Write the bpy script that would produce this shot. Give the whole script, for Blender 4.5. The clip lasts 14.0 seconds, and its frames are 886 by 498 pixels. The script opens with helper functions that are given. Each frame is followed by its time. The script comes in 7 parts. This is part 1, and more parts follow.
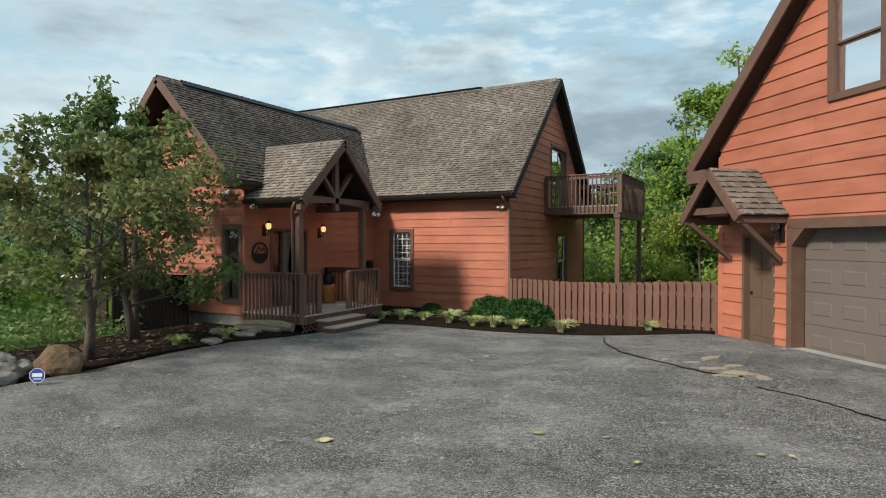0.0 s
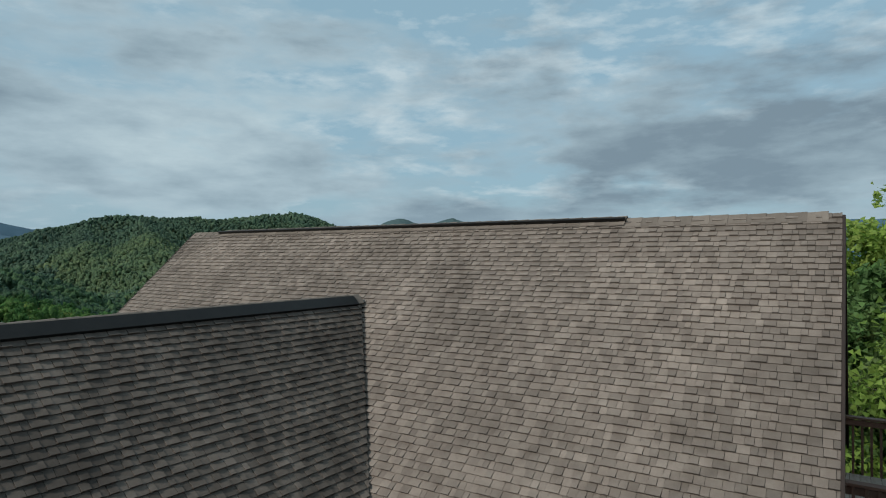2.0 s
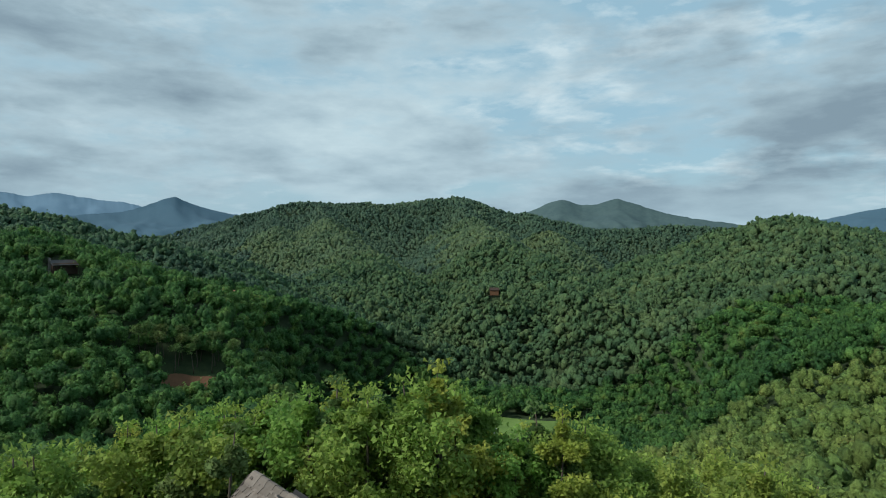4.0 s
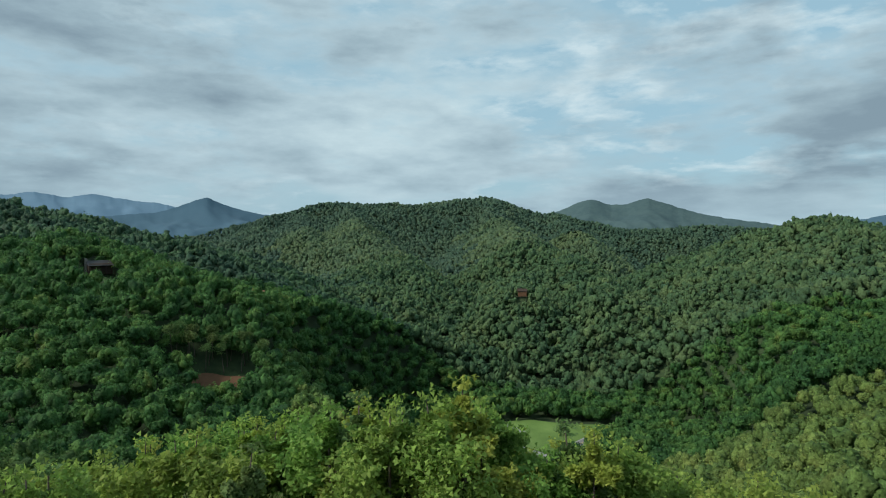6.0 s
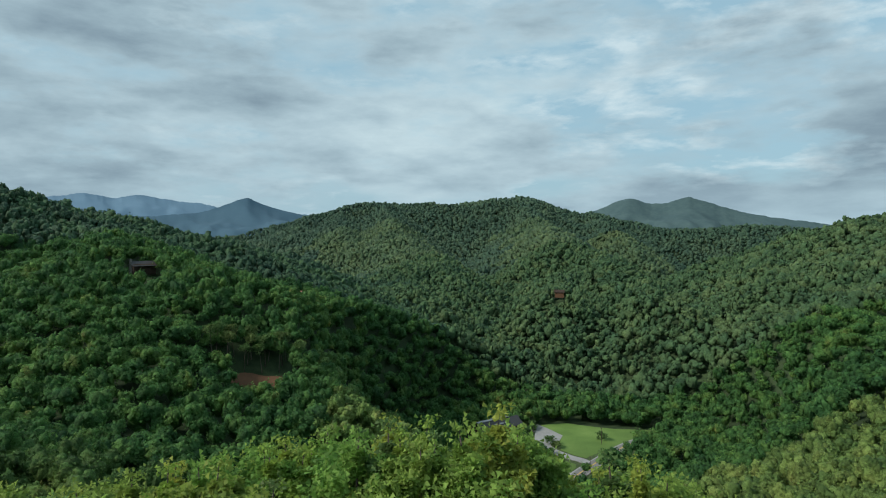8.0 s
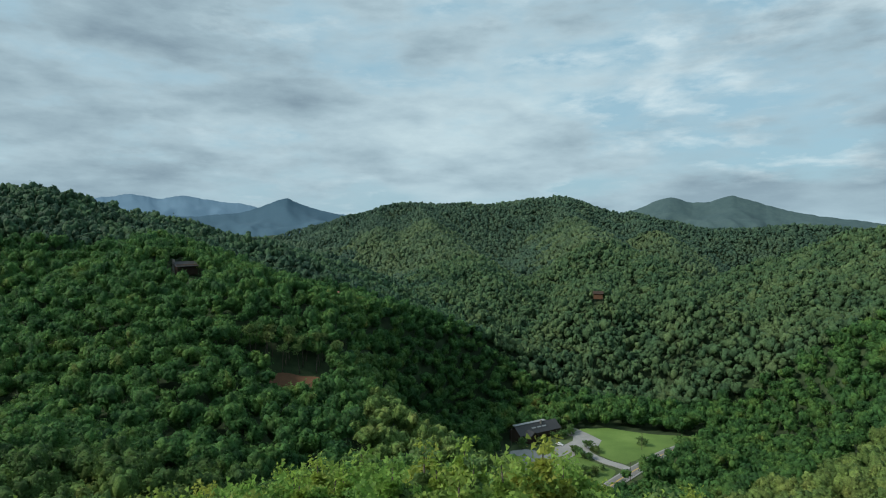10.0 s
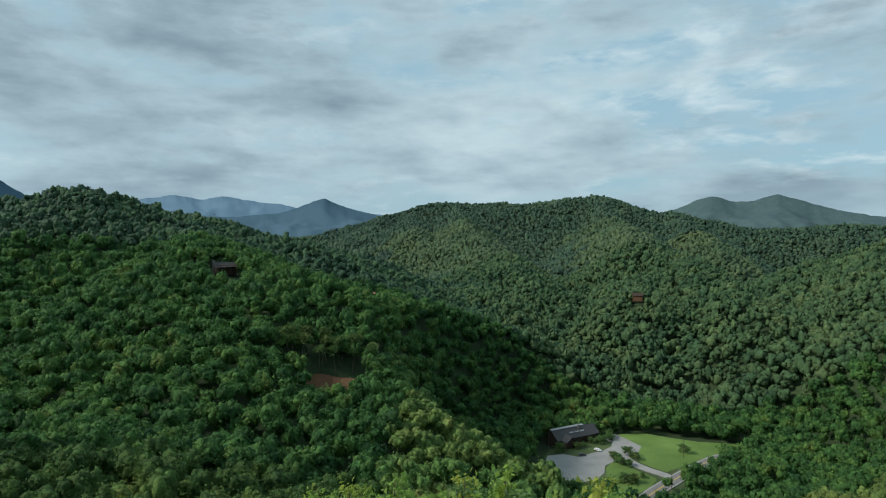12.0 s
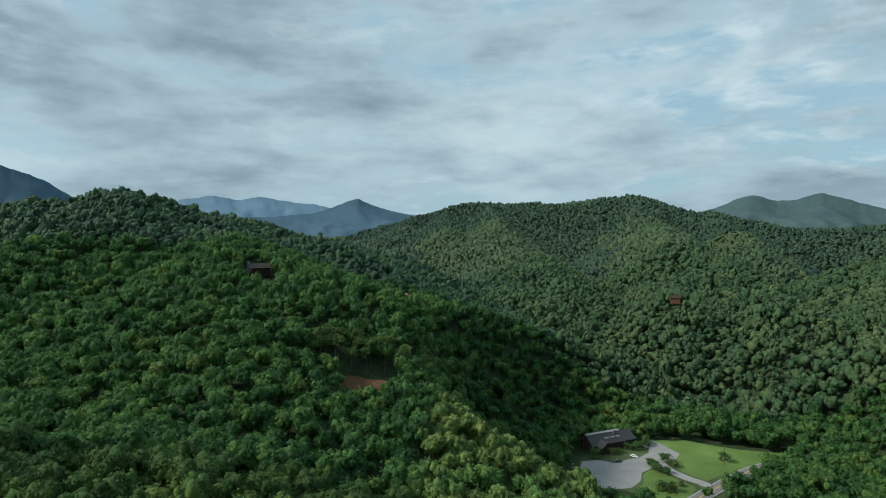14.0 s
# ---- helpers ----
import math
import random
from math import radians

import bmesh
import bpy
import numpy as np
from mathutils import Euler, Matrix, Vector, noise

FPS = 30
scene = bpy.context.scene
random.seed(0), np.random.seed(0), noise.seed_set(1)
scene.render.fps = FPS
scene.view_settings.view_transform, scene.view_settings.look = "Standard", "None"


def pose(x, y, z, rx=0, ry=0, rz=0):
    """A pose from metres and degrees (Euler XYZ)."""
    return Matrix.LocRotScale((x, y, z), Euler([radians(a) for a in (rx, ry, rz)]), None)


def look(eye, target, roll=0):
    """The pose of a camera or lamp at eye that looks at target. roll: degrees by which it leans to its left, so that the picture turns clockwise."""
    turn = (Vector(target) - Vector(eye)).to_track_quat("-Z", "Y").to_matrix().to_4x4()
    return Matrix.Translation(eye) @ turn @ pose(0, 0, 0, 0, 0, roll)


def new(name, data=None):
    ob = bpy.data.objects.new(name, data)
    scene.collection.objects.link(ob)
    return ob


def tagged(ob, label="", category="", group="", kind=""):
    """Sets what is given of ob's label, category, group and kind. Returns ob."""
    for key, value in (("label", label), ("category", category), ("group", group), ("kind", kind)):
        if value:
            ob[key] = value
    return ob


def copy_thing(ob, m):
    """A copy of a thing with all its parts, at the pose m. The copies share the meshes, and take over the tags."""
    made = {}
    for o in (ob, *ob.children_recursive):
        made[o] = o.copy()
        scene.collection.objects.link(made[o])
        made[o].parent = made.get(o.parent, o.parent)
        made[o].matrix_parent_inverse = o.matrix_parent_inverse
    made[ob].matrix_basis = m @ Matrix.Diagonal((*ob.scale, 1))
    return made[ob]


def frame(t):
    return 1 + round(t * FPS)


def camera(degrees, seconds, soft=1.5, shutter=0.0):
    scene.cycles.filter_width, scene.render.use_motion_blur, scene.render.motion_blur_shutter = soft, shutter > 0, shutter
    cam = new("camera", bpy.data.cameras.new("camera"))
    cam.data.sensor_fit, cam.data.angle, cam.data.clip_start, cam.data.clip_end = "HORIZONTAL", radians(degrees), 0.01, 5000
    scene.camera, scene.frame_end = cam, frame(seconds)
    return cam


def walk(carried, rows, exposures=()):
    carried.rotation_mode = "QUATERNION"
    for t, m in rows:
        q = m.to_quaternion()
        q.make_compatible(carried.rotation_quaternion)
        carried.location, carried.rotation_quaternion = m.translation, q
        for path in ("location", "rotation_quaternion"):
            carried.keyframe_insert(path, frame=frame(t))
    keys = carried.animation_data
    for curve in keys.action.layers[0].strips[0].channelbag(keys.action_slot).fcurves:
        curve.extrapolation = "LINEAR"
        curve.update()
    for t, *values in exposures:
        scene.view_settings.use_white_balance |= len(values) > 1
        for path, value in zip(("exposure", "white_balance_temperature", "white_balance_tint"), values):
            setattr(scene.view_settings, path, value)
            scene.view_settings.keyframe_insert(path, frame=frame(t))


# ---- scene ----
cam = camera(72.18, 14.0, soft=1.1)
PATH = [
    (0, pose(6.349, -15.405, 1.996, 89.27, 0, 28.53)),
    (0.5, pose(5.955, -14.694, 2.271, 89.17, 0, 28.56)),
    (1, pose(4.893, -12.843, 3.193, 89.01, 0, 28.68)),
    (1.3, pose(3.720, -10.872, 3.971, 89.26, 0, 29.30)),
    (1.5, pose(2.816, -9.285, 4.693, 89.70, 0, 30.13)),
    (1.7, pose(1.889, -7.787, 5.561, 89.76, 0, 31.12)),
    (2, pose(0.397, -5.723, 6.713, 90.54, 0, 33.93)),
    (2.2, pose(-0.474, -4.513, 7.588, 89.90, 0, 37.65)),
    (2.5, pose(-1.763, -2.887, 8.909, 89.51, 0, 41.24)),
    (2.7, pose(-2.559, -2.095, 9.737, 89.27, 0, 43.93)),
    (3, pose(-3.782, -1.035, 10.320, 89.14, 0, 46.40)),
    (3.2, pose(-4.060, -0.760, 10.490, 89.06, 0, 47.18)),
    (5.3, pose(-5.084, 0.310, 11.356, 88.78, 0, 50.47)),
    (5.5, pose(-5.201, 0.450, 11.413, 88.82, 0, 50.75)),
    (6, pose(-5.536, 0.765, 11.571, 88.79, 0, 51.59)),
    (6.5, pose(-5.893, 1.093, 11.783, 88.78, 0, 52.44)),
    (7, pose(-6.269, 1.425, 12.038, 88.77, 0, 53.28)),
    (7.5, pose(-6.686, 1.763, 12.347, 88.74, 0, 54.12)),
    (8, pose(-7.106, 2.117, 12.609, 88.73, 0, 54.99)),
    (10.5, pose(-9.646, 3.563, 13.685, 88.68, 0, 59.25)),
    (11, pose(-10.213, 3.861, 13.908, 88.68, 0, 60.09)),
    (11.5, pose(-10.831, 4.161, 14.132, 88.68, 0, 60.95)),
    (12, pose(-11.488, 4.471, 14.359, 88.67, 0, 61.77)),
    (12.5, pose(-12.169, 4.781, 14.583, 88.66, 0, 62.59)),
    (13, pose(-12.859, 5.098, 14.808, 88.66, 0, 63.43)),
    (13.5, pose(-13.547, 5.420, 15.035, 88.67, 0, 64.21)),
    (14, pose(-14.234, 5.738, 15.268, 88.65, 0, 64.83)),
]
EXPOSURES = [(0.0, 0.36, 6740, 10), (1.2, 0.37, 6740, 10), (1.6, 0.19, 6660, 10), (2.0, -0.21, 6350, 9), (2.4, -0.15, 6150, 9), (3.2, -0.02, 6250, 8), (6.0, 0.04, 6350, 7), (14.0, 0.0, 6350, 7)]
walk(cam, PATH, EXPOSURES)

# ---- world and sun ----
SUN_AZIMUTH = radians(197.5)      # from +y, clockwise, where the light comes from
SUN_HEIGHT = radians(36.4)
world = bpy.data.worlds.new("world")
scene.world = world
world.use_nodes = True
wt = world.node_tree
wt.nodes.clear()


def wmath(op, a, b=0.0):
    n = wt.nodes.new("ShaderNodeMath")
    n.operation = op
    for i, v in enumerate((a, b)):
        if isinstance(v, (int, float)):
            n.inputs[i].default_value = v
        else:
            wt.links.new(v, n.inputs[i])
    return n.outputs[0]


sky = wt.nodes.new("ShaderNodeTexSky")
sky.sky_type = "NISHITA"
sky.sun_disc = False
sky.sun_elevation = SUN_HEIGHT
sky.sun_rotation = SUN_AZIMUTH
sky.dust_density = 2.0
tc = wt.nodes.new("ShaderNodeTexCoord")
sep = wt.nodes.new("ShaderNodeSeparateXYZ")
wt.links.new(tc.outputs["Generated"], sep.inputs[0])
# clouds lie on a layer: the direction divided by its height
up = wmath("ADD", wmath("MAXIMUM", sep.outputs[2], 0.0), 0.15)
comb = wt.nodes.new("ShaderNodeCombineXYZ")
wt.links.new(wmath("DIVIDE", sep.outputs[0], up), comb.inputs[0])
wt.links.new(wmath("DIVIDE", sep.outputs[1], up), comb.inputs[1])


def cloud_noise(scale, detail, rough, shift, distortion=0.0):
    n = wt.nodes.new("ShaderNodeTexNoise")
    m = wt.nodes.new("ShaderNodeMapping")
    m.inputs["Location"].default_value = (shift, shift * 0.7, 0)
    wt.links.new(comb.outputs[0], m.inputs[0])
    wt.links.new(m.outputs[0], n.inputs["Vector"])
    n.inputs["Scale"].default_value = scale
    n.inputs["Detail"].default_value = detail
    n.inputs["Roughness"].default_value = rough
    n.inputs["Distortion"].default_value = distortion
    return n.outputs[0]


def wramp(value, stops):
    r = wt.nodes.new("ShaderNodeValToRGB")
    wt.links.new(value, r.inputs[0])
    els = r.color_ramp.elements
    for i, (p, c) in enumerate(stops):
        e = els[i] if i < 2 else els.new(p)
        e.position = p
        e.color = c if len(c) == 4 else (*c, 1)
    return r.outputs[0]


def wmix(fac, a, b):
    n = wt.nodes.new("ShaderNodeMix")
    n.data_type = "RGBA"
    for sock, v in ((n.inputs[0], fac), (n.inputs[6], a), (n.inputs[7], b)):
        if isinstance(v, tuple):
            sock.default_value = (*v, 1)
        elif isinstance(v, float):
            sock.default_value = v
        else:
            wt.links.new(v, sock)
    return n.outputs[2]


sky_gain = wt.nodes.new("ShaderNodeVectorMath")
sky_gain.operation = "SCALE"
wt.links.new(sky.outputs[0], sky_gain.inputs[0])
sky_gain.inputs["Scale"].default_value = 0.10
# a warp in direction keeps the clouds lumpy where the layer runs away towards the horizon
lump_map = wt.nodes.new("ShaderNodeMapping")
lump_map.inputs["Scale"].default_value = (1, 1, 3.2)
wt.links.new(tc.outputs["Generated"], lump_map.inputs[0])


def lump_noise(scale, detail, rough):
    n = wt.nodes.new("ShaderNodeTexNoise")
    wt.links.new(lump_map.outputs[0], n.inputs["Vector"])
    n.inputs["Scale"].default_value, n.inputs["Detail"].default_value, n.inputs["Roughness"].default_value = scale, detail, rough
    return n.outputs[0]


def blend(a, b, wa, wb):
    return wmath("ADD", wmath("MULTIPLY", a, wa), wmath("MULTIPLY", b, wb))


lumps = lump_noise(5.5, 7, 0.55)
billow = lump_noise(14.0, 6, 0.55)
mass = blend(cloud_noise(0.42, 8, 0.50, 3.1, 0.15), lumps, 0.62, 0.38)
cover = wramp(mass, [(0.41, (0, 0, 0)), (0.51, (1, 1, 1))])
depth = blend(cloud_noise(0.40, 8, 0.52, 14.2, 0.15), blend(lumps, billow, 0.65, 0.35), 0.60, 0.40)
shade = wramp(depth, [(0.40, (0.56, 0.69, 0.74)), (0.47, (0.44, 0.565, 0.63)), (0.53, (0.34, 0.45, 0.515)), (0.60, (0.235, 0.32, 0.385))])
blue = wmix(0.75, sky_gain.outputs[0], (0.37, 0.58, 0.69))
wisps = wramp(blend(cloud_noise(1.7, 8, 0.62, 5.3, 0.3), billow, 0.6, 0.4), [(0.49, (0, 0, 0)), (0.62, (0.8, 0.8, 0.8))])
blue = wmix(wisps, blue, (0.66, 0.77, 0.81))
clouded = wmix(cover, blue, shade)
low = wramp(sep.outputs[2], [(0.0, (0.7, 0.7, 0.7)), (0.10, (0, 0, 0))])
clouded = wmix(low, clouded, (0.40, 0.54, 0.62))
bg = wt.nodes.new("ShaderNodeBackground")
wt.links.new(clouded, bg.inputs[0])
bg.inputs[1].default_value = 1.0
wo = wt.nodes.new("ShaderNodeOutputWorld")
wt.links.new(bg.outputs[0], wo.inputs[0])

sun = new("sun", bpy.data.lights.new("sun", "SUN"))
sun.data.energy = 3.4
sun.data.angle = radians(6)
sun.data.color = (1.0, 0.93, 0.84)
sun_from = Vector((math.sin(SUN_AZIMUTH) * math.cos(SUN_HEIGHT), math.cos(SUN_AZIMUTH) * math.cos(SUN_HEIGHT), math.sin(SUN_HEIGHT)))
sun.matrix_world = look(sun_from * 50, (0, 0, 0))


# ---- materials ----
def material(name, colors, scale=4.0, rough=0.7, bump=0.2, fine=60.0, metallic=0.0, spread=0.0, stretch=(1, 1, 1), spec=0.3, island=False, coarse=0.0, bump_size=0.01):
    """A surface of two scales of noise. spread: how much single pieces differ in brightness."""
    m = bpy.data.materials.new(name)
    m.use_nodes = True
    t = m.node_tree
    b = t.nodes["Principled BSDF"]
    g = t.nodes.new("ShaderNodeTexCoord")
    mp = t.nodes.new("ShaderNodeMapping")
    mp.inputs["Scale"].default_value = stretch
    t.links.new(g.outputs["Object"], mp.inputs[0])
    n1 = t.nodes.new("ShaderNodeTexNoise")
    n1.inputs["Scale"].default_value, n1.inputs["Detail"].default_value, n1.inputs["Roughness"].default_value = scale, 6, 0.65
    n2 = t.nodes.new("ShaderNodeTexNoise")
    n2.inputs["Scale"].default_value, n2.inputs["Detail"].default_value = fine, 4
    t.links.new(mp.outputs[0], n1.inputs["Vector"])
    t.links.new(mp.outputs[0], n2.inputs["Vector"])
    mixv = t.nodes.new("ShaderNodeMath")
    mixv.operation = "MULTIPLY_ADD"
    t.links.new(n2.outputs[0], mixv.inputs[0])
    mixv.inputs[1].default_value = 0.35
    add = t.nodes.new("ShaderNodeMath")
    add.operation = "MULTIPLY"
    t.links.new(n1.outputs[0], add.inputs[0])
    add.inputs[1].default_value = 0.65
    t.links.new(add.outputs[0], mixv.inputs[2])
    ramp = t.nodes.new("ShaderNodeValToRGB")
    els = ramp.color_ramp.elements
    k = len(colors)
    for i, c in enumerate(colors):
        pos = 0.32 + 0.36 * i / max(1, k - 1)
        e = els[i] if i < 2 else els.new(pos)
        e.position, e.color = pos, (*c, 1)
    if k == 1:
        els[1].color = (*colors[0], 1)
    t.links.new(mixv.outputs[0], ramp.inputs[0])
    col = ramp.outputs[0]
    if spread:
        if island:
            r = t.nodes.new("ShaderNodeNewGeometry").outputs["Random Per Island"]
        else:
            r = t.nodes.new("ShaderNodeObjectInfo").outputs["Random"]
        v = t.nodes.new("ShaderNodeMath")
        v.operation = "MULTIPLY_ADD"
        t.links.new(r, v.inputs[0])
        v.inputs[1].default_value, v.inputs[2].default_value = 2 * spread, 1 - spread
        hsv = t.nodes.new("ShaderNodeHueSaturation")
        t.links.new(v.outputs[0], hsv.inputs["Value"])
        t.links.new(col, hsv.inputs["Color"])
        col = hsv.outputs[0]
    if coarse:
        n3 = t.nodes.new("ShaderNodeTexNoise")
        n3.inputs["Scale"].default_value, n3.inputs["Detail"].default_value = coarse, 3
        t.links.new(g.outputs["Object"], n3.inputs["Vector"])
        v3 = t.nodes.new("ShaderNodeMapRange")
        v3.inputs[1].default_value, v3.inputs[2].default_value = 0.3, 0.7
        v3.inputs[3].default_value, v3.inputs[4].default_value = 0.72, 1.28
        t.links.new(n3.outputs[0], v3.inputs[0])
        h3 = t.nodes.new("ShaderNodeHueSaturation")
        t.links.new(v3.outputs[0], h3.inputs["Value"])
        t.links.new(col, h3.inputs["Color"])
        col = h3.outputs[0]
    t.links.new(col, b.inputs["Base Color"])
    b.inputs["Roughness"].default_value, b.inputs["Metallic"].default_value = rough, metallic
    b.inputs["Specular IOR Level"].default_value = spec
    if bump:
        bp = t.nodes.new("ShaderNodeBump")
        bp.inputs["Strength"].default_value, bp.inputs["Distance"].default_value = bump, bump_size
        t.links.new(mixv.outputs[0], bp.inputs["Height"])
        t.links.new(bp.outputs[0], b.inputs["Normal"])
    return m


M_SIDING = material("painted_siding", [(0.34, 0.112, 0.066), (0.41, 0.142, 0.085), (0.46, 0.172, 0.108)], 1.5, 0.6, 0.25, 40, spread=0.05, stretch=(1, 1, 6), coarse=0.5)
M_BROWN = material("brown_trim_paint", [(0.10, 0.058, 0.042), (0.13, 0.075, 0.055), (0.16, 0.095, 0.07)], 3, 0.55, 0.25, 50, spread=0.07)
M_FENCE = material("brown_fence_paint", [(0.12, 0.062, 0.045), (0.16, 0.082, 0.06), (0.20, 0.11, 0.08)], 3, 0.7, 0.4, 40, spread=0.12, stretch=(4, 4, 1))
# dark trim and soffits, near black with the eaves' shade painted in
M_DARK = material("shade_dark_soffit", [(0.02, 0.014, 0.012), (0.035, 0.024, 0.02)], 4, 0.7, 0.1, 40)
M_TAUPE = material("garage_door_paint", [(0.145, 0.118, 0.104), (0.17, 0.14, 0.124)], 2, 0.5, 0.1, 60)
M_DOOR = material("brown_door_paint", [(0.12, 0.08, 0.055), (0.145, 0.095, 0.068)], 2, 0.5, 0.1, 60)
M_SHINGLE = material("asphalt_shingle", [(0.12, 0.098, 0.082), (0.175, 0.148, 0.126), (0.235, 0.203, 0.174)], 3, 0.95, 0.5, 180, spread=0.20, island=True, coarse=0.35)
M_SHINGLE_ONE = material("asphalt_shingle_single", [(0.12, 0.098, 0.082), (0.175, 0.148, 0.126), (0.235, 0.203, 0.174)], 3, 0.95, 0.5, 180, spread=0.20, coarse=0.35)
M_SHINGLE_OLD = material("weathered_shingle", [(0.048, 0.040, 0.034), (0.095, 0.080, 0.068), (0.155, 0.133, 0.114)], 2, 0.95, 0.5, 180, spread=0.22, island=True, coarse=0.8)
M_RIDGE_CAP = material("ridge_cap_shingle", [(0.12, 0.10, 0.085), (0.19, 0.165, 0.14)], 4, 0.95, 0.5, 160, spread=0.2)
M_BLACK = material("black_metal", [(0.012, 0.012, 0.012), (0.02, 0.019, 0.018)], 6, 0.45, 0.1, 60, metallic=0.3)
M_GUTTER = material("dark_bronze_gutter", [(0.03, 0.022, 0.018), (0.045, 0.034, 0.028)], 5, 0.4, 0.1, 60, metallic=0.4)
M_WHITE = material("white_plastic", [(0.72, 0.71, 0.68), (0.8, 0.79, 0.76)], 4, 0.4, 0.05, 60)
M_BLIND = material("white_blind", [(0.62, 0.62, 0.6), (0.7, 0.7, 0.67)], 4, 0.6, 0.05, 60)
M_CONCRETE = material("concrete", [(0.26, 0.25, 0.23), (0.34, 0.33, 0.31), (0.42, 0.41, 0.38)], 1.5, 0.9, 0.4, 60, coarse=0.5)
M_STONE = material("grey_stone", [(0.13, 0.12, 0.105), (0.2, 0.185, 0.165), (0.3, 0.28, 0.25)], 5, 0.9, 0.6, 40, spread=0.15, bump_size=0.02)
M_BOULDER = material("tan_boulder", [(0.08, 0.052, 0.03), (0.14, 0.092, 0.055), (0.20, 0.14, 0.09)], 4, 0.9, 0.7, 30, bump_size=0.03)
M_DECK = material("weathered_deck_board", [(0.28, 0.24, 0.20), (0.36, 0.32, 0.275), (0.42, 0.38, 0.33)], 6, 0.8, 0.3, 50, spread=0.1, stretch=(6, 1, 1))
M_BARK = material("bark", [(0.05, 0.04, 0.032), (0.10, 0.082, 0.066), (0.16, 0.135, 0.11)], 8, 0.95, 0.8, 40, stretch=(4, 4, 1), bump_size=0.03)
M_MULCH = material("dark_mulch", [(0.008, 0.006, 0.004), (0.018, 0.013, 0.009), (0.045, 0.033, 0.024)], 12, 0.95, 1.0, 70, bump_size=0.05, spec=0.05)
M_WOOD = material("grey_log", [(0.12, 0.095, 0.07), (0.21, 0.175, 0.135), (0.3, 0.255, 0.2)], 5, 0.9, 0.6, 40, stretch=(1, 6, 6), bump_size=0.02)
M_ORANGE_WOOD = material("varnished_wood", [(0.28, 0.10, 0.03), (0.40, 0.16, 0.05)], 8, 0.4, 0.3, 40)
M_GRASS = material("valley_lawn", [(0.085, 0.15, 0.032), (0.115, 0.19, 0.042), (0.145, 0.215, 0.055)], 0.06, 0.95, 0.3, 2.0, coarse=0.015)
M_ROAD = material("pale_road", [(0.24, 0.235, 0.23), (0.31, 0.305, 0.295)], 0.2, 0.9, 0.1, 3.0)
M_GRAVEL = material("pale_gravel", [(0.21, 0.205, 0.20), (0.27, 0.265, 0.258), (0.32, 0.312, 0.302)], 0.15, 0.95, 0.2, 3.0)
M_EARTH = material("red_earth", [(0.11, 0.058, 0.032), (0.16, 0.082, 0.045)], 0.3, 0.95, 0.3, 3.0)
# dark boards taken to near black: the trees' shade is in the colour
M_SCREEN = material("shade_blackened_board", [(0.002, 0.002, 0.002), (0.004, 0.003, 0.003)], 5, 0.9, 0.2, 40, spread=0.2, spec=0.05)
M_SAND = material("tan_sand", [(0.24, 0.20, 0.145), (0.34, 0.29, 0.21)], 3, 0.95, 0.3, 50)


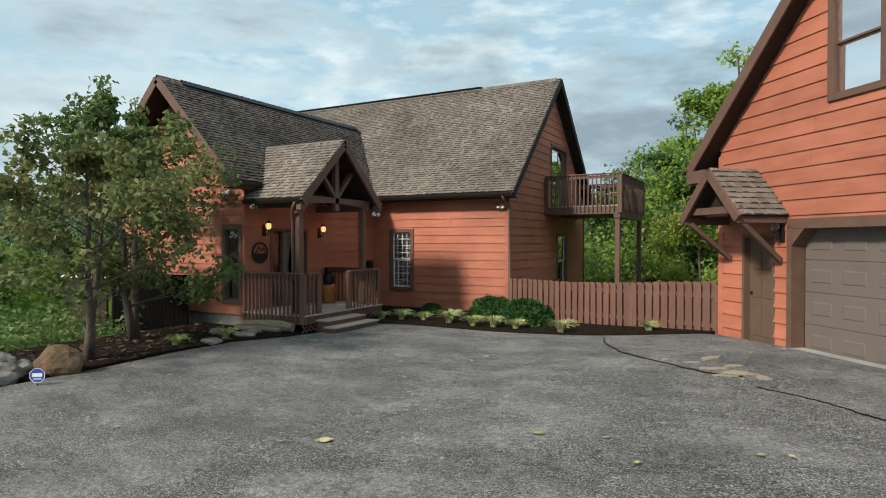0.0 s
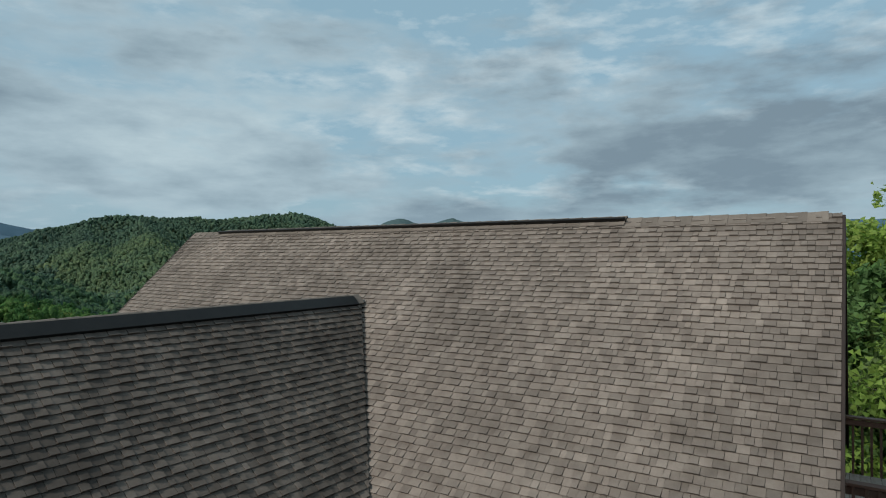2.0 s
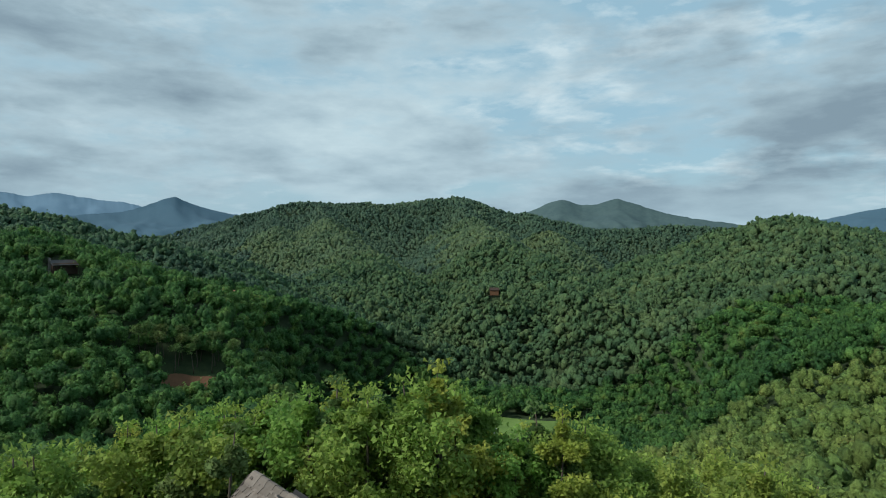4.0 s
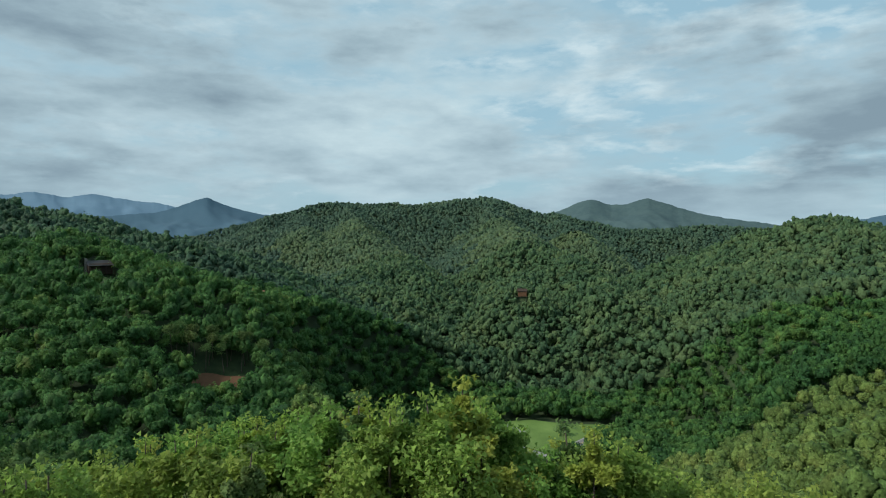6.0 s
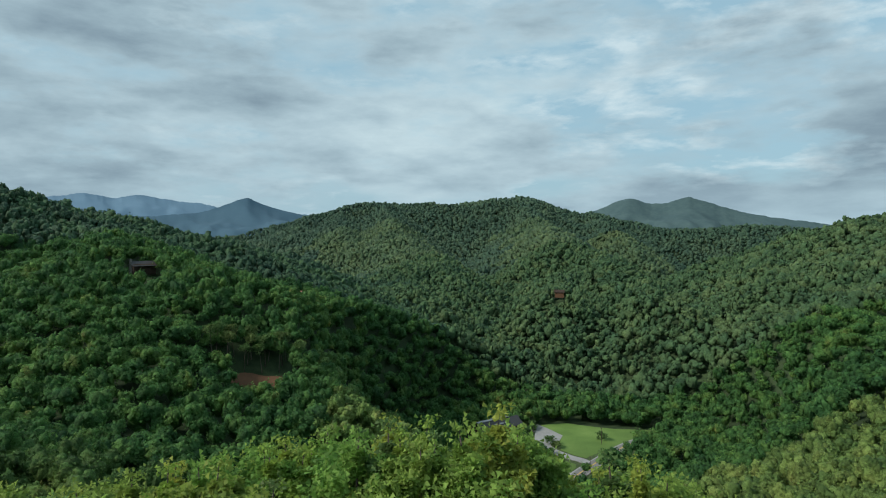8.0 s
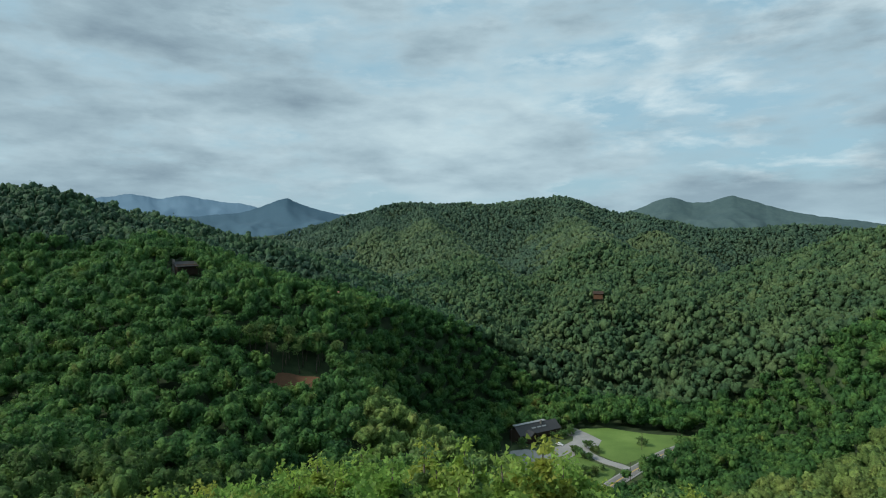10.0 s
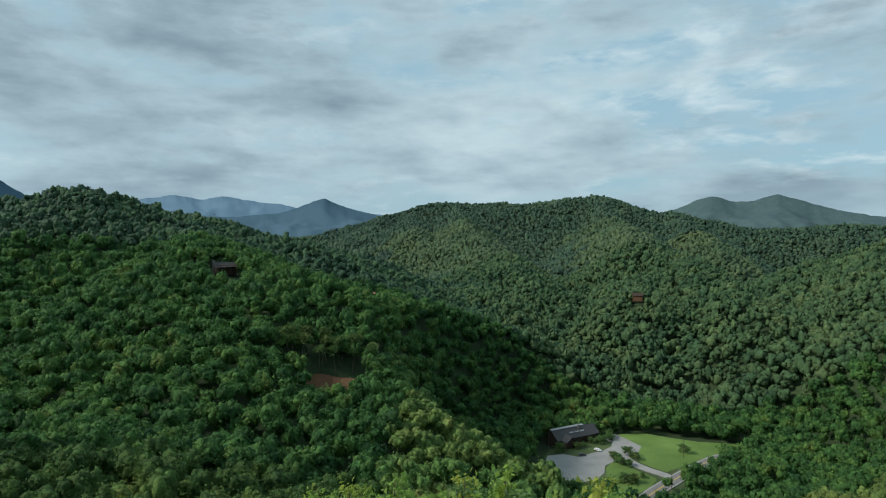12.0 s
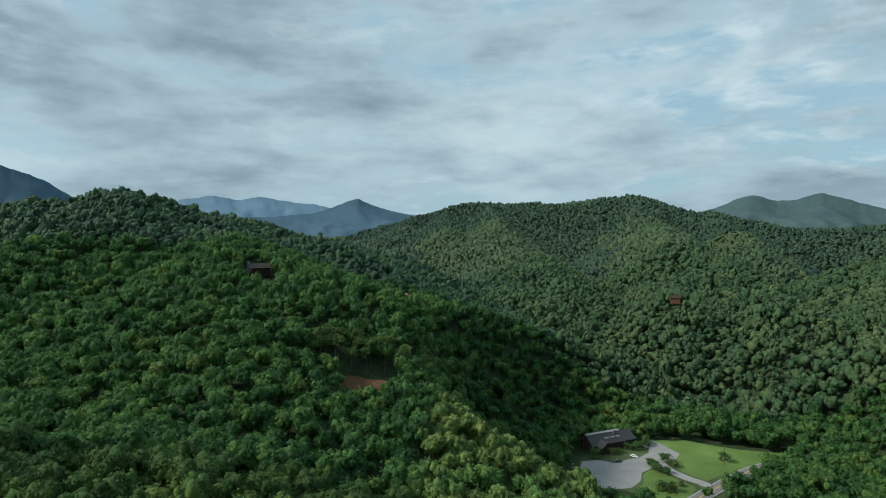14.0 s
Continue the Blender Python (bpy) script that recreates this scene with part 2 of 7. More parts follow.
def asphalt_material():
    m = bpy.data.materials.new("worn_asphalt")
    m.use_nodes = True
    t = m.node_tree
    b = t.nodes["Principled BSDF"]
    g = t.nodes.new("ShaderNodeTexCoord")

    def noise_of(scale, detail=5, rough=0.6, stretch=None, dist=0.0):
        n = t.nodes.new("ShaderNodeTexNoise")
        n.inputs["Scale"].default_value, n.inputs["Detail"].default_value = scale, detail
        n.inputs["Roughness"].default_value, n.inputs["Distortion"].default_value = rough, dist
        src = g.outputs["Object"]
        if stretch:
            mp = t.nodes.new("ShaderNodeMapping")
            mp.inputs["Rotation"].default_value = (0, 0, radians(stretch[1]))
            mp.inputs["Scale"].default_value = (1, stretch[0], 1)
            t.links.new(src, mp.inputs[0])
            src = mp.outputs[0]
        t.links.new(src, n.inputs["Vector"])
        return n.outputs[0]

    def ramp_of(v, stops):
        r = t.nodes.new("ShaderNodeValToRGB")
        t.links.new(v, r.inputs[0])
        for i, (p, c) in enumerate(stops):
            e = r.color_ramp.elements[i] if i < 2 else r.color_ramp.elements.new(p)
            e.position, e.color = p, (*c, 1)
        return r.outputs[0]

    def mixed(kind, fac, a, c):
        n = t.nodes.new("ShaderNodeMix")
        n.data_type, n.blend_type = "RGBA", kind
        for s, v in ((n.inputs[0], fac), (n.inputs[6], a), (n.inputs[7], c)):
            if isinstance(v, float):
                s.default_value = v
            elif isinstance(v, tuple):
                s.default_value = (*v, 1)
            else:
                t.links.new(v, s)
        return n.outputs[2]

    grain = ramp_of(noise_of(55, 3, 0.75), [(0.34, (0.018, 0.018, 0.018)), (0.5, (0.098, 0.096, 0.092)), (0.66, (0.39, 0.38, 0.36))])
    worn = ramp_of(noise_of(0.7, 8, 0.72, (1.5, 30), 0.2), [(0.45, (0, 0, 0)), (0.60, (1, 1, 1))])
    pale = mixed("MIX", 0.55, grain, (0.24, 0.233, 0.222))
    base = mixed("MIX", worn, grain, pale)
    dark = ramp_of(noise_of(0.8, 8, 0.72, (1.4, -20), 0.2), [(0.34, (0.62, 0.62, 0.62)), (0.58, (1.06, 1.06, 1.06))])
    base = mixed("MULTIPLY", 1.0, base, dark)
    base = mixed("MULTIPLY", 1.0, base, ramp_of(noise_of(5, 6, 0.7), [(0.3, (0.8, 0.8, 0.8)), (0.65, (1.12, 1.12, 1.12))]))
    base = mixed("MULTIPLY", 1.0, base, ramp_of(noise_of(17, 4, 0.75), [(0.36, (0.62, 0.62, 0.62)), (0.62, (1.3, 1.3, 1.3))]))
    # fine cracks
    vo = t.nodes.new("ShaderNodeTexVoronoi")
    vo.feature = "DISTANCE_TO_EDGE"
    vo.inputs["Scale"].default_value = 0.22
    warp = t.nodes.new("ShaderNodeVectorMath")
    warp.operation = "MULTIPLY_ADD"
    nv = t.nodes.new("ShaderNodeTexNoise")
    nv.inputs["Scale"].default_value, nv.inputs["Detail"].default_value = 1.2, 6
    t.links.new(g.outputs["Object"], nv.inputs["Vector"])
    t.links.new(nv.outputs["Color"], warp.inputs[0])
    warp.inputs[1].default_value = (1.6, 1.6, 0)
    t.links.new(g.outputs["Object"], warp.inputs[2])
    t.links.new(warp.outputs[0], vo.inputs["Vector"])
    crack = ramp_of(vo.outputs["Distance"], [(0.001, (0.55, 0.55, 0.55)), (0.004, (1, 1, 1))])
    base = mixed("MULTIPLY", 1.0, base, crack)
    t.links.new(base, b.inputs["Base Color"])
    b.inputs["Roughness"].default_value = 0.88
    b.inputs["Specular IOR Level"].default_value = 0.25
    bp = t.nodes.new("ShaderNodeBump")
    bp.inputs["Strength"].default_value, bp.inputs["Distance"].default_value = 0.6, 0.008
    t.links.new(noise_of(70, 4, 0.7), bp.inputs["Height"])
    t.links.new(bp.outputs[0], b.inputs["Normal"])
    return m


M_ASPHALT = asphalt_material()


def glass_material():
    m = bpy.data.materials.new("window_glass")
    m.use_nodes = True
    b = m.node_tree.nodes["Principled BSDF"]
    b.inputs["Base Color"].default_value = (0.9, 0.95, 0.95, 1)
    b.inputs["Roughness"].default_value = 0.03
    b.inputs["IOR"].default_value = 1.5
    b.inputs["Transmission Weight"].default_value = 1.0
    return m


M_GLASS = glass_material()


def glow_material(name, color, power):
    m = bpy.data.materials.new(name)
    m.use_nodes = True
    b = m.node_tree.nodes["Principled BSDF"]
    b.inputs["Base Color"].default_value = (*color, 1)
    b.inputs["Emission Color"].default_value = (*color, 1)
    b.inputs["Emission Strength"].default_value = power
    return m


M_BULB = glow_material("warm_bulb", (1.0, 0.55, 0.22), 1.1)


def leaf_material(name, dark, mid, light, scale=0.09, big=0.006, spread=0.28, accent=None, translucent=0.25, grain=0.0):
    """Foliage: colour by stand, by tree and by leaf."""
    m = bpy.data.materials.new(name)
    m.use_nodes = True
    t = m.node_tree
    b = t.nodes["Principled BSDF"]
    g = t.nodes.new("ShaderNodeTexCoord")
    n1 = t.nodes.new("ShaderNodeTexNoise")
    n1.inputs["Scale"].default_value, n1.inputs["Detail"].default_value = scale, 2
    n2 = t.nodes.new("ShaderNodeTexNoise")
    n2.inputs["Scale"].default_value, n2.inputs["Detail"].default_value = big, 3
    t.links.new(g.outputs["Object"], n1.inputs["Vector"])
    t.links.new(g.outputs["Object"], n2.inputs["Vector"])
    av = t.nodes.new("ShaderNodeMath")
    av.operation = "MULTIPLY_ADD"
    t.links.new(n1.outputs[0], av.inputs[0])
    av.inputs[1].default_value = 0.65
    h = t.nodes.new("ShaderNodeMath")
    h.operation = "MULTIPLY"
    t.links.new(n2.outputs[0], h.inputs[0])
    h.inputs[1].default_value = 0.35
    t.links.new(h.outputs[0], av.inputs[2])
    ramp = t.nodes.new("ShaderNodeValToRGB")
    stops = [(0.36, dark), (0.5, mid), (0.62, light)]
    if accent:
        stops.append((0.70, accent))
    for i, (p, c) in enumerate(stops):
        e = ramp.color_ramp.elements[i] if i < 2 else ramp.color_ramp.elements.new(p)
        e.position, e.color = p, (*c, 1)
    t.links.new(av.outputs[0], ramp.inputs[0])
    geo = t.nodes.new("ShaderNodeNewGeometry")
    info = t.nodes.new("ShaderNodeObjectInfo")
    v = t.nodes.new("ShaderNodeMath")
    v.operation = "MULTIPLY_ADD"
    t.links.new(geo.outputs["Random Per Island"], v.inputs[0])
    v.inputs[1].default_value, v.inputs[2].default_value = 2 * spread, 1 - spread
    v2 = t.nodes.new("ShaderNodeMath")
    v2.operation = "MULTIPLY_ADD"
    t.links.new(info.outputs["Random"], v2.inputs[0])
    v2.inputs[1].default_value, v2.inputs[2].default_value = 0.05, 0.475
    hs = t.nodes.new("ShaderNodeHueSaturation")
    t.links.new(v.outputs[0], hs.inputs["Value"])
    t.links.new(v2.outputs[0], hs.inputs["Hue"])
    t.links.new(ramp.outputs[0], hs.inputs["Color"])
    if grain:
        n3 = t.nodes.new("ShaderNodeTexNoise")
        n3.inputs["Scale"].default_value, n3.inputs["Detail"].default_value, n3.inputs["Roughness"].default_value = grain, 4, 0.7
        t.links.new(g.outputs["Object"], n3.inputs["Vector"])
        mr = t.nodes.new("ShaderNodeMapRange")
        mr.inputs[1].default_value, mr.inputs[2].default_value = 0.32, 0.68
        mr.inputs[3].default_value, mr.inputs[4].default_value = 0.6, 1.4
        t.links.new(n3.outputs[0], mr.inputs[0])
        mu = t.nodes.new("ShaderNodeMath")
        mu.operation = "MULTIPLY"
        t.links.new(v.outputs[0], mu.inputs[0])
        t.links.new(mr.outputs[0], mu.inputs[1])
        t.links.new(mu.outputs[0], hs.inputs["Value"])
        bp = t.nodes.new("ShaderNodeBump")
        bp.inputs["Strength"].default_value, bp.inputs["Distance"].default_value = 1.0, 0.9 / grain
        t.links.new(n3.outputs[0], bp.inputs["Height"])
        t.links.new(bp.outputs[0], b.inputs["Normal"])
    t.links.new(hs.outputs[0], b.inputs["Base Color"])
    b.inputs["Roughness"].default_value = 0.65
    b.inputs["Specular IOR Level"].default_value = 0.2
    if translucent:
        tr = t.nodes.new("ShaderNodeBsdfTranslucent")
        t.links.new(hs.outputs[0], tr.inputs[0])
        mx = t.nodes.new("ShaderNodeMixShader")
        mx.inputs[0].default_value = translucent
        t.links.new(b.outputs[0], mx.inputs[1])
        t.links.new(tr.outputs[0], mx.inputs[2])
        t.links.new(mx.outputs[0], t.nodes["Material Output"].inputs[0])
    return m


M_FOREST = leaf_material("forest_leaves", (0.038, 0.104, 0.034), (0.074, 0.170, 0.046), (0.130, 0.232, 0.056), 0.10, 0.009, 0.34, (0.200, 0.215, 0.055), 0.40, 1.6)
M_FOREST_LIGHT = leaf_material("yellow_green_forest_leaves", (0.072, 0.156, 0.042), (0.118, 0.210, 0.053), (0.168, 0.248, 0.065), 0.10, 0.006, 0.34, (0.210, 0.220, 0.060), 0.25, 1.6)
# sunlit spurs and shaded coves: the hill's light is painted into these two greens
M_FOREST_HILL = leaf_material("painted_sunlit_spur_leaves", (0.046, 0.090, 0.042), (0.071, 0.118, 0.048), (0.106, 0.148, 0.058), 0.05, 0.006, 0.24, None, 0.12, 0.7)
M_FOREST_COVE = leaf_material("painted_shade_cove_leaves", (0.028, 0.068, 0.036), (0.046, 0.094, 0.044), (0.070, 0.122, 0.050), 0.05, 0.006, 0.24, None, 0.1, 0.6)
# sunlight painted into the high spur green, toned towards the hazy ridge
M_FOREST_HIGH = leaf_material("painted_sunlit_high_leaves", (0.042, 0.088, 0.044), (0.060, 0.112, 0.050), (0.086, 0.138, 0.058), 0.03, 0.006, 0.18, None, 0.0, 0.4)
# blue haze and the hollows' shade are painted into the ridge colour
M_FOREST_FAR = leaf_material("haze_tinted_ridge_leaves", (0.032, 0.068, 0.044), (0.046, 0.088, 0.052), (0.066, 0.110, 0.060), 0.02, 0.004, 0.18, None, 0.0, 0.3)
M_NEAR = leaf_material("near_leaves", (0.155, 0.255, 0.055), (0.245, 0.360, 0.074), (0.340, 0.430, 0.105), 0.35, 0.03, 0.28, None, 0.5)
M_NEAR_YELLOW = leaf_material("yellowing_leaves", (0.185, 0.275, 0.050), (0.285, 0.370, 0.068), (0.390, 0.445, 0.095), 0.4, 0.03, 0.28, None, 0.5)
M_NEAR_DARK = leaf_material("dark_leaves", (0.080, 0.145, 0.048), (0.125, 0.200, 0.062), (0.190, 0.265, 0.085), 0.35, 0.03, 0.32, None, 0.4)
M_DOGWOOD = leaf_material("dogwood_leaves", (0.105, 0.165, 0.060), (0.165, 0.215, 0.080), (0.250, 0.240, 0.100), 0.7, 0.2, 0.34, (0.36, 0.20, 0.11), 0.45)
M_SHRUB = leaf_material("shrub_leaves", (0.018, 0.055, 0.014), (0.030, 0.085, 0.020), (0.050, 0.12, 0.03), 5, 0.5, 0.3)
M_BLADE = leaf_material("variegated_blades", (0.24, 0.30, 0.09), (0.46, 0.48, 0.22), (0.66, 0.66, 0.42), 8, 1, 0.4)
M_ROUGH_GRASS = material("rough_grass", [(0.040, 0.062, 0.022), (0.060, 0.088, 0.030), (0.085, 0.105, 0.042)], 0.3, 0.95, 0.3, 3.0, coarse=0.04)
M_SOIL = material("forest_floor", [(0.018, 0.034, 0.014), (0.030, 0.052, 0.020), (0.046, 0.070, 0.026)], 0.3, 0.95, 0.3, 3.0, coarse=0.02)
# distance haze is painted into the base colours of the three mountain materials
M_MOUNTAIN = material("haze_tinted_wooded_mountain", [(0.040, 0.074, 0.082), (0.054, 0.092, 0.096), (0.070, 0.112, 0.110)], 0.012, 0.95, 0.0, 0.05)
M_MOUNTAIN_BLUE = material("haze_painted_blue_mountain", [(0.046, 0.098, 0.140), (0.058, 0.112, 0.156)], 0.004, 0.95, 0.0, 0.05)
M_MOUNTAIN_PALE = material("haze_painted_pale_mountain", [(0.12, 0.205, 0.285), (0.135, 0.222, 0.302)], 0.004, 0.95, 0.0, 0.05)


# ---- mesh helpers ----
def thing(name, label, category, group="", at=(0, 0, 0), kind=""):
    ob = new(name)
    ob.location = at
    ob.empty_display_size = 0.1
    return tagged(ob, label, category, group, kind)


def part(name, bm, mat, parent=None, label="", smooth=False):
    me = bpy.data.meshes.new(name)
    bm.to_mesh(me)
    bm.free()
    if smooth:
        me.polygons.foreach_set("use_smooth", [True] * len(me.polygons))
    me.materials.append(mat)
    ob = new(name, me)
    ob.parent = parent
    if label:
        ob["label"] = label
    return ob


def raw(name, verts, faces, mat, parent=None, label="", smooth=False):
    me = bpy.data.meshes.new(name)
    me.from_pydata([tuple(v) for v in verts], [], faces)
    if smooth:
        me.polygons.foreach_set("use_smooth", [True] * len(me.polygons))
    me.materials.append(mat)
    ob = new(name, me)
    ob.parent = parent
    if label:
        ob["label"] = label
    return ob


def fast(name, verts, faces, mat, parent=None, smooth=False):
    """Large meshes from arrays; faces all have the same number of corners."""
    me = bpy.data.meshes.new(name)
    verts = np.asarray(verts, np.float32)
    faces = np.asarray(faces, np.int32)
    k = faces.shape[1]
    me.vertices.add(len(verts))
    me.vertices.foreach_set("co", verts.ravel())
    me.loops.add(faces.size)
    me.loops.foreach_set("vertex_index", faces.ravel())
    me.polygons.add(len(faces))
    me.polygons.foreach_set("loop_start", np.arange(0, faces.size, k, dtype=np.int32))
    me.polygons.foreach_set("loop_total", np.full(len(faces), k, np.int32))
    if smooth:
        me.polygons.foreach_set("use_smooth", np.ones(len(faces), bool))
    me.update(calc_edges=True)
    me.validate()
    me.materials.append(mat)
    ob = new(name, me)
    ob.parent = parent
    return ob


def box(bm, x0, x1, y0, y1, z0, z1, bevel=0.0, m=None):
    vs = [bm.verts.new((x, y, z)) for z in (z0, z1) for y in (y0, y1) for x in (x0, x1)]
    if m is not None:
        for v in vs:
            v.co = m @ v.co
    fs = [bm.faces.new([vs[i] for i in f]) for f in ((0, 2, 3, 1), (4, 5, 7, 6), (0, 1, 5, 4), (2, 6, 7, 3), (0, 4, 6, 2), (1, 3, 7, 5))]
    if bevel:
        es = list({e for f in fs for e in f.edges})
        bmesh.ops.bevel(bm, geom=es, offset=bevel, segments=2, affect="EDGES", profile=0.6)
    return bm


def boxed(name, x0, x1, y0, y1, z0, z1, mat, parent=None, label="", bevel=0.004, m=None):
    return part(name, box(bmesh.new(), x0, x1, y0, y1, z0, z1, bevel, m), mat, parent, label)


def bar(name, a, b, w, h, mat, parent=None, label="", bevel=0.005, up=(0, 0, 1)):
    """A squared timber from a to b, w wide and h high."""
    a, b = Vector(a), Vector(b)
    x = (b - a).normalized()
    y = Vector(up).cross(x).normalized()
    z = x.cross(y)
    m = Matrix((x, y, z)).transposed().to_4x4()
    m.translation = a
    return boxed(name, 0, (b - a).length, -w / 2, w / 2, -h / 2, h / 2, mat, parent, label, bevel, m)


def tube(bm, pts, radii, sides=8):
    rings = []
    for i, p in enumerate(pts):
        p = Vector(p)
        d = (Vector(pts[min(i + 1, len(pts) - 1)]) - Vector(pts[max(i - 1, 0)])).normalized()
        s = d.cross(Vector((0.31, 0.17, 0.93))).normalized() if abs(d.z) < 0.98 else d.cross(Vector((1, 0, 0))).normalized()
        u = d.cross(s)
        rings.append([bm.verts.new(p + (s * math.cos(2 * math.pi * k / sides) + u * math.sin(2 * math.pi * k / sides)) * radii[i]) for k in range(sides)])
    for r0, r1 in zip(rings, rings[1:]):
        for k in range(sides):
            bm.faces.new((r0[k], r0[(k + 1) % sides], r1[(k + 1) % sides], r1[k]))
    bm.faces.new(rings[0][::-1])
    bm.faces.new(rings[-1])
    return bm


def lathe(bm, profile, sides=20, centre=(0, 0, 0)):
    cx, cy, cz = centre
    rings = [[bm.verts.new((cx + r * math.cos(2 * math.pi * k / sides), cy + r * math.sin(2 * math.pi * k / sides), cz + z)) for k in range(sides)] for r, z in profile]
    for r0, r1 in zip(rings, rings[1:]):
        for k in range(sides):
            bm.faces.new((r0[k], r0[(k + 1) % sides], r1[(k + 1) % sides], r1[k]))
    bm.faces.new(rings[0][::-1])
    bm.faces.new(rings[-1])
    return bm


def clip(poly, u0, u1, v0, v1):
    """A convex outline cut to a rectangle."""
    def cut(pts, axis, limit, sign):
        out = []
        for i, p in enumerate(pts):
            q = pts[(i + 1) % len(pts)]
            dp, dq = sign * (p[axis] - limit), sign * (q[axis] - limit)
            if dp <= 0:
                out.append(p)
            if dp * dq < 0:
                s = dp / (dp - dq)
                out.append((p[0] + s * (q[0] - p[0]), p[1] + s * (q[1] - p[1])))
        return out
    for axis, limit, sign in ((0, u0, -1), (0, u1, 1), (1, v0, -1), (1, v1, 1)):
        poly = cut(poly, axis, limit, sign)
        if len(poly) < 3:
            return []
    return poly


class Plane:
    """A wall's own axes: u along it, v up, n out of it."""

    def __init__(self, origin, u, n):
        self.o, self.u, self.n = Vector(origin), Vector(u).normalized(), Vector(n).normalized()

    def __call__(self, u, v, n=0.0):
        return self.o + self.u * u + Vector((0, 0, 1)) * v + self.n * n

    def matrix(self):
        m = Matrix((self.u, self.n, Vector((0, 0, 1)))).transposed().to_4x4()
        m.translation = self.o
        return m


def prism(bm, plane, poly, n0, n1, n1_low=None):
    """Extrudes an outline on a plane from depth n0 to n1; n1_low: the depth of its lower edge (a lapped board)."""
    low, high = min(p[1] for p in poly), max(p[1] for p in poly)
    def depth(v):
        if n1_low is None or high - low < 1e-6:
            return n1
        return n1_low + (n1 - n1_low) * (v - low) / (high - low)
    back = [bm.verts.new(plane(u, v, n0)) for u, v in poly]
    front = [bm.verts.new(plane(u, v, depth(v))) for u, v in poly]
    k = len(poly)
    bm.faces.new(back[::-1])
    bm.faces.new(front)
    for i in range(k):
        bm.faces.new((back[i], back[(i + 1) % k], front[(i + 1) % k], front[i]))
    bmesh.ops.recalc_face_normals(bm, faces=bm.faces)
    return bm


def cells(outline, holes, rows):
    """Cuts an outline into rows, without its holes."""
    for v0, v1 in rows:
        cuts = sorted({h[k] for h in holes for k in (0, 1) if h[2] < v1 - 1e-4 and h[3] > v0 + 1e-4})
        us = [min(p[0] for p in outline), *cuts, max(p[0] for p in outline)]
        spans = []
        for u0, u1 in zip(us, us[1:]):
            inside = [h for h in holes if h[0] <= u0 + 1e-4 and h[1] >= u1 - 1e-4 and h[2] < v1 - 1e-4 and h[3] > v0 + 1e-4]
            if inside:
                h = inside[0]
                for a, b in ((v0, min(v1, h[2])), (max(v0, h[3]), v1)):
                    if b - a > 0.01:
                        spans.append((u0, u1, a, b))
            else:
                spans.append((u0, u1, v0, v1))
        for u0, u1, a, b in spans:
            p = clip(outline, u0, u1, a, b)
            if len(p) >= 3 and max(q[0] for q in p) - min(q[0] for q in p) > 0.02:
                yield p


def wall(name, plane, outline, holes, house, label, lap=0.235, thick=0.14, start=None, board_mat=None):
    """A framed wall with real openings and a lapped board for each row."""
    bm = bmesh.new()
    levels = sorted({min(p[1] for p in outline), max(p[1] for p in outline), *[h[2] for h in holes], *[h[3] for h in holes]})
    for p in cells(outline, holes, list(zip(levels, levels[1:]))):
        prism(bm, plane, p, -thick, 0.0)
    w = part(name, bm, board_mat or M_SIDING, house, label)
    v = start if start is not None else min(p[1] for p in outline)
    rows = []
    top = max(p[1] for p in outline)
    while v < top:
        rows.append((v, min(v + lap, top)))
        v += lap
    rnd = random.Random(len(name) * 7)
    for p in cells(outline, holes, rows):
        low, high = min(q[0] for q in p), max(q[0] for q in p)
        if high - low > 4.2:
            joint = low + rnd.uniform(1.6, high - low - 1.6)
            halves = [clip(p, low, joint - 0.002, -50, 50), clip(p, joint + 0.002, high, -50, 50)]
        else:
            halves = [p]
        for q in halves:
            if len(q) >= 3:
                part("board", prism(bmesh.new(), plane, q, 0.003, 0.012, 0.034), board_mat or M_SIDING, w)
    return w


# ---- the land ----
HUB = (-8.0, 2.0)


def spot(heading, dist):
    a = math.radians(heading)
    return HUB[0] - dist * math.sin(a), HUB[1] + dist * math.cos(a)


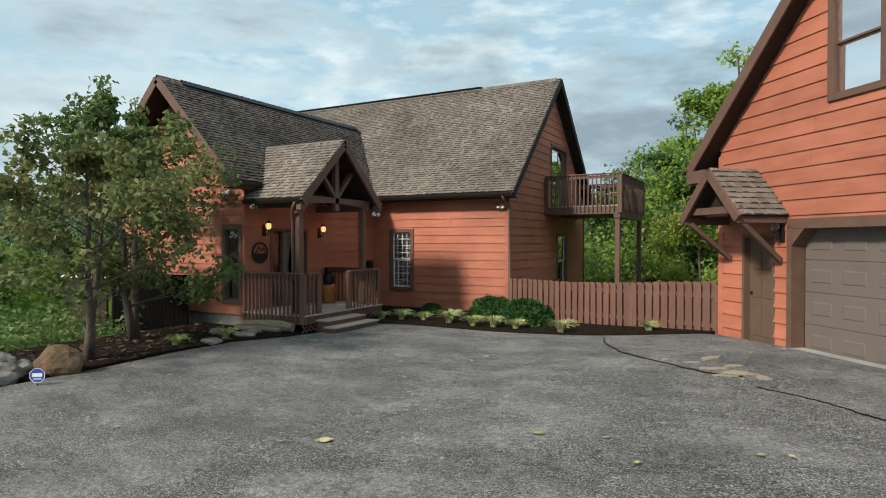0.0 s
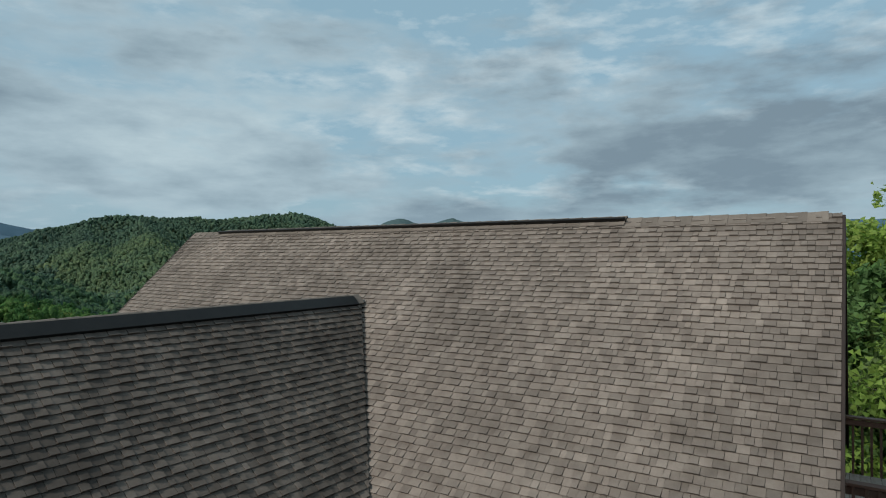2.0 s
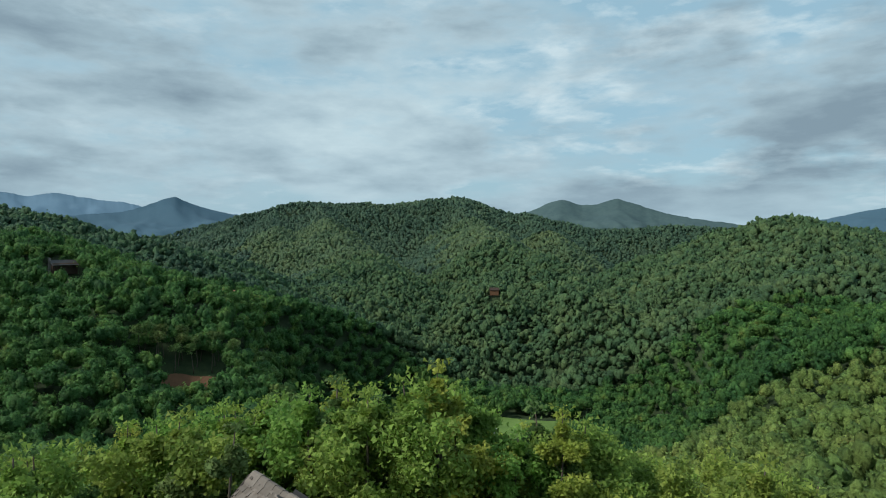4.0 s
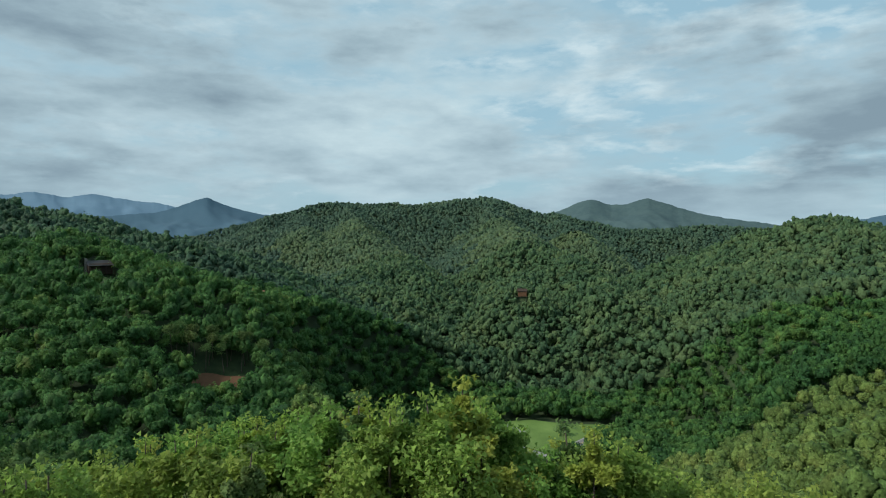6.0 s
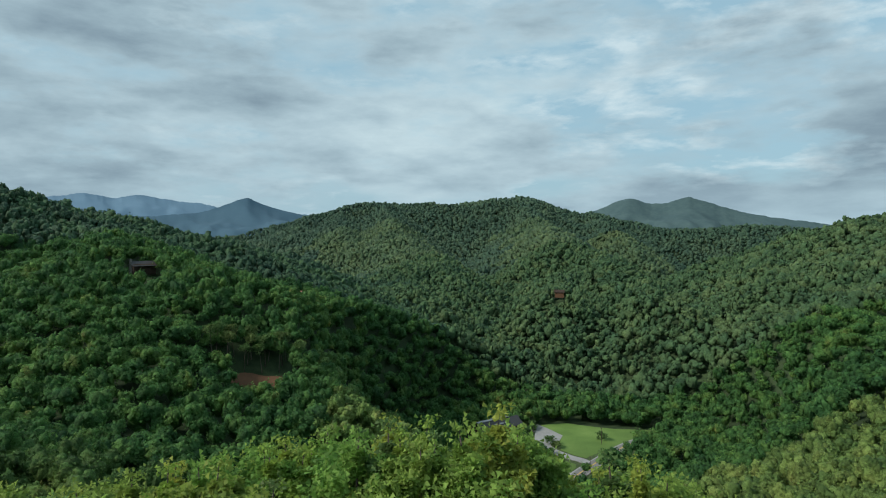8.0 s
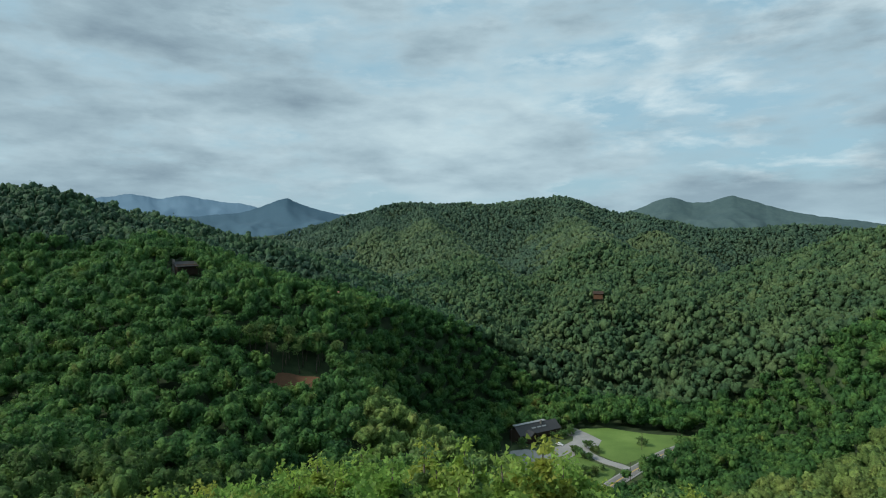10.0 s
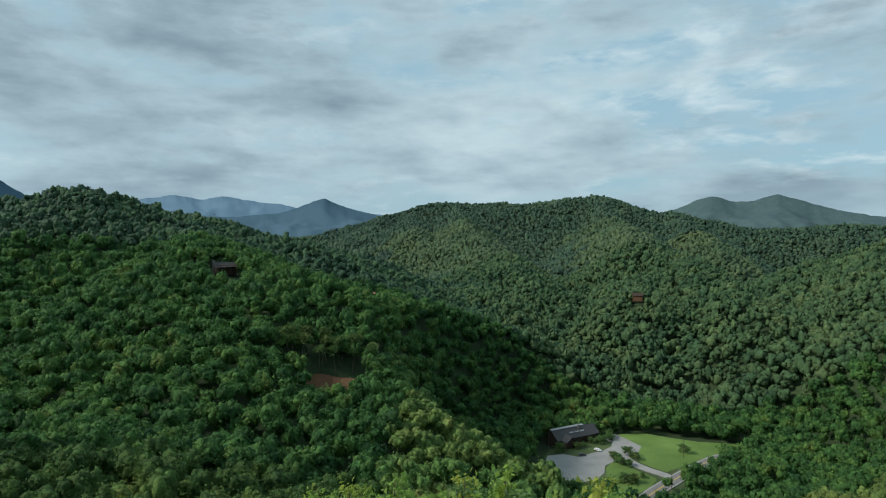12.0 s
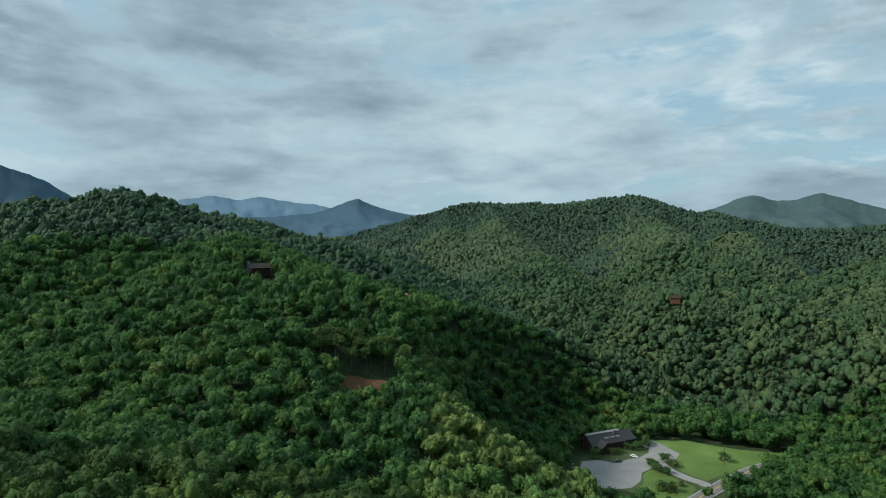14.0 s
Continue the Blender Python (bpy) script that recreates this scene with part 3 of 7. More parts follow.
# crests: points (x, y, z) joined, the fall to each side, the rounding of the top
CRESTS = [
    ([(70, -70, 3), (12, -14, 0), (-4, -2, -0.5), (-12, 2, -3)], 0.56, 12),
    ([(70, -70, 3), (60, 60, -8), (18, 125, -20), (-25, 190, -38), (-85, 172, -66), (-128, 176, -114)], 0.50, 14),
    # the near hill with its knob, and the shoulders below it
    ([(*spot(110, 600), 24), (*spot(101, 600), 31), (*spot(98, 600), 36), (*spot(96.5, 600), 31), (*spot(93, 600), 40), (*spot(90.8, 605), 35), (*spot(88.2, 615), 28), (*spot(84.5, 620), 19), (*spot(81, 625), 10), (*spot(77.6, 650), 1), (*spot(72, 720), -14)], 0.36, 18),
    ([(*spot(87, 620), 20), (-406, 63, -12), (-335, 50, -34), (-292, 44, -56), (-250, 40, -85)], 0.33, 24),
    ([(-540, 150, -12), (-410, 162, -42), (-360, 175, -66)], 0.36, 20),
    ([(*spot(67, 1500), 10), (-900, 560, -25), (-640, 380, -48), (-500, 320, -66)], 0.50, 18),
    # the long ridge across the valley
    ([(*spot(79, 1900), 5), (*spot(71, 1750), 18), (*spot(66, 1650), 62), (*spot(62.5, 1650), 84), (*spot(60.8, 1650), 90), (*spot(57.5, 1650), 86), (*spot(54, 1650), 88), (*spot(51.2, 1650), 92), (*spot(50, 1650), 103), (*spot(47.6, 1650), 107), (*spot(46.2, 1650), 88), (*spot(43.7, 1650), 66), (*spot(39.1, 1650), 44), (*spot(35.5, 1650), 20), (*spot(26, 1700), 24)], 0.48, 20),
    # its spurs
    ([(*spot(48, 1640), 100), (*spot(46, 1350), 30), (*spot(44.4, 1000), 6), (*spot(44.6, 850), -20), (-640, 640, -38), (-430, 440, -56), (-370, 385, -90)], 0.58, 12),
    ([(*spot(44.4, 1000), 4), (*spot(40, 800), -24), (*spot(36.5, 640), -46), (*spot(34, 560), -60), (*spot(33, 480), -92)], 0.62, 10),
    ([(*spot(60.5, 1640), 88), (*spot(59.5, 1250), 14), (*spot(57.5, 1000), -16), (*spot(53.5, 720), -44), (*spot(51, 560), -82)], 0.58, 12),
    ([(*spot(65, 1640), 60), (*spot(64, 1300), 6), (*spot(62, 1050), -40)], 0.58, 12),
    ([(*spot(41.5, 1640), 55), (*spot(38.5, 1350), 0), (*spot(36.5, 1120), -50)], 0.60, 12),
    # the hill on the other side of the hollow
    ([(*spot(9, 900), -6), (*spot(14, 820), 6), (*spot(17, 770), 14), (*spot(18.8, 760), 18), (*spot(21, 770), 8), (*spot(26, 800), -10), (*spot(30, 850), -42), (*spot(33, 800), -72)], 0.44, 18),
    ([(*spot(18.8, 760), 22), (*spot(15, 560), -15), (*spot(20, 420), -52), (*spot(29, 390), -90)], 0.46, 20),
    ([(*spot(24, 780), 0), (*spot(25.5, 620), -34), (*spot(28, 500), -76)], 0.55, 12),
    ([(*spot(-4, 700), -10), (*spot(6, 520), -20), (*spot(9, 350), -45)], 0.40, 25),
    ([(*spot(115, 300), -30), (*spot(104, 190), -45), (*spot(98, 120), -48)], 0.35, 20),
]
FLOOR = -117.5


def land(x, y):
    """The height of the bare ground."""
    x, y = np.asarray(x, float), np.asarray(y, float)
    acc = np.exp(np.full(x.shape, FLOOR) / 5.0)
    for pts, fall, rounding in CRESTS:
        best = np.full(x.shape, -1e4)
        for (x0, y0, z0), (x1, y1, z1) in zip(pts, pts[1:]):
            dx, dy = x1 - x0, y1 - y0
            s = np.clip(((x - x0) * dx + (y - y0) * dy) / (dx * dx + dy * dy), 0, 1)
            d = np.hypot(x - x0 - s * dx, y - y0 - s * dy)
            best = np.maximum(best, z0 + s * (z1 - z0) - fall * (np.sqrt(d * d + rounding**2) - rounding))
        acc += np.exp(best / 5.0)
    z = 5.0 * np.log(acc)
    far = np.clip((np.hypot(x, y) - 120) / 300, 0, 1)
    z = z + far * (5 * np.sin(x / 37 + 1.3 * np.sin(y / 51)) * np.sin(y / 33 + 0.7 + 0.8 * np.sin(x / 60))) * np.clip((z - FLOOR) / 25, 0, 1)
    # the hollow with the bare earth
    z = z - 13 * np.exp(-((x + 276) ** 2 + (y - 88) ** 2) / 30.0**2)
    # the valley floor
    v = np.clip((np.hypot((x + 262) / 84, (y - 274) / 100) - 0.95) / 0.75, 0, 1)
    v = v * v * (3 - 2 * v)
    z = (FLOOR - 0.6) * (1 - v) + z * v
    # the levelled yard
    flat = np.clip((np.hypot((x - 5) / 19, (y + 9) / 9.5) - 1.0) / 0.35, 0, 1)
    flat = flat * flat * (3 - 2 * flat)
    yard = -0.10 - 0.16 * np.clip(y - 1.0, 0, 60) - 0.22 * np.clip(-x - 5.5, 0, 60)
    z = yard * (1 - flat) + z * flat
    return z


def polar_sheet():
    heads = np.concatenate([np.arange(-25, 120, 0.6), np.arange(120, 335, 5.0)])
    rings = [0.0]
    r, step = 0.0, 0.8
    while r < 4850:
        step = max(0.8, r * 0.03) if r > 30 else 0.8
        r += step
        rings.append(min(r, 4850))
    a = np.radians(heads)
    R, A = np.meshgrid(np.array(rings[1:]), a, indexing="ij")
    X, Y = HUB[0] - R * np.sin(A), HUB[1] + R * np.cos(A)
    Z = land(X, Y)
    verts = np.concatenate([[[HUB[0], HUB[1], float(land(*HUB))]], np.stack([X, Y, Z], -1).reshape(-1, 3)])
    n, k = len(rings) - 1, len(heads)
    i, j = np.meshgrid(np.arange(n - 1), np.arange(k), indexing="ij")
    p = 1 + i * k + j
    q = 1 + i * k + (j + 1) % k
    quads = np.stack([p, p + k, q + k, q], -1).reshape(-1, 4)
    hub = np.stack([np.zeros(k, int), 1 + np.arange(k), 1 + (np.arange(k) + 1) % k, 1 + (np.arange(k) + 1) % k], -1)
    ob = fast("ground", verts, quads, M_SOIL, smooth=True)
    return tagged(ob, "wooded hills and valley floor of dark leafy soil", "ground", kind="structure")


ground = polar_sheet()


# ---- far ranges ----
def mountain_range(name, dist, profile, mat, label, seed, rough=0.10):
    """A long far mountain, with gullied slopes towards the valley. profile: (heading, elevation in degrees)."""
    hs = np.arange(profile[0][0], profile[-1][0], 0.10)
    el = np.interp(hs, [p[0] for p in profile], [p[1] for p in profile])
    bell = np.exp(-np.linspace(-2, 2, 15) ** 2)
    el = np.convolve(np.pad(el, 7, mode="edge"), bell / bell.sum(), mode="valid")
    wob = np.array([noise.fractal(Vector((h * 1.1, seed * 7.3, 0)), 0.9, 2.1, 4) for h in hs])
    rows = []
    for k in range(34):
        s = (k / 33) ** 1.3
        # side ridges and hollows
        fold = np.array([noise.fractal(Vector((h * 0.30 + s * 1.5, s * 3.4, seed * 3.7)), 1.0, 2.1, 3) for h in hs])
        r = dist - 900 * s
        top = 14 + dist * np.tan(np.radians(el + rough * 0.9 * wob * (1 - s) ** 8 - 0.06))
        z = top + (-160 - top) * s**0.9 + math.sin(math.pi * s) ** 0.7 * 55 * fold
        rows.append(np.stack([HUB[0] - r * np.sin(np.radians(hs)), HUB[1] + r * np.cos(np.radians(hs)), z], -1))
    verts = np.array(rows)
    n, k = verts.shape[:2]
    i, j = np.meshgrid(np.arange(n - 1), np.arange(k - 1), indexing="ij")
    p = (i * k + j)
    faces = np.stack([p, p + 1, p + k + 1, p + k], -1).reshape(-1, 4)
    ob = fast(name, verts.reshape(-1, 3), faces, mat, smooth=True)
    return tagged(ob, label, "mountain", kind="structure")


# the further the range, the more haze its painted colour holds
mountain_range("backdrop_pale_range", 4800, [(60, 0.3), (64, 1.2), (68, 2.0), (72, 2.2), (74.5, 2.3), (77, 2.9), (79.5, 3.15), (81.5, 3.45), (83.5, 3.15), (85.5, 3.5), (88, 3.1), (92, 2.4), (97, 1.6), (104, 1)], M_MOUNTAIN_PALE, "far mountain range under the clouds, painted haze-pale blue", 1, 0.12)
mountain_range("backdrop_blue_peak", 4300, [(62, 0.6), (66, 1.4), (69, 2.15), (70.6, 2.5), (71.8, 3.0), (72.8, 3.42), (73.6, 3.2), (75, 2.6), (77, 2.0), (80, 1.7), (84, 1.6), (88, 1.0), (94, 0.4)], M_MOUNTAIN_BLUE, "mountain with a single peak, painted hazy blue", 2, 0.08)
mountain_range("backdrop_blue_shoulder", 4500, [(94, 1.5), (96.5, 3.4), (98.5, 4.6), (101, 5.4), (104, 6.0), (108, 6.4), (112, 5.5), (118, 3)], M_MOUNTAIN_BLUE, "tall mountain shoulder beyond the near hill, painted haze blue", 3, 0.1)
mountain_range("backdrop_green_range", 3900, [(20, 0.6), (25, 1.3), (28, 1.8), (30, 2.4), (31.5, 2.9), (33.0, 3.45), (34.5, 3.0), (36, 2.8), (37.2, 3.2), (38.3, 3.4), (39.5, 2.9), (41, 2.3), (43, 1.6), (46, 1), (50, 0.4)], M_MOUNTAIN, "wooded mountain with two rounded summits, painted haze grey-green", 4, 0.1)
mountain_range("backdrop_east_range", 4100, [(-22, 1.2), (-14, 2.0), (-8, 2.5), (-3, 2.8), (2, 2.6), (5, 2.9), (7.5, 2.7), (9.8, 2.95), (12, 2.4), (14.5, 1.9), (17, 1.3), (21, 0.8), (26, 0.3)], M_MOUNTAIN_BLUE, "long mountain range, painted hazy blue", 5, 0.1)


# ---- woods ----
def crown_shapes(seed, sub, count, lobes, lump=0.25):
    """A few crowns of radius 1, each of several lumpy boughs round a core, as arrays."""
    out = []
    rnd = np.random.RandomState(seed)
    for _ in range(count):
        balls = [(np.zeros(3), 0.74)]
        for k in range(lobes):
            a = k * 2.4 + rnd.uniform(-0.4, 0.4)
            h = -0.25 + 1.05 * (k + rnd.uniform(0.2, 0.8)) / lobes
            w = math.sqrt(max(0.05, 1 - h * h))
            d = np.array([math.cos(a) * w, math.sin(a) * w, h])
            balls.append((d * rnd.uniform(0.55, 0.80), rnd.uniform(0.24, 0.44)))
        vs, fs, base = [], [], 0
        for n_, (c, r) in enumerate(balls):
            bm = bmesh.new()
            bmesh.ops.create_icosphere(bm, subdivisions=sub, radius=1, matrix=Euler(rnd.uniform(0, 6, 3)).to_matrix().to_4x4())
            off = Vector(rnd.uniform(-50, 50, 3))
            bm.verts.index_update()
            p = np.array([v.co * (1 + lump * noise.noise(v.co * 2.3 + off) * 1.6) for v in bm.verts]) * r + c
            f = np.array([[v.index for v in face.verts] for face in bm.faces])
            bm.free()
            mid = p[f].mean(1)
            keep = mid[:, 2] > -0.62
            for m_, (c2, r2) in enumerate(balls):
                if m_ != n_:
                    keep &= np.linalg.norm(mid - c2, axis=1) > r2 * 0.86
            vs.append(p)
            fs.append(f[keep] + base)
            base += len(p)
        out.append((np.concatenate(vs), np.concatenate(fs)))
    return out


def scatter(rnd, r0, r1, h0, h1, gap):
    """Jittered places over a sector round the hub."""
    n = int(2 * r1 / gap) + 1
    g = (np.arange(n) - n / 2) * gap
    X, Y = np.meshgrid(g, g)
    X = X.ravel() + rnd.uniform(-0.45, 0.45, X.size) * gap
    Y = Y.ravel() + rnd.uniform(-0.45, 0.45, Y.size) * gap
    r = np.hypot(X, Y)
    head = np.degrees(np.arctan2(-X, Y))
    ok = (r > r0) & (r < r1) & (head > h0) & (head < h1)
    return X[ok] + HUB[0], Y[ok] + HUB[1]


def open_ground(x, y):
    """Where no trees stand: the lawn and its road, the clearing, the house plots."""
    def ellipse(cx, cy, a, b, turn):
        c, s = math.cos(radians(turn)), math.sin(radians(turn))
        u, v = (x - cx) * c + (y - cy) * s, -(x - cx) * s + (y - cy) * c
        return (u / a) ** 2 + (v / b) ** 2 < 1
    bare = ellipse(-274, 306, 46, 22, 48) | ellipse(-284, 252, 36, 27, 70) | ellipse(-250, 246, 24, 20, 30)
    bare |= ellipse(-308, 260, 20, 9, 90) | ellipse(-236, 258, 34, 10, 82) | ellipse(-246, 312, 40, 9, 97)
    bare |= ellipse(-278, 228, 26, 15, 70) | ellipse(-262, 214, 24, 17, 50)
    bare |= ellipse(-228, 226, 26, 16, 62) | ellipse(-262, 275, 30, 24, 60)
    bare |= ellipse(-283, 91, 14, 15, 72)
    bare |= ellipse(-388, 60, 25, 11, 0) | ellipse(-404, 159, 8, 8, 0) | ellipse(-424, 432, 11, 8, 0)
    bare |= (np.hypot((x - 4) / 17, (y + 9) / 11) < 1) | ((x > -16) & (x < 6) & (y > -12) & (y < 12))
    return bare


def woods(name, seed, r0, r1, gap, size, shapes, mat, leaves=0, leaf=1.0, h0=-14, h1=108, label="", core=0.88, where=None, uneven=3.0):
    rnd = np.random.RandomState(seed)
    x, y = scatter(rnd, r0, r1, h0, h1, gap)
    ok = ~open_ground(x, y)
    if where is not None:
        ok &= where(x, y)
    x, y = x[ok], y[ok]
    z = land(x, y)
    rad = size * rnd.uniform(0.62, 1.35, len(x))
    vs, fs, base = [], [], 0
    lv, outward = [], []
    pick = rnd.randint(0, len(shapes), len(x))
    turn = rnd.uniform(0, 2 * np.pi, len(x))
    stretch = rnd.uniform(0.85, 1.65, len(x))
    tall = size * 1.1 + rnd.uniform(0, uneven, len(x)) + 0.25 * rad
    for k in range(len(x)):
        v, f = shapes[pick[k]]
        c, s = math.cos(turn[k]), math.sin(turn[k])
        w = np.empty_like(v)
        w[:, 0] = (v[:, 0] * c - v[:, 1] * s) * rad[k]
        w[:, 1] = (v[:, 0] * s + v[:, 1] * c) * rad[k]
        w[:, 2] = v[:, 2] * rad[k] * stretch[k]
        at = np.array([x[k], y[k], z[k] + tall[k]])
        vs.append(w * core + at)
        fs.append(f + base)
        base += len(v)
        if leaves:
            tri = f[rnd.randint(0, len(f), leaves)]
            bary = rnd.dirichlet((1, 1, 1), leaves)
            p = (w[tri] * bary[:, :, None]).sum(1) * rnd.uniform(0.80, 1.16, (leaves, 1)) + rnd.normal(0, 0.07 * rad[k], (leaves, 3))
            lv.append(p + at)
            outward.append(p / np.linalg.norm(p, axis=1, keepdims=True))
    verts, faces = np.concatenate(vs), np.concatenate(fs)
    if leaves:
        p = np.concatenate(lv)
        n = len(p)
        out = np.concatenate(outward) + rnd.normal(0, 0.45, (n, 3))
        a = np.cross(out, rnd.normal(0, 1, (n, 3)))
        a /= np.linalg.norm(a, axis=1, keepdims=True)
        b = np.cross(out, a)
        b /= np.linalg.norm(b, axis=1, keepdims=True)
        sz = leaf * rnd.uniform(0.6, 1.3, (n, 1))
        tri = np.stack([p + a * sz, p - a * sz * 0.5 + b * sz * 0.8, p - a * sz * 0.5 - b * sz * 0.8], 1).reshape(-1, 3)
        verts = np.concatenate([verts, tri])
        faces = np.concatenate([faces, base + np.arange(3 * n).reshape(-1, 3)])
    ob = fast(name, verts, faces, mat, smooth=True)
    return tagged(ob, label, "woods", kind="stuff")


SHAPES_LOW = crown_shapes(2, 2, 12, 13, 0.4)
SHAPES_FAR = crown_shapes(3, 1, 16, 13, 0.4)
SHAPES_HILL = crown_shapes(6, 1, 12, 4)
SHAPES_TINY = crown_shapes(4, 1, 8, 2)
spur_side = lambda x, y: (y > 90) & (x > -150 + 0.25 * (y - 150)) & (np.hypot(x, y) < 330)
other_side = lambda x, y: ~spur_side(x, y)


def heading_of(x, y):
    return np.degrees(np.arctan2(-(x - HUB[0]), y - HUB[1]))


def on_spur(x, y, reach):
    """Near the line of a crest, where woods take the painted sunlit colour, not the coves' shade."""
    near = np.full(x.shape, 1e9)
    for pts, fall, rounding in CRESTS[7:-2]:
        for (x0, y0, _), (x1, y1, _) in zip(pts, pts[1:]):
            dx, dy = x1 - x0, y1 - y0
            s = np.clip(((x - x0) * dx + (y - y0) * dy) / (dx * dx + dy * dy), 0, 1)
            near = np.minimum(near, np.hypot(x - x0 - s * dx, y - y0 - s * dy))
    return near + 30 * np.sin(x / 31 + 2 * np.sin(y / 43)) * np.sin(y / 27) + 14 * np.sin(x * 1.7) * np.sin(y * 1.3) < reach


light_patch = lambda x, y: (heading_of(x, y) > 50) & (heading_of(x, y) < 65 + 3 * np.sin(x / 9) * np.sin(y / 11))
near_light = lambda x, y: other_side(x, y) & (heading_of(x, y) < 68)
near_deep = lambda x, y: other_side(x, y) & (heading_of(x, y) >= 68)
woods("thicket", 12, 24, 84, 3.2, 2.2, SHAPES_LOW, M_FOREST_LIGHT, 120, 0.24, label="leafy thicket under the trees on the slope", uneven=2.0)
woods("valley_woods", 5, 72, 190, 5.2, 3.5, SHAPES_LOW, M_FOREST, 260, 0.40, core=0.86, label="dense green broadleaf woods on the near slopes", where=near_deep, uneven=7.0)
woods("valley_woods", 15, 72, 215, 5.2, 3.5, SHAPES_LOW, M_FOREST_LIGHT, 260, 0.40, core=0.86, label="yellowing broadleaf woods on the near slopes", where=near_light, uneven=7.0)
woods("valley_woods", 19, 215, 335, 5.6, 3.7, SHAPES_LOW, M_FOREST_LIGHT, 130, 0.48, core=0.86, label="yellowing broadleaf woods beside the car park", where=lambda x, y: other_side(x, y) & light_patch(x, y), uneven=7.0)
woods("spur_woods", 9, 72, 345, 5.4, 3.4, SHAPES_LOW, M_FOREST_LIGHT, 150, 0.44, core=0.86, label="yellow-green woods on the near spur", where=spur_side, uneven=5.0)
woods("valley_woods", 6, 190, 470, 5.8, 3.9, SHAPES_FAR, M_FOREST, 130, 0.58, core=0.86, label="dense green broadleaf woods across the valley", where=lambda x, y: other_side(x, y) & ~(near_light(x, y) & (np.hypot(x - HUB[0], y - HUB[1]) < 215)) & ~(light_patch(x, y) & (np.hypot(x - HUB[0], y - HUB[1]) < 335)), uneven=7.0)
# spurs take the sunlit leaf colour, the coves between them the shaded one
woods("hillside_woods", 7, 470, 900, 6.6, 4.7, SHAPES_HILL, M_FOREST_HILL, 16, 0.9, core=0.95, label="green woods on the opposite spurs, painted sunlit", where=lambda x, y: on_spur(x, y, 85), uneven=4.0)
woods("cove_woods", 17, 470, 900, 6.6, 4.7, SHAPES_HILL, M_FOREST_COVE, 16, 0.9, core=0.95, label="green woods in the coves between the spurs, painted shaded", where=lambda x, y: ~on_spur(x, y, 85), uneven=4.0)
woods("hillside_woods", 18, 900, 1400, 7.8, 5.4, SHAPES_TINY, M_FOREST_HIGH, label="woods high on the spurs, painted sunlit pale green", core=1.0, where=lambda x, y: on_spur(x, y, 80), uneven=3.0)
woods("ridge_woods", 8, 900, 1750, 8.0, 5.5, SHAPES_TINY, M_FOREST_FAR, label="woods along the far ridge, painted hazy dark green", core=1.0, where=lambda x, y: (land(x, y) > -70) & ~(on_spur(x, y, 80) & (np.hypot(x - HUB[0], y - HUB[1]) < 1400)), uneven=3.0)


def undergrowth(name, x0, x1, y0, y1, n, leaf, mat, label, seed, where=None):
    """Low leafy growth over a piece of ground."""
    rnd = np.random.RandomState(seed)
    x, y = rnd.uniform(x0, x1, n), rnd.uniform(y0, y1, n)
    if where is not None:
        ok = where(x, y)
        x, y = x[ok], y[ok]
    n = len(x)
    hump = 0.5 + 0.5 * np.sin(x * 1.9 + np.sin(y * 1.3)) * np.sin(y * 1.6 + 0.4)
    z = land(x, y) + rnd.uniform(0.0, 1.0, n) ** 0.7 * (0.25 + 1.3 * hump)
    p = np.stack([x, y, z], -1)
    out = rnd.normal(0, 0.6, (n, 3)) + np.array([0, 0, 1.0])
    a = np.cross(out, rnd.normal(0, 1, (n, 3)))
    a /= np.linalg.norm(a, axis=1, keepdims=True)
    b = np.cross(out, a)
    b /= np.linalg.norm(b, axis=1, keepdims=True)
    sz = leaf * rnd.uniform(0.5, 1.3, (n, 1))
    tri = np.stack([p + a * sz, p - a * sz * 0.5 + b * sz * 0.6, p - a * sz * 0.5 - b * sz * 0.6], 1).reshape(-1, 3)
    return tagged(fast(name, tri, np.arange(3 * n).reshape(-1, 3), mat), label, "undergrowth", kind="stuff")


undergrowth("undergrowth", -24, -6.4, -16, -3, 52000, 0.09, M_NEAR_DARK, "green undergrowth on the bank below the drive", 1, lambda x, y: (x < -6.6 - 0.0 * y) & ~((x > -11) & (y > -6.2)))
undergrowth("undergrowth", 0.8, 26, 3.5, 36, 42000, 0.20, M_NEAR_DARK, "green undergrowth on the slope behind the house", 2, lambda x, y: y > 3.5 + 0.35 * np.abs(x - 3))
undergrowth("undergrowth", -40, -14, 6, 40, 16000, 0.3, M_NEAR, "green undergrowth below the house", 3)


# ---- the driveway and beds ----
def yard_z(x, y):
    s = min(1, max(0, (x - 1.5) / 5.5))
    return 0.27 * s * s * (3 - 2 * s)


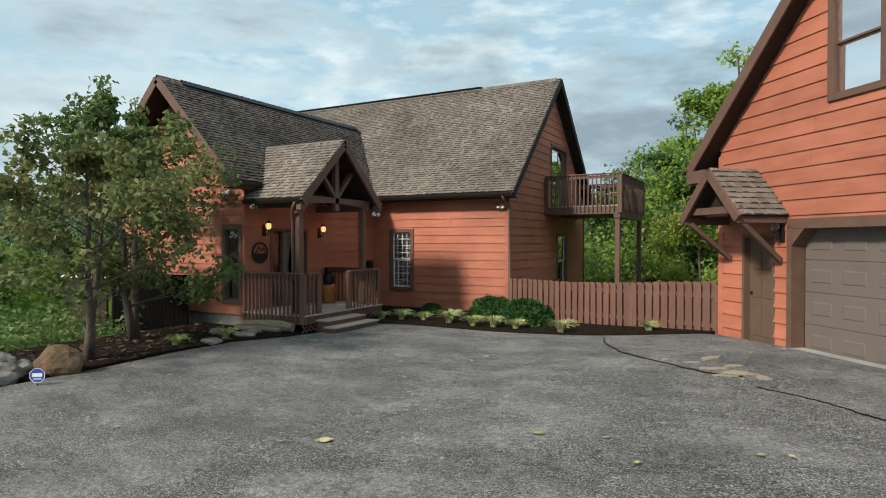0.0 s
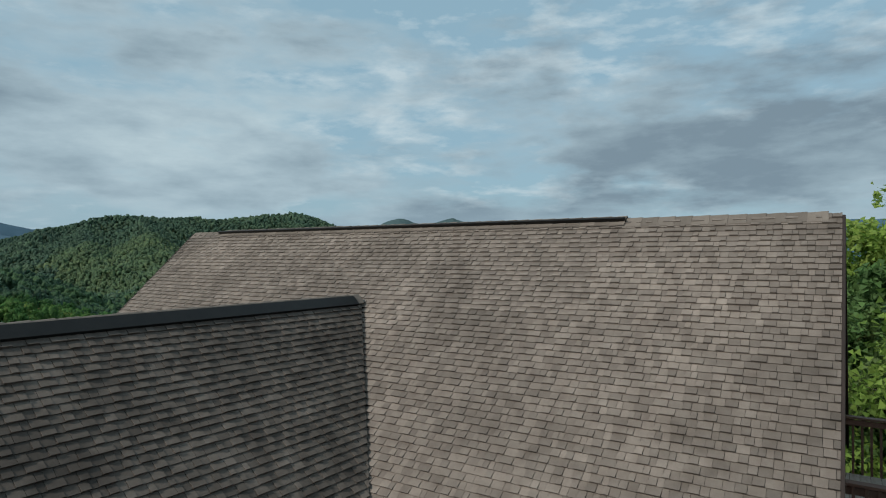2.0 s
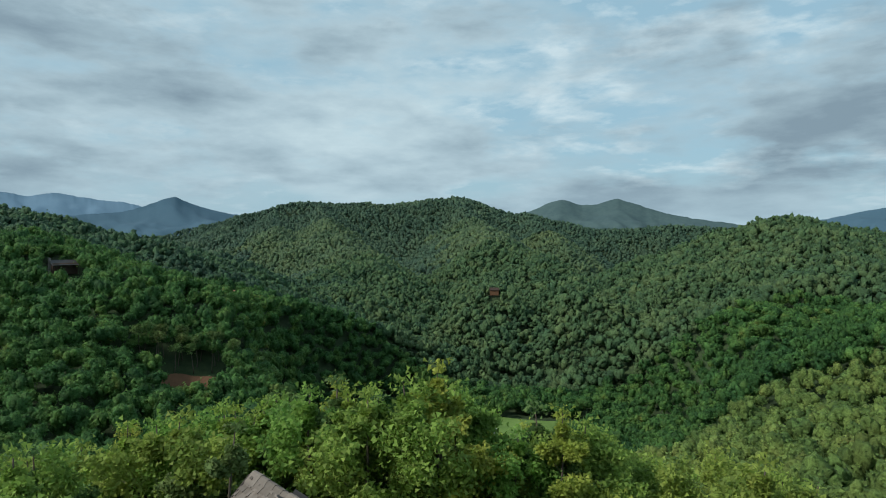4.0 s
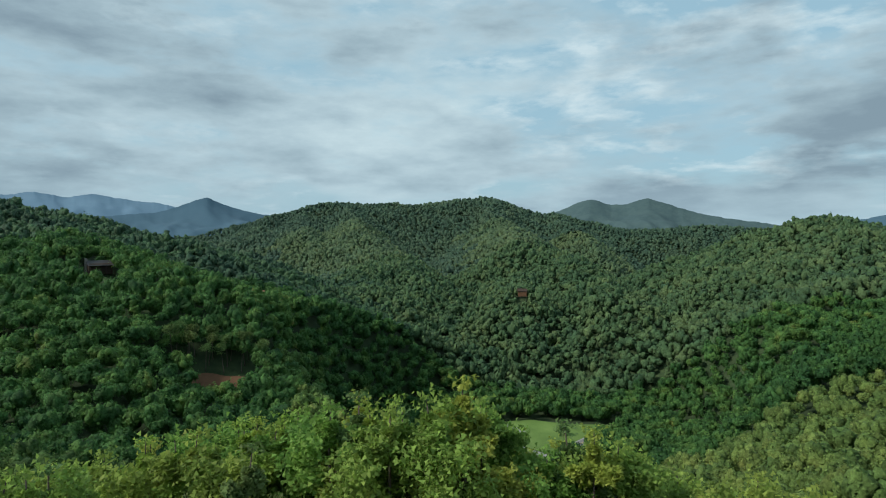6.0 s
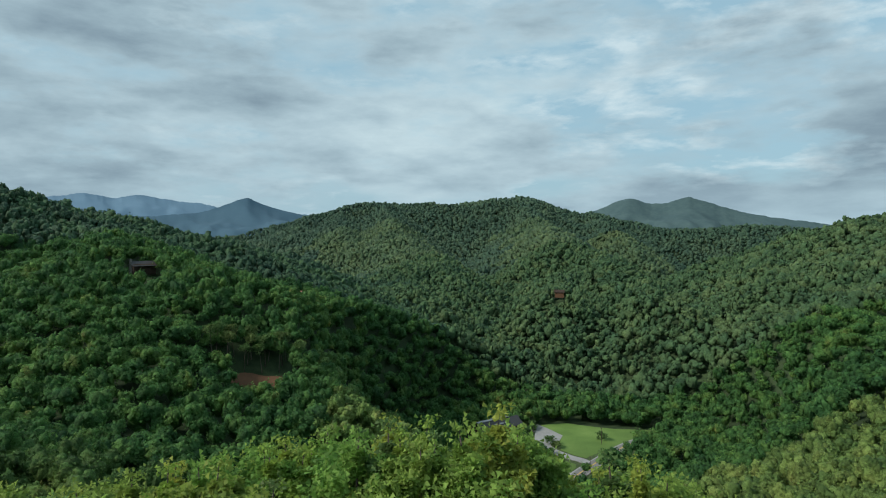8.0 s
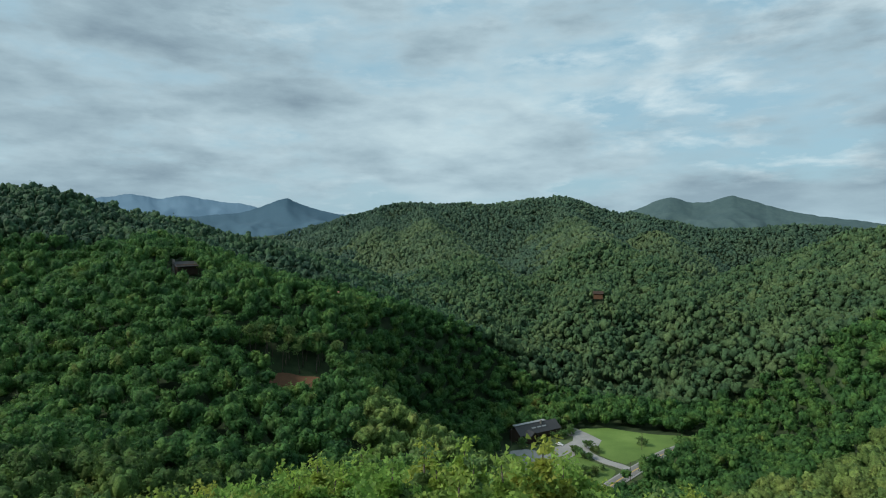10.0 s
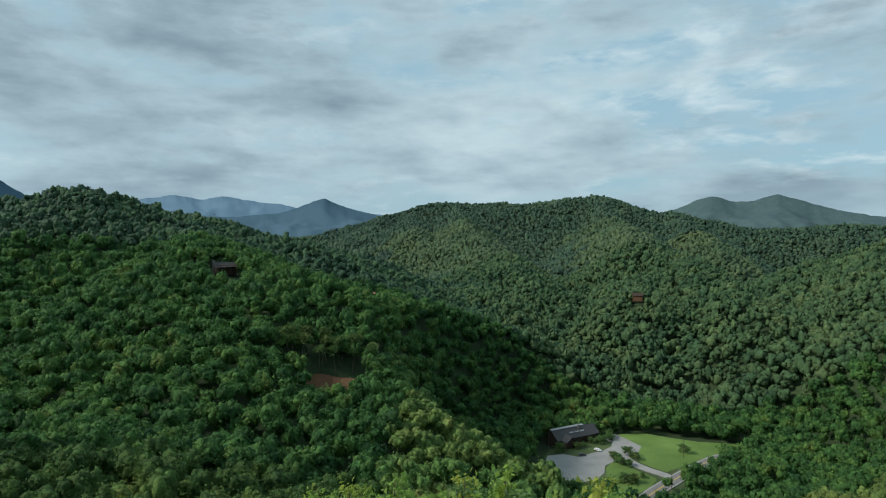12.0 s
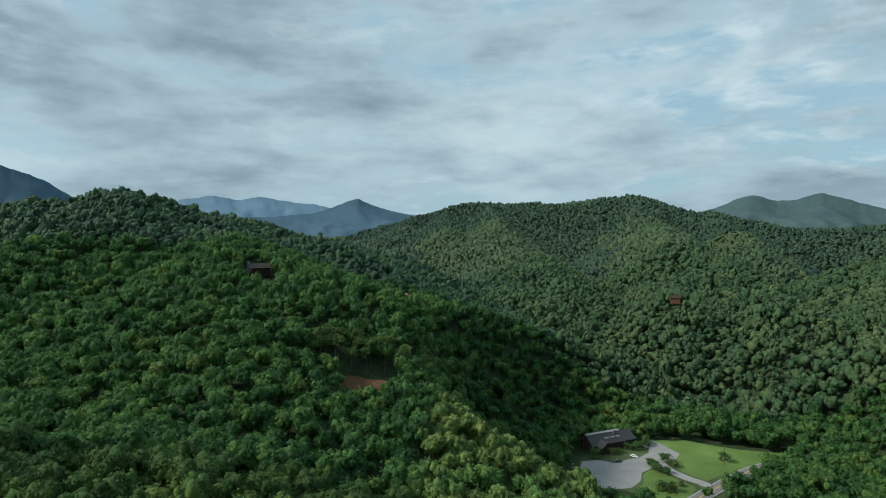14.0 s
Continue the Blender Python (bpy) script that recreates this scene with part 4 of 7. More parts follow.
def sheet(name, outline, lift, mat, label, step=0.5, kind="structure", category="driveway", thick=0.12):
    """A slab over an outline that follows the yard's slope."""
    bm = bmesh.new()
    vs = [bm.verts.new((x, y, 0)) for x, y in outline]
    f = bm.faces.new(vs)
    bmesh.ops.triangulate(bm, faces=[f])
    for axis in (0, 1):
        lo, hi = min(p[axis] for p in outline), max(p[axis] for p in outline)
        c = lo + step
        while c < hi:
            no = (1, 0, 0) if axis == 0 else (0, 1, 0)
            co = (c, 0, 0) if axis == 0 else (0, c, 0)
            bmesh.ops.bisect_plane(bm, geom=bm.verts[:] + bm.edges[:] + bm.faces[:], plane_co=co, plane_no=no)
            c += step
    for v in bm.verts:
        v.co.z = yard_z(v.co.x, v.co.y) + lift + 0.012 * noise.noise(v.co * 0.6)
    bmesh.ops.recalc_face_normals(bm, faces=bm.faces)
    if sum(f.normal.z for f in bm.faces) < 0:
        bmesh.ops.reverse_faces(bm, faces=bm.faces)
    ret = bmesh.ops.extrude_face_region(bm, geom=bm.faces[:])
    top = [g for g in ret["geom"] if isinstance(g, bmesh.types.BMVert)]
    for v in bm.verts:
        if v not in set(top):
            pass
    for v in set(bm.verts) - set(top):
        v.co.z -= thick
    bmesh.ops.recalc_face_normals(bm, faces=bm.faces)
    ob = part(name, bm, mat, smooth=False)
    return tagged(ob, label, category, kind=kind)


DRIVE = [(-2.9, -11.4), (-2.95, -9.9), (-3.1, -8.2), (-3.05, -6.9), (-2.6, -5.7), (-2.4, -5.0), (-2.35, -3.1), (-1.6, -3.05), (0.2, -3.0), (1.8, -2.95), (3.0, -2.85), (4.2, -2.75), (5.1, -2.6), (5.45, -2.75), (9.5, -7.5), (16, -8), (24, -12), (24, -26), (-2, -26), (-3.2, -16)]
sheet("driveway", DRIVE, 0.0, M_ASPHALT, "worn grey asphalt driveway with cracks and pale patches")
sheet("planting_bed", [(-2.4, -3.2), (-1.6, -3.12), (0.2, -3.08), (1.8, -3.03), (3.0, -2.93), (4.2, -2.83), (5.3, -2.6), (5.45, -2.3), (0.1, 0.02), (-4.4, 0.02), (-4.4, -2.2), (-2.7, -2.3)], 0.035, M_MULCH, "dark mulch bed along the house wall", 0.3, category="planting bed")
sheet("planting_bed", [(-3.0, -11.6), (-3.05, -9.9), (-3.2, -8.2), (-3.15, -6.9), (-2.65, -5.75), (-2.6, -5.3), (-4.6, -5.25), (-5.8, -5.3), (-5.8, -8.5), (-5.4, -11.8)], 0.03, M_MULCH, "dark leaf-strewn mulch bed under the small tree", 0.3, thick=0.6, category="planting bed")

# ---- the house ----
house = thing("house", "two-storey house with terracotta lap siding and brown shingle roof", "house")
WALL_H = 3.18
RIDGE_Y, RIDGE_Z = 3.69, 7.26
PITCH = (7.26 - 3.34) / (3.69 + 0.40)
FRONT = Plane((0, 0, 0), (-1, 0, 0), (0, -1, 0))
EAST = Plane((0, 0, 0), (0, 1, 0), (1, 0, 0))
PORCH = Plane((-4.45, 0, 0), (0, -1, 0), (1, 0, 0))
WINGF = Plane((-4.45, -5.2, 0), (-1, 0, 0), (0, -1, 0))
DEPTH = 7.4
wing_x = -6.68

wall("front_wall", FRONT, [(0, -0.25), (4.45, -0.25), (4.45, 3.62), (0, 3.62)], [(3.01, 3.84, 0.54, 2.36)], house, "sunlit terracotta lap siding", start=-0.18)
top_of = lambda y: 3.34 + PITCH * (min(y, 2 * RIDGE_Y - y) + 0.40) - 0.16
wall("gable_wall", EAST, [(0.0, -0.35), (DEPTH, -0.35), (DEPTH, top_of(DEPTH)), (RIDGE_Y, top_of(RIDGE_Y)), (0.0, top_of(0))],
     [(3.5, 5.2, 3.12, 5.14), (4.1, 5.2, 0.42, 2.25)], house, "shaded terracotta lap siding", start=-0.18)
wall("porch_wall", PORCH, [(0, -0.25), (5.2, -0.25), (5.2, 3.30), (0, 3.30)], [(3.08, 4.40, 0.38, 2.30)], house, "shaded terracotta lap siding under the porch", start=-0.18)
WSLOPE = (5.98 - 3.36) / 2.52
WIN = 4.46 + 0.0
wing_top = lambda u: 5.98 - WSLOPE * abs(u - 2.23) - 0.18
wall("wing_gable_wall", WINGF, [(0, 0.28), (WIN, 0.28), (WIN, wing_top(WIN)), (2.23, wing_top(2.23)), (0, wing_top(0))], [(0.05, 0.68, 0.53, 2.36)], house, "sunlit terracotta lap siding", start=0.28)
wall("wing_side_wall", Plane((-8.91, -5.2, 0), (0, 1, 0), (-1, 0, 0)), [(0, -1.5), (5.2, -1.5), (5.2, 3.3), (0, 3.3)], [], house, "terracotta lap siding")
wall("rear_wall", Plane((-13.3, DEPTH, 0), (1, 0, 0), (0, 1, 0)), [(0, -3.5), (13.3, -3.5), (13.3, 3.4), (0, 3.4)], [], house, "terracotta lap siding")
wall("west_wall", Plane((-13.3, DEPTH, 0), (0, -1, 0), (-1, 0, 0)), [(0, -2.5), (DEPTH, -2.5), (DEPTH, top_of(DEPTH)), (RIDGE_Y, top_of(RIDGE_Y)), (0, top_of(0))], [], house, "terracotta lap siding")
wall("front_wall", Plane((-8.91, 0, 0), (-1, 0, 0), (0, -1, 0)), [(0, -1.5), (4.39, -1.5), (4.39, 3.3), (0, 3.3)], [], house, "terracotta lap siding")


def slab(name, corners, thick, mat, parent, label=""):
    """A sloped roof deck; the corners run round its upper face."""
    vs = [Vector(c) for c in corners]
    n = (vs[1] - vs[0]).cross(vs[2] - vs[0]).normalized()
    if n.z < 0:
        n = -n
    bm = bmesh.new()
    a = [bm.verts.new(v) for v in vs]
    b = [bm.verts.new(v - n * thick) for v in vs]
    bm.faces.new(a)
    bm.faces.new(b[::-1])
    for i in range(len(a)):
        j = (i + 1) % len(a)
        bm.faces.new((a[i], b[i], b[j], a[j]))
    bmesh.ops.recalc_face_normals(bm, faces=bm.faces)
    return part(name, bm, mat, parent, label)


SINGLES = []


def shingles(origin, along, slope, outline, mat, parent, seed, single=None, exposure=0.105, label=""):
    """Rows of lapped shingle tabs on a roof plane. along: unit vector of the courses; slope: unit vector up the roof;
    outline: convex shape in (along, up) metres; single: a stretch (u0, u1, v0, v1) whose tabs are pieces of their own."""
    along, slope = Vector(along).normalized(), Vector(slope).normalized()
    normal = along.cross(slope).normalized()
    if normal.z < 0:
        normal = -normal
    o = Vector(origin)
    rnd = random.Random(seed)
    verts, faces = [], []
    top = max(p[1] for p in outline)
    lo_u, hi_u = min(p[0] for p in outline), max(p[0] for p in outline)
    v = min(p[1] for p in outline)
    one_mat = M_SHINGLE_ONE
    while v < top - 0.02:
        u = lo_u - rnd.uniform(0, 0.2)
        raised = rnd.random() < 0.5
        v1 = min(v + exposure, top)
        while u < hi_u:
            w = rnd.choice((0.07, 0.09, 0.11, 0.13, 0.16))
            p = clip(outline, u, u + w - 0.004, v, v1)
            if len(p) >= 3:
                raised = not raised if rnd.random() < 0.85 else raised
                proud = 0.034 if raised else 0.018
                low = min(q[1] for q in p)
                high = max(q[1] for q in p)
                up = []
                for a, b in p:
                    lift = proud - (b - low) / max(exposure, 1e-3) * (proud - 0.004)
                    up.append(o + along * a + slope * b + normal * max(lift, 0.003))
                down = [o + along * a + slope * b for a, b in p]
                k = len(p)
                fs = [tuple(range(k))] + [(i, k + i, k + (i + 1) % k, (i + 1) % k) for i in range(k)]
                mid = (u + w / 2, v + exposure / 2)
                if single and single[0] < mid[0] < single[1] and single[2] < mid[1] < single[3]:
                    SINGLES.append((up + down, fs, one_mat, parent))
                else:
                    base = len(verts)
                    verts += up + down
                    faces += [tuple(base + i for i in f) for f in fs]
            u += w
        v += exposure
    ob = raw("shingles", verts, faces, mat, parent, label)
    ob["kind"] = "stuff"
    return ob


L = math.hypot(RIDGE_Y + 0.40, RIDGE_Z - 3.34)
cs, sn = (RIDGE_Y + 0.40) / L, (RIDGE_Z - 3.34) / L
X0, X1 = -13.59, 0.30
roof = slab("roof", [(X0, -0.40, 3.33), (X1, -0.40, 3.33), (X1, RIDGE_Y, RIDGE_Z - 0.01), (X0, RIDGE_Y, RIDGE_Z - 0.01)], 0.14, M_DARK, house, "brown asphalt shingle roof")
back = slab("roof", [(X0, RIDGE_Y, RIDGE_Z - 0.01), (X1, RIDGE_Y, RIDGE_Z - 0.01), (X1, 2 * RIDGE_Y + 0.40, 3.33), (X0, 2 * RIDGE_Y + 0.40, 3.33)], 0.14, M_DARK, house, "brown asphalt shingle roof")
# the front slope: the wing's valley leaves its foot open, the tabs there run on below the wing's roof
shingles((0, -0.42, 3.33), (1, 0, 0), (0, cs, sn), [(X0, 0), (X1, 0), (X1, L), (X0, L)], M_SHINGLE, roof, 11, (-4.6, -2.7, L - 1.95, L - 0.05), label="variegated grey-brown shingle tabs")
shingles((0, 2 * RIDGE_Y + 0.42, 3.33), (1, 0, 0), (0, -cs, sn), [(X0, 0), (X1, 0), (X1, L), (X0, L)], M_SHINGLE, back, 12, exposure=0.29)

# the wing with its ridge towards the drive
WL = math.hypot(2.52, 2.62)
wcs, wsn = 2.52 / WL, 2.62 / WL
WY0, WY1 = -5.82, 2.35
wing_roof = slab("roof", [(-4.16, WY0, 3.36), (-4.16, -0.42, 3.36), (wing_x, 2.21, 5.98), (wing_x, WY0, 5.98)], 0.14, M_DARK, house, "dark weathered shingle roof")
wing_left = slab("roof", [(-9.20, WY0, 3.36), (wing_x, WY0, 5.98), (wing_x, 2.21, 5.98), (-9.20, -0.42, 3.36)], 0.14, M_DARK, house, "dark weathered shingle roof")
shingles((-4.16, 0, 3.37), (0, 1, 0), (-wcs, 0, wsn), [(WY0, 0), (-0.42, 0), (2.23, WL), (WY0, WL)], M_SHINGLE_OLD, wing_roof, 13, label="dark stained shingle tabs")
shingles((-9.20, 0, 3.37), (0, 1, 0), (wcs, 0, wsn), [(WY0, 0), (-0.42, 0), (2.23, WL), (WY0, WL)], M_SHINGLE_OLD, wing_left, 14)


# ---- roof edges, ridge, gutters ----
def ridge_caps(parent, a, b, normal_pairs, step=0.22, width=0.17, vent=None):
    """Folded cap pieces along a ridge, on one shared mesh."""
    a, b = Vector(a), Vector(b)
    d = (b - a).normalized()
    side = d.cross(Vector((0, 0, 1))).normalized()
    bm = bmesh.new()
    rows = []
    for s, lift in ((0.0, 0.0), (step * 1.25, 0.012)):
        rows.append([bm.verts.new(d * s + side * w + Vector((0, 0, -abs(w) * normal_pairs + lift + 0.02))) for w in (-width, -0.02, 0.02, width)])
    low = [[bm.verts.new(v.co - Vector((0, 0, 0.015))) for v in r] for r in rows]
    for k in range(3):
        bm.faces.new((rows[0][k], rows[0][k + 1], rows[1][k + 1], rows[1][k]))
        bm.faces.new((rows[1][k], rows[1][k + 1], low[1][k + 1], low[1][k]))
        bm.faces.new((rows[0][k + 1], rows[0][k], low[0][k], low[0][k + 1]))
    for k in (0, 3):
        bm.faces.new((rows[0][k], rows[1][k], low[1][k], low[0][k]))
    bmesh.ops.recalc_face_normals(bm, faces=bm.faces)
    me = bpy.data.meshes.new("ridge_cap")
    bm.to_mesh(me)
    bm.free()
    me.materials.append(M_RIDGE_CAP)
    n = int((b - a).length / step)
    for i in range(n):
        ob = new("ridge_cap", me)
        ob.parent = parent
        p = a + d * (i * step)
        lift = 0.03 if vent and vent[0] < i / n < vent[1] else 0.0
        ob.location = p + Vector((0, 0, 0.012 + lift))
    return


ridge_caps(roof, (X0, RIDGE_Y, RIDGE_Z), (X1, RIDGE_Y, RIDGE_Z), 0.95, 0.24, 0.16, (0.08, 0.80))
bm = bmesh.new()
for side in (-1, 1):
    m = pose(-7.48, RIDGE_Y + side * 0.09, RIDGE_Z - 0.055, side * 43.8)
    box(bm, -5.0, 5.0, -0.095, 0.095, 0.0, 0.032, 0, m)
part("ridge_vent", bm, M_BLACK, roof, "black ridge vent")
ridge_caps(wing_roof, (wing_x, WY0, 5.98), (wing_x, 2.3, 5.98), 1.04, 0.24, 0.15, (0.1, 0.97))
bm = bmesh.new()
for side in (-1, 1):
    box(bm, -0.09, 0.09, -5.2, 2.0, 0.0, 0.045, 0, pose(wing_x + side * 0.085, 0, 5.92, 0, side * 46))
part("ridge_vent", bm, M_BLACK, wing_roof, "black ridge vent")


def rake(a, b, parent, mat=None, depth=0.2, drop=0.06, up=(0, 0, 1)):
    a, b = Vector(a) - Vector((0, 0, drop)), Vector(b) - Vector((0, 0, drop))
    return bar("rake_board", a, b, 0.035, depth, mat or M_BROWN, parent)


for x in (X1 + 0.018, X0 - 0.018):
    rake((x, -0.42, 3.32), (x, RIDGE_Y, RIDGE_Z), house, M_DARK, 0.19, 0.10)
    rake((x, 2 * RIDGE_Y + 0.42, 3.32), (x, RIDGE_Y, RIDGE_Z), house, M_DARK, 0.19, 0.10)
# inner gable trim boards on the wall face
rake((0.05, 0.1, top_of(0.1) + 0.0), (0.05, RIDGE_Y, top_of(RIDGE_Y)), house, M_DARK, 0.12, 0.12)
rake((0.05, DEPTH - 0.1, top_of(DEPTH - 0.1)), (0.05, RIDGE_Y, top_of(RIDGE_Y)), house, M_DARK, 0.12, 0.12)
for s in (-1, 1):
    rake((wing_x + s * 2.54, WY0 - 0.018, 3.35), (wing_x, WY0 - 0.018, 5.98), house, M_BROWN, 0.2, 0.10)


def gutter(a, b, parent, name="gutter"):
    """An open trough with a rolled lip."""
    a, b = Vector(a), Vector(b)
    d = (b - a).normalized()
    out = d.cross(Vector((0, 0, 1))).normalized()
    prof = [(0, 0.0), (0, -0.10), (0.07, -0.11), (0.105, -0.05), (0.115, 0.0), (0.10, 0.006), (0.09, -0.045), (0.062, -0.095), (0.012, -0.088), (0.012, 0.0)]
    bm = bmesh.new()
    rings = [[bm.verts.new(p + out * u + Vector((0, 0, v))) for u, v in prof] for p in (a, b)]
    k = len(prof)
    for i in range(k):
        bm.faces.new((rings[0][i], rings[0][(i + 1) % k], rings[1][(i + 1) % k], rings[1][i]))
    bm.faces.new(rings[0][::-1])
    bm.faces.new(rings[1])
    bmesh.ops.recalc_face_normals(bm, faces=bm.faces)
    return part(name, bm, M_GUTTER, parent, "dark bronze gutter")


gutter((-3.95, -0.42, 3.30), (0.28, -0.42, 3.30), house)
gutter((-4.14, WY0 + 0.02, 3.33), (-4.14, -0.45, 3.33), house)
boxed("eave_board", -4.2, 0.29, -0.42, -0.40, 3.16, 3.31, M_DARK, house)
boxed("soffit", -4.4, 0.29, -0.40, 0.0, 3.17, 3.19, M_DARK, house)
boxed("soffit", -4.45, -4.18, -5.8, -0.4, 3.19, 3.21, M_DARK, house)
boxed("eave_board", -4.19, -4.16, -5.8, -0.45, 3.18, 3.33, M_BROWN, house)


def downspout(pts, parent):
    bm = tube(bmesh.new(), pts, [0.038] * len(pts), 8)
    return part("downspout", bm, M_BROWN, parent, "brown metal downspout", True)


downspout([(0.02, -0.47, 3.22), (0.03, -0.40, 3.10), (0.06, -0.10, 2.98), (0.06, -0.06, 2.85), (0.06, -0.06, 0.12), (0.10, -0.25, 0.03)], house)
for x in (-0.045,):
    boxed("corner_board", -0.10, 0.036, -0.037, 0.0, -0.2, 3.17, M_SIDING, house)
    boxed("corner_board", 0.0, 0.037, 0.001, 0.10, -0.2, 3.3, M_SIDING, house)
boxed("corner_board", 0.0, 0.037, DEPTH - 0.12, DEPTH, -0.3, 3.3, M_DARK, house)
boxed("corner_board", -4.55, -4.414, -5.237, -5.2, 0.28, 3.18, M_SIDING, house)
boxed("corner_board", -4.45, -4.413, -5.2, -5.10, 0.28, 3.18, M_SIDING, house)
# foundations
boxed("foundation", -0.12, 0.01, 0.02, DEPTH, -4.0, -0.33, M_CONCRETE, house, "grey concrete foundation wall")
boxed("foundation", -4.43, -0.02, 0.0, 0.12, -1.0, -0.20, M_CONCRETE, house)
boxed("foundation", -8.9, -4.47, -5.19, -5.05, -1.6, 0.27, M_STONE, house, "grey stone-block foundation")
boxed("foundation", -4.58, -4.46, -5.18, -0.02, -1.0, -0.2, M_CONCRETE, house)


# ---- windows and doors ----
def frame_of(bm, plane, u0, u1, v0, v1, w, n0, n1):
    m = plane.matrix()
    box(bm, u0 - w, u1 + w, n0, n1, v1, v1 + w, 0.004, m)
    box(bm, u0 - w, u1 + w, n0, n1, v0 - w, v0, 0.004, m)
    box(bm, u0 - w, u0, n0, n1, v0, v1, 0.004, m)
    box(bm, u1, u1 + w, n0, n1, v0, v1, 0.004, m)
    bmesh.ops.recalc_face_normals(bm, faces=bm.faces)
    return bm


def window(plane, u0, u1, v0, v1, parent, label, grid=(3, 4), blind=True, sash_mat=None, split=True):
    m = plane.matrix()
    w = part("window", frame_of(bmesh.new(), plane, u0 + 0.09, u1 - 0.09, v0 + 0.09, v1 - 0.09, 0.10, -0.10, 0.055), M_BROWN, parent, label)
    a, b, c, d = u0 + 0.09, u1 - 0.09, v0 + 0.09, v1 - 0.09
    mid = (c + d) / 2
    sash_mat = sash_mat or M_WHITE
    halves = ((c, mid, -0.075), (mid, d, -0.045)) if split else ((c, d, -0.05),)
    for lo, hi, n in halves:
        bm = frame_of(bmesh.new(), plane, a + 0.035, b - 0.035, lo + 0.035, hi - 0.035, 0.035, n, n + 0.03)
        part("sash", bm, sash_mat, w)
        part("pane", box(bmesh.new(), a + 0.03, b - 0.03, n + 0.012, n + 0.016, lo + 0.03, hi - 0.03, 0, m), M_GLASS, w).visible_shadow = False
        if grid:
            bm = bmesh.new()
            for i in range(1, grid[0]):
                u = a + (b - a) * i / grid[0]
                box(bm, u - 0.009, u + 0.009, n + 0.017, n + 0.026, lo + 0.036, hi - 0.036, 0, m)
            for i in range(1, grid[1]):
                v = lo + (hi - lo) * i / grid[1]
                box(bm, a + 0.036, b - 0.036, n + 0.017, n + 0.026, v - 0.009, v + 0.009, 0, m)
            bmesh.ops.recalc_face_normals(bm, faces=bm.faces)
            part("muntin", bm, sash_mat, w)
    if blind:
        bm = bmesh.new()
        v = c + 0.02
        while v < d - 0.02:
            box(bm, a + 0.02, b - 0.02, -0.022, 0.022, -0.001, 0.001, 0, m @ pose(0, -0.115, v, 28))
            v += 0.045
        bmesh.ops.recalc_face_normals(bm, faces=bm.faces)
        part("blind", bm, M_BLIND, w, "white slatted blind")
    return w


window(FRONT, 3.01, 3.84, 0.54, 2.36, house, "double-hung window with white grid and brown trim", (4, 4))
window(EAST, 4.1, 5.2, 0.42, 2.25, house, "double-hung window in brown trim", None, True, M_WHITE)
window(WINGF, 0.05, 0.68, 0.53, 2.36, house, "narrow double-hung window in brown trim", None, False, M_BROWN)
m = EAST.matrix()
slider = part("sliding_door", frame_of(bmesh.new(), EAST, 3.58, 5.12, 3.14, 5.06, 0.08, -0.1, 0.05), M_BROWN, house, "brown framed sliding glass door")
for u0, u1, n in ((3.6, 4.38, -0.03), (4.32, 5.1, -0.07)):
    part("sash", frame_of(bmesh.new(), EAST, u0 + 0.06, u1 - 0.06, 3.24, 4.98, 0.06, n, n + 0.03), M_BROWN, slider)
    part("pane", box(bmesh.new(), u0 + 0.05, u1 - 0.05, n + 0.012, n + 0.016, 3.2, 5.0, 0, m), M_GLASS, slider).visible_shadow = False

# the entry
m = PORCH.matrix()
entry = part("entry_door", frame_of(bmesh.new(), PORCH, 3.14, 4.34, 0.40, 2.24, 0.07, -0.1, 0.05), M_BROWN, house, "brown entry door with oval glass and sidelight")
part("jamb", box(bmesh.new(), 3.88, 3.97, -0.08, 0.04, 0.40, 2.24, 0.004, m), M_TAUPE, entry)
part("sidelight", box(bmesh.new(), 4.0, 4.31, -0.05, -0.044, 0.5, 2.2, 0, m), M_GLASS, entry)
part("door_leaf", box(bmesh.new(), 3.16, 3.87, -0.075, -0.03, 0.41, 2.22, 0.004, m), M_DOOR, entry)
part("storm_frame", frame_of(bmesh.new(), PORCH, 3.23, 3.80, 0.50, 2.14, 0.06, -0.028, 0.02), M_TAUPE, entry, "pale taupe storm door frame")
bm = bmesh.new()
ov = [bm.verts.new(PORCH(3.515 + 0.20 * math.cos(a), 1.42 + 0.62 * math.sin(a), -0.027)) for a in np.linspace(0, 2 * np.pi, 28, endpoint=False)]
ov2 = [bm.verts.new(PORCH(3.515 + 0.23 * math.cos(a), 1.42 + 0.66 * math.sin(a), -0.027)) for a in np.linspace(0, 2 * np.pi, 28, endpoint=False)]
ov3 = [bm.verts.new(PORCH(3.515 + 0.215 * math.cos(a), 1.42 + 0.64 * math.sin(a), -0.008)) for a in np.linspace(0, 2 * np.pi, 28, endpoint=False)]
for i in range(28):
    j = (i + 1) % 28
    bm.faces.new((ov[i], ov[j], ov3[j], ov3[i]))
    bm.faces.new((ov3[i], ov3[j], ov2[j], ov2[i]))
part("oval_frame", bm, M_TAUPE, entry)
bm = bmesh.new()
bm.faces.new([bm.verts.new(PORCH(3.515 + 0.205 * math.cos(a), 1.42 + 0.63 * math.sin(a), -0.022)) for a in np.linspace(0, 2 * np.pi, 28, endpoint=False)])
bmesh.ops.solidify(bm, geom=bm.faces[:], thickness=0.004)
part("oval_pane", bm, M_GLASS, entry)
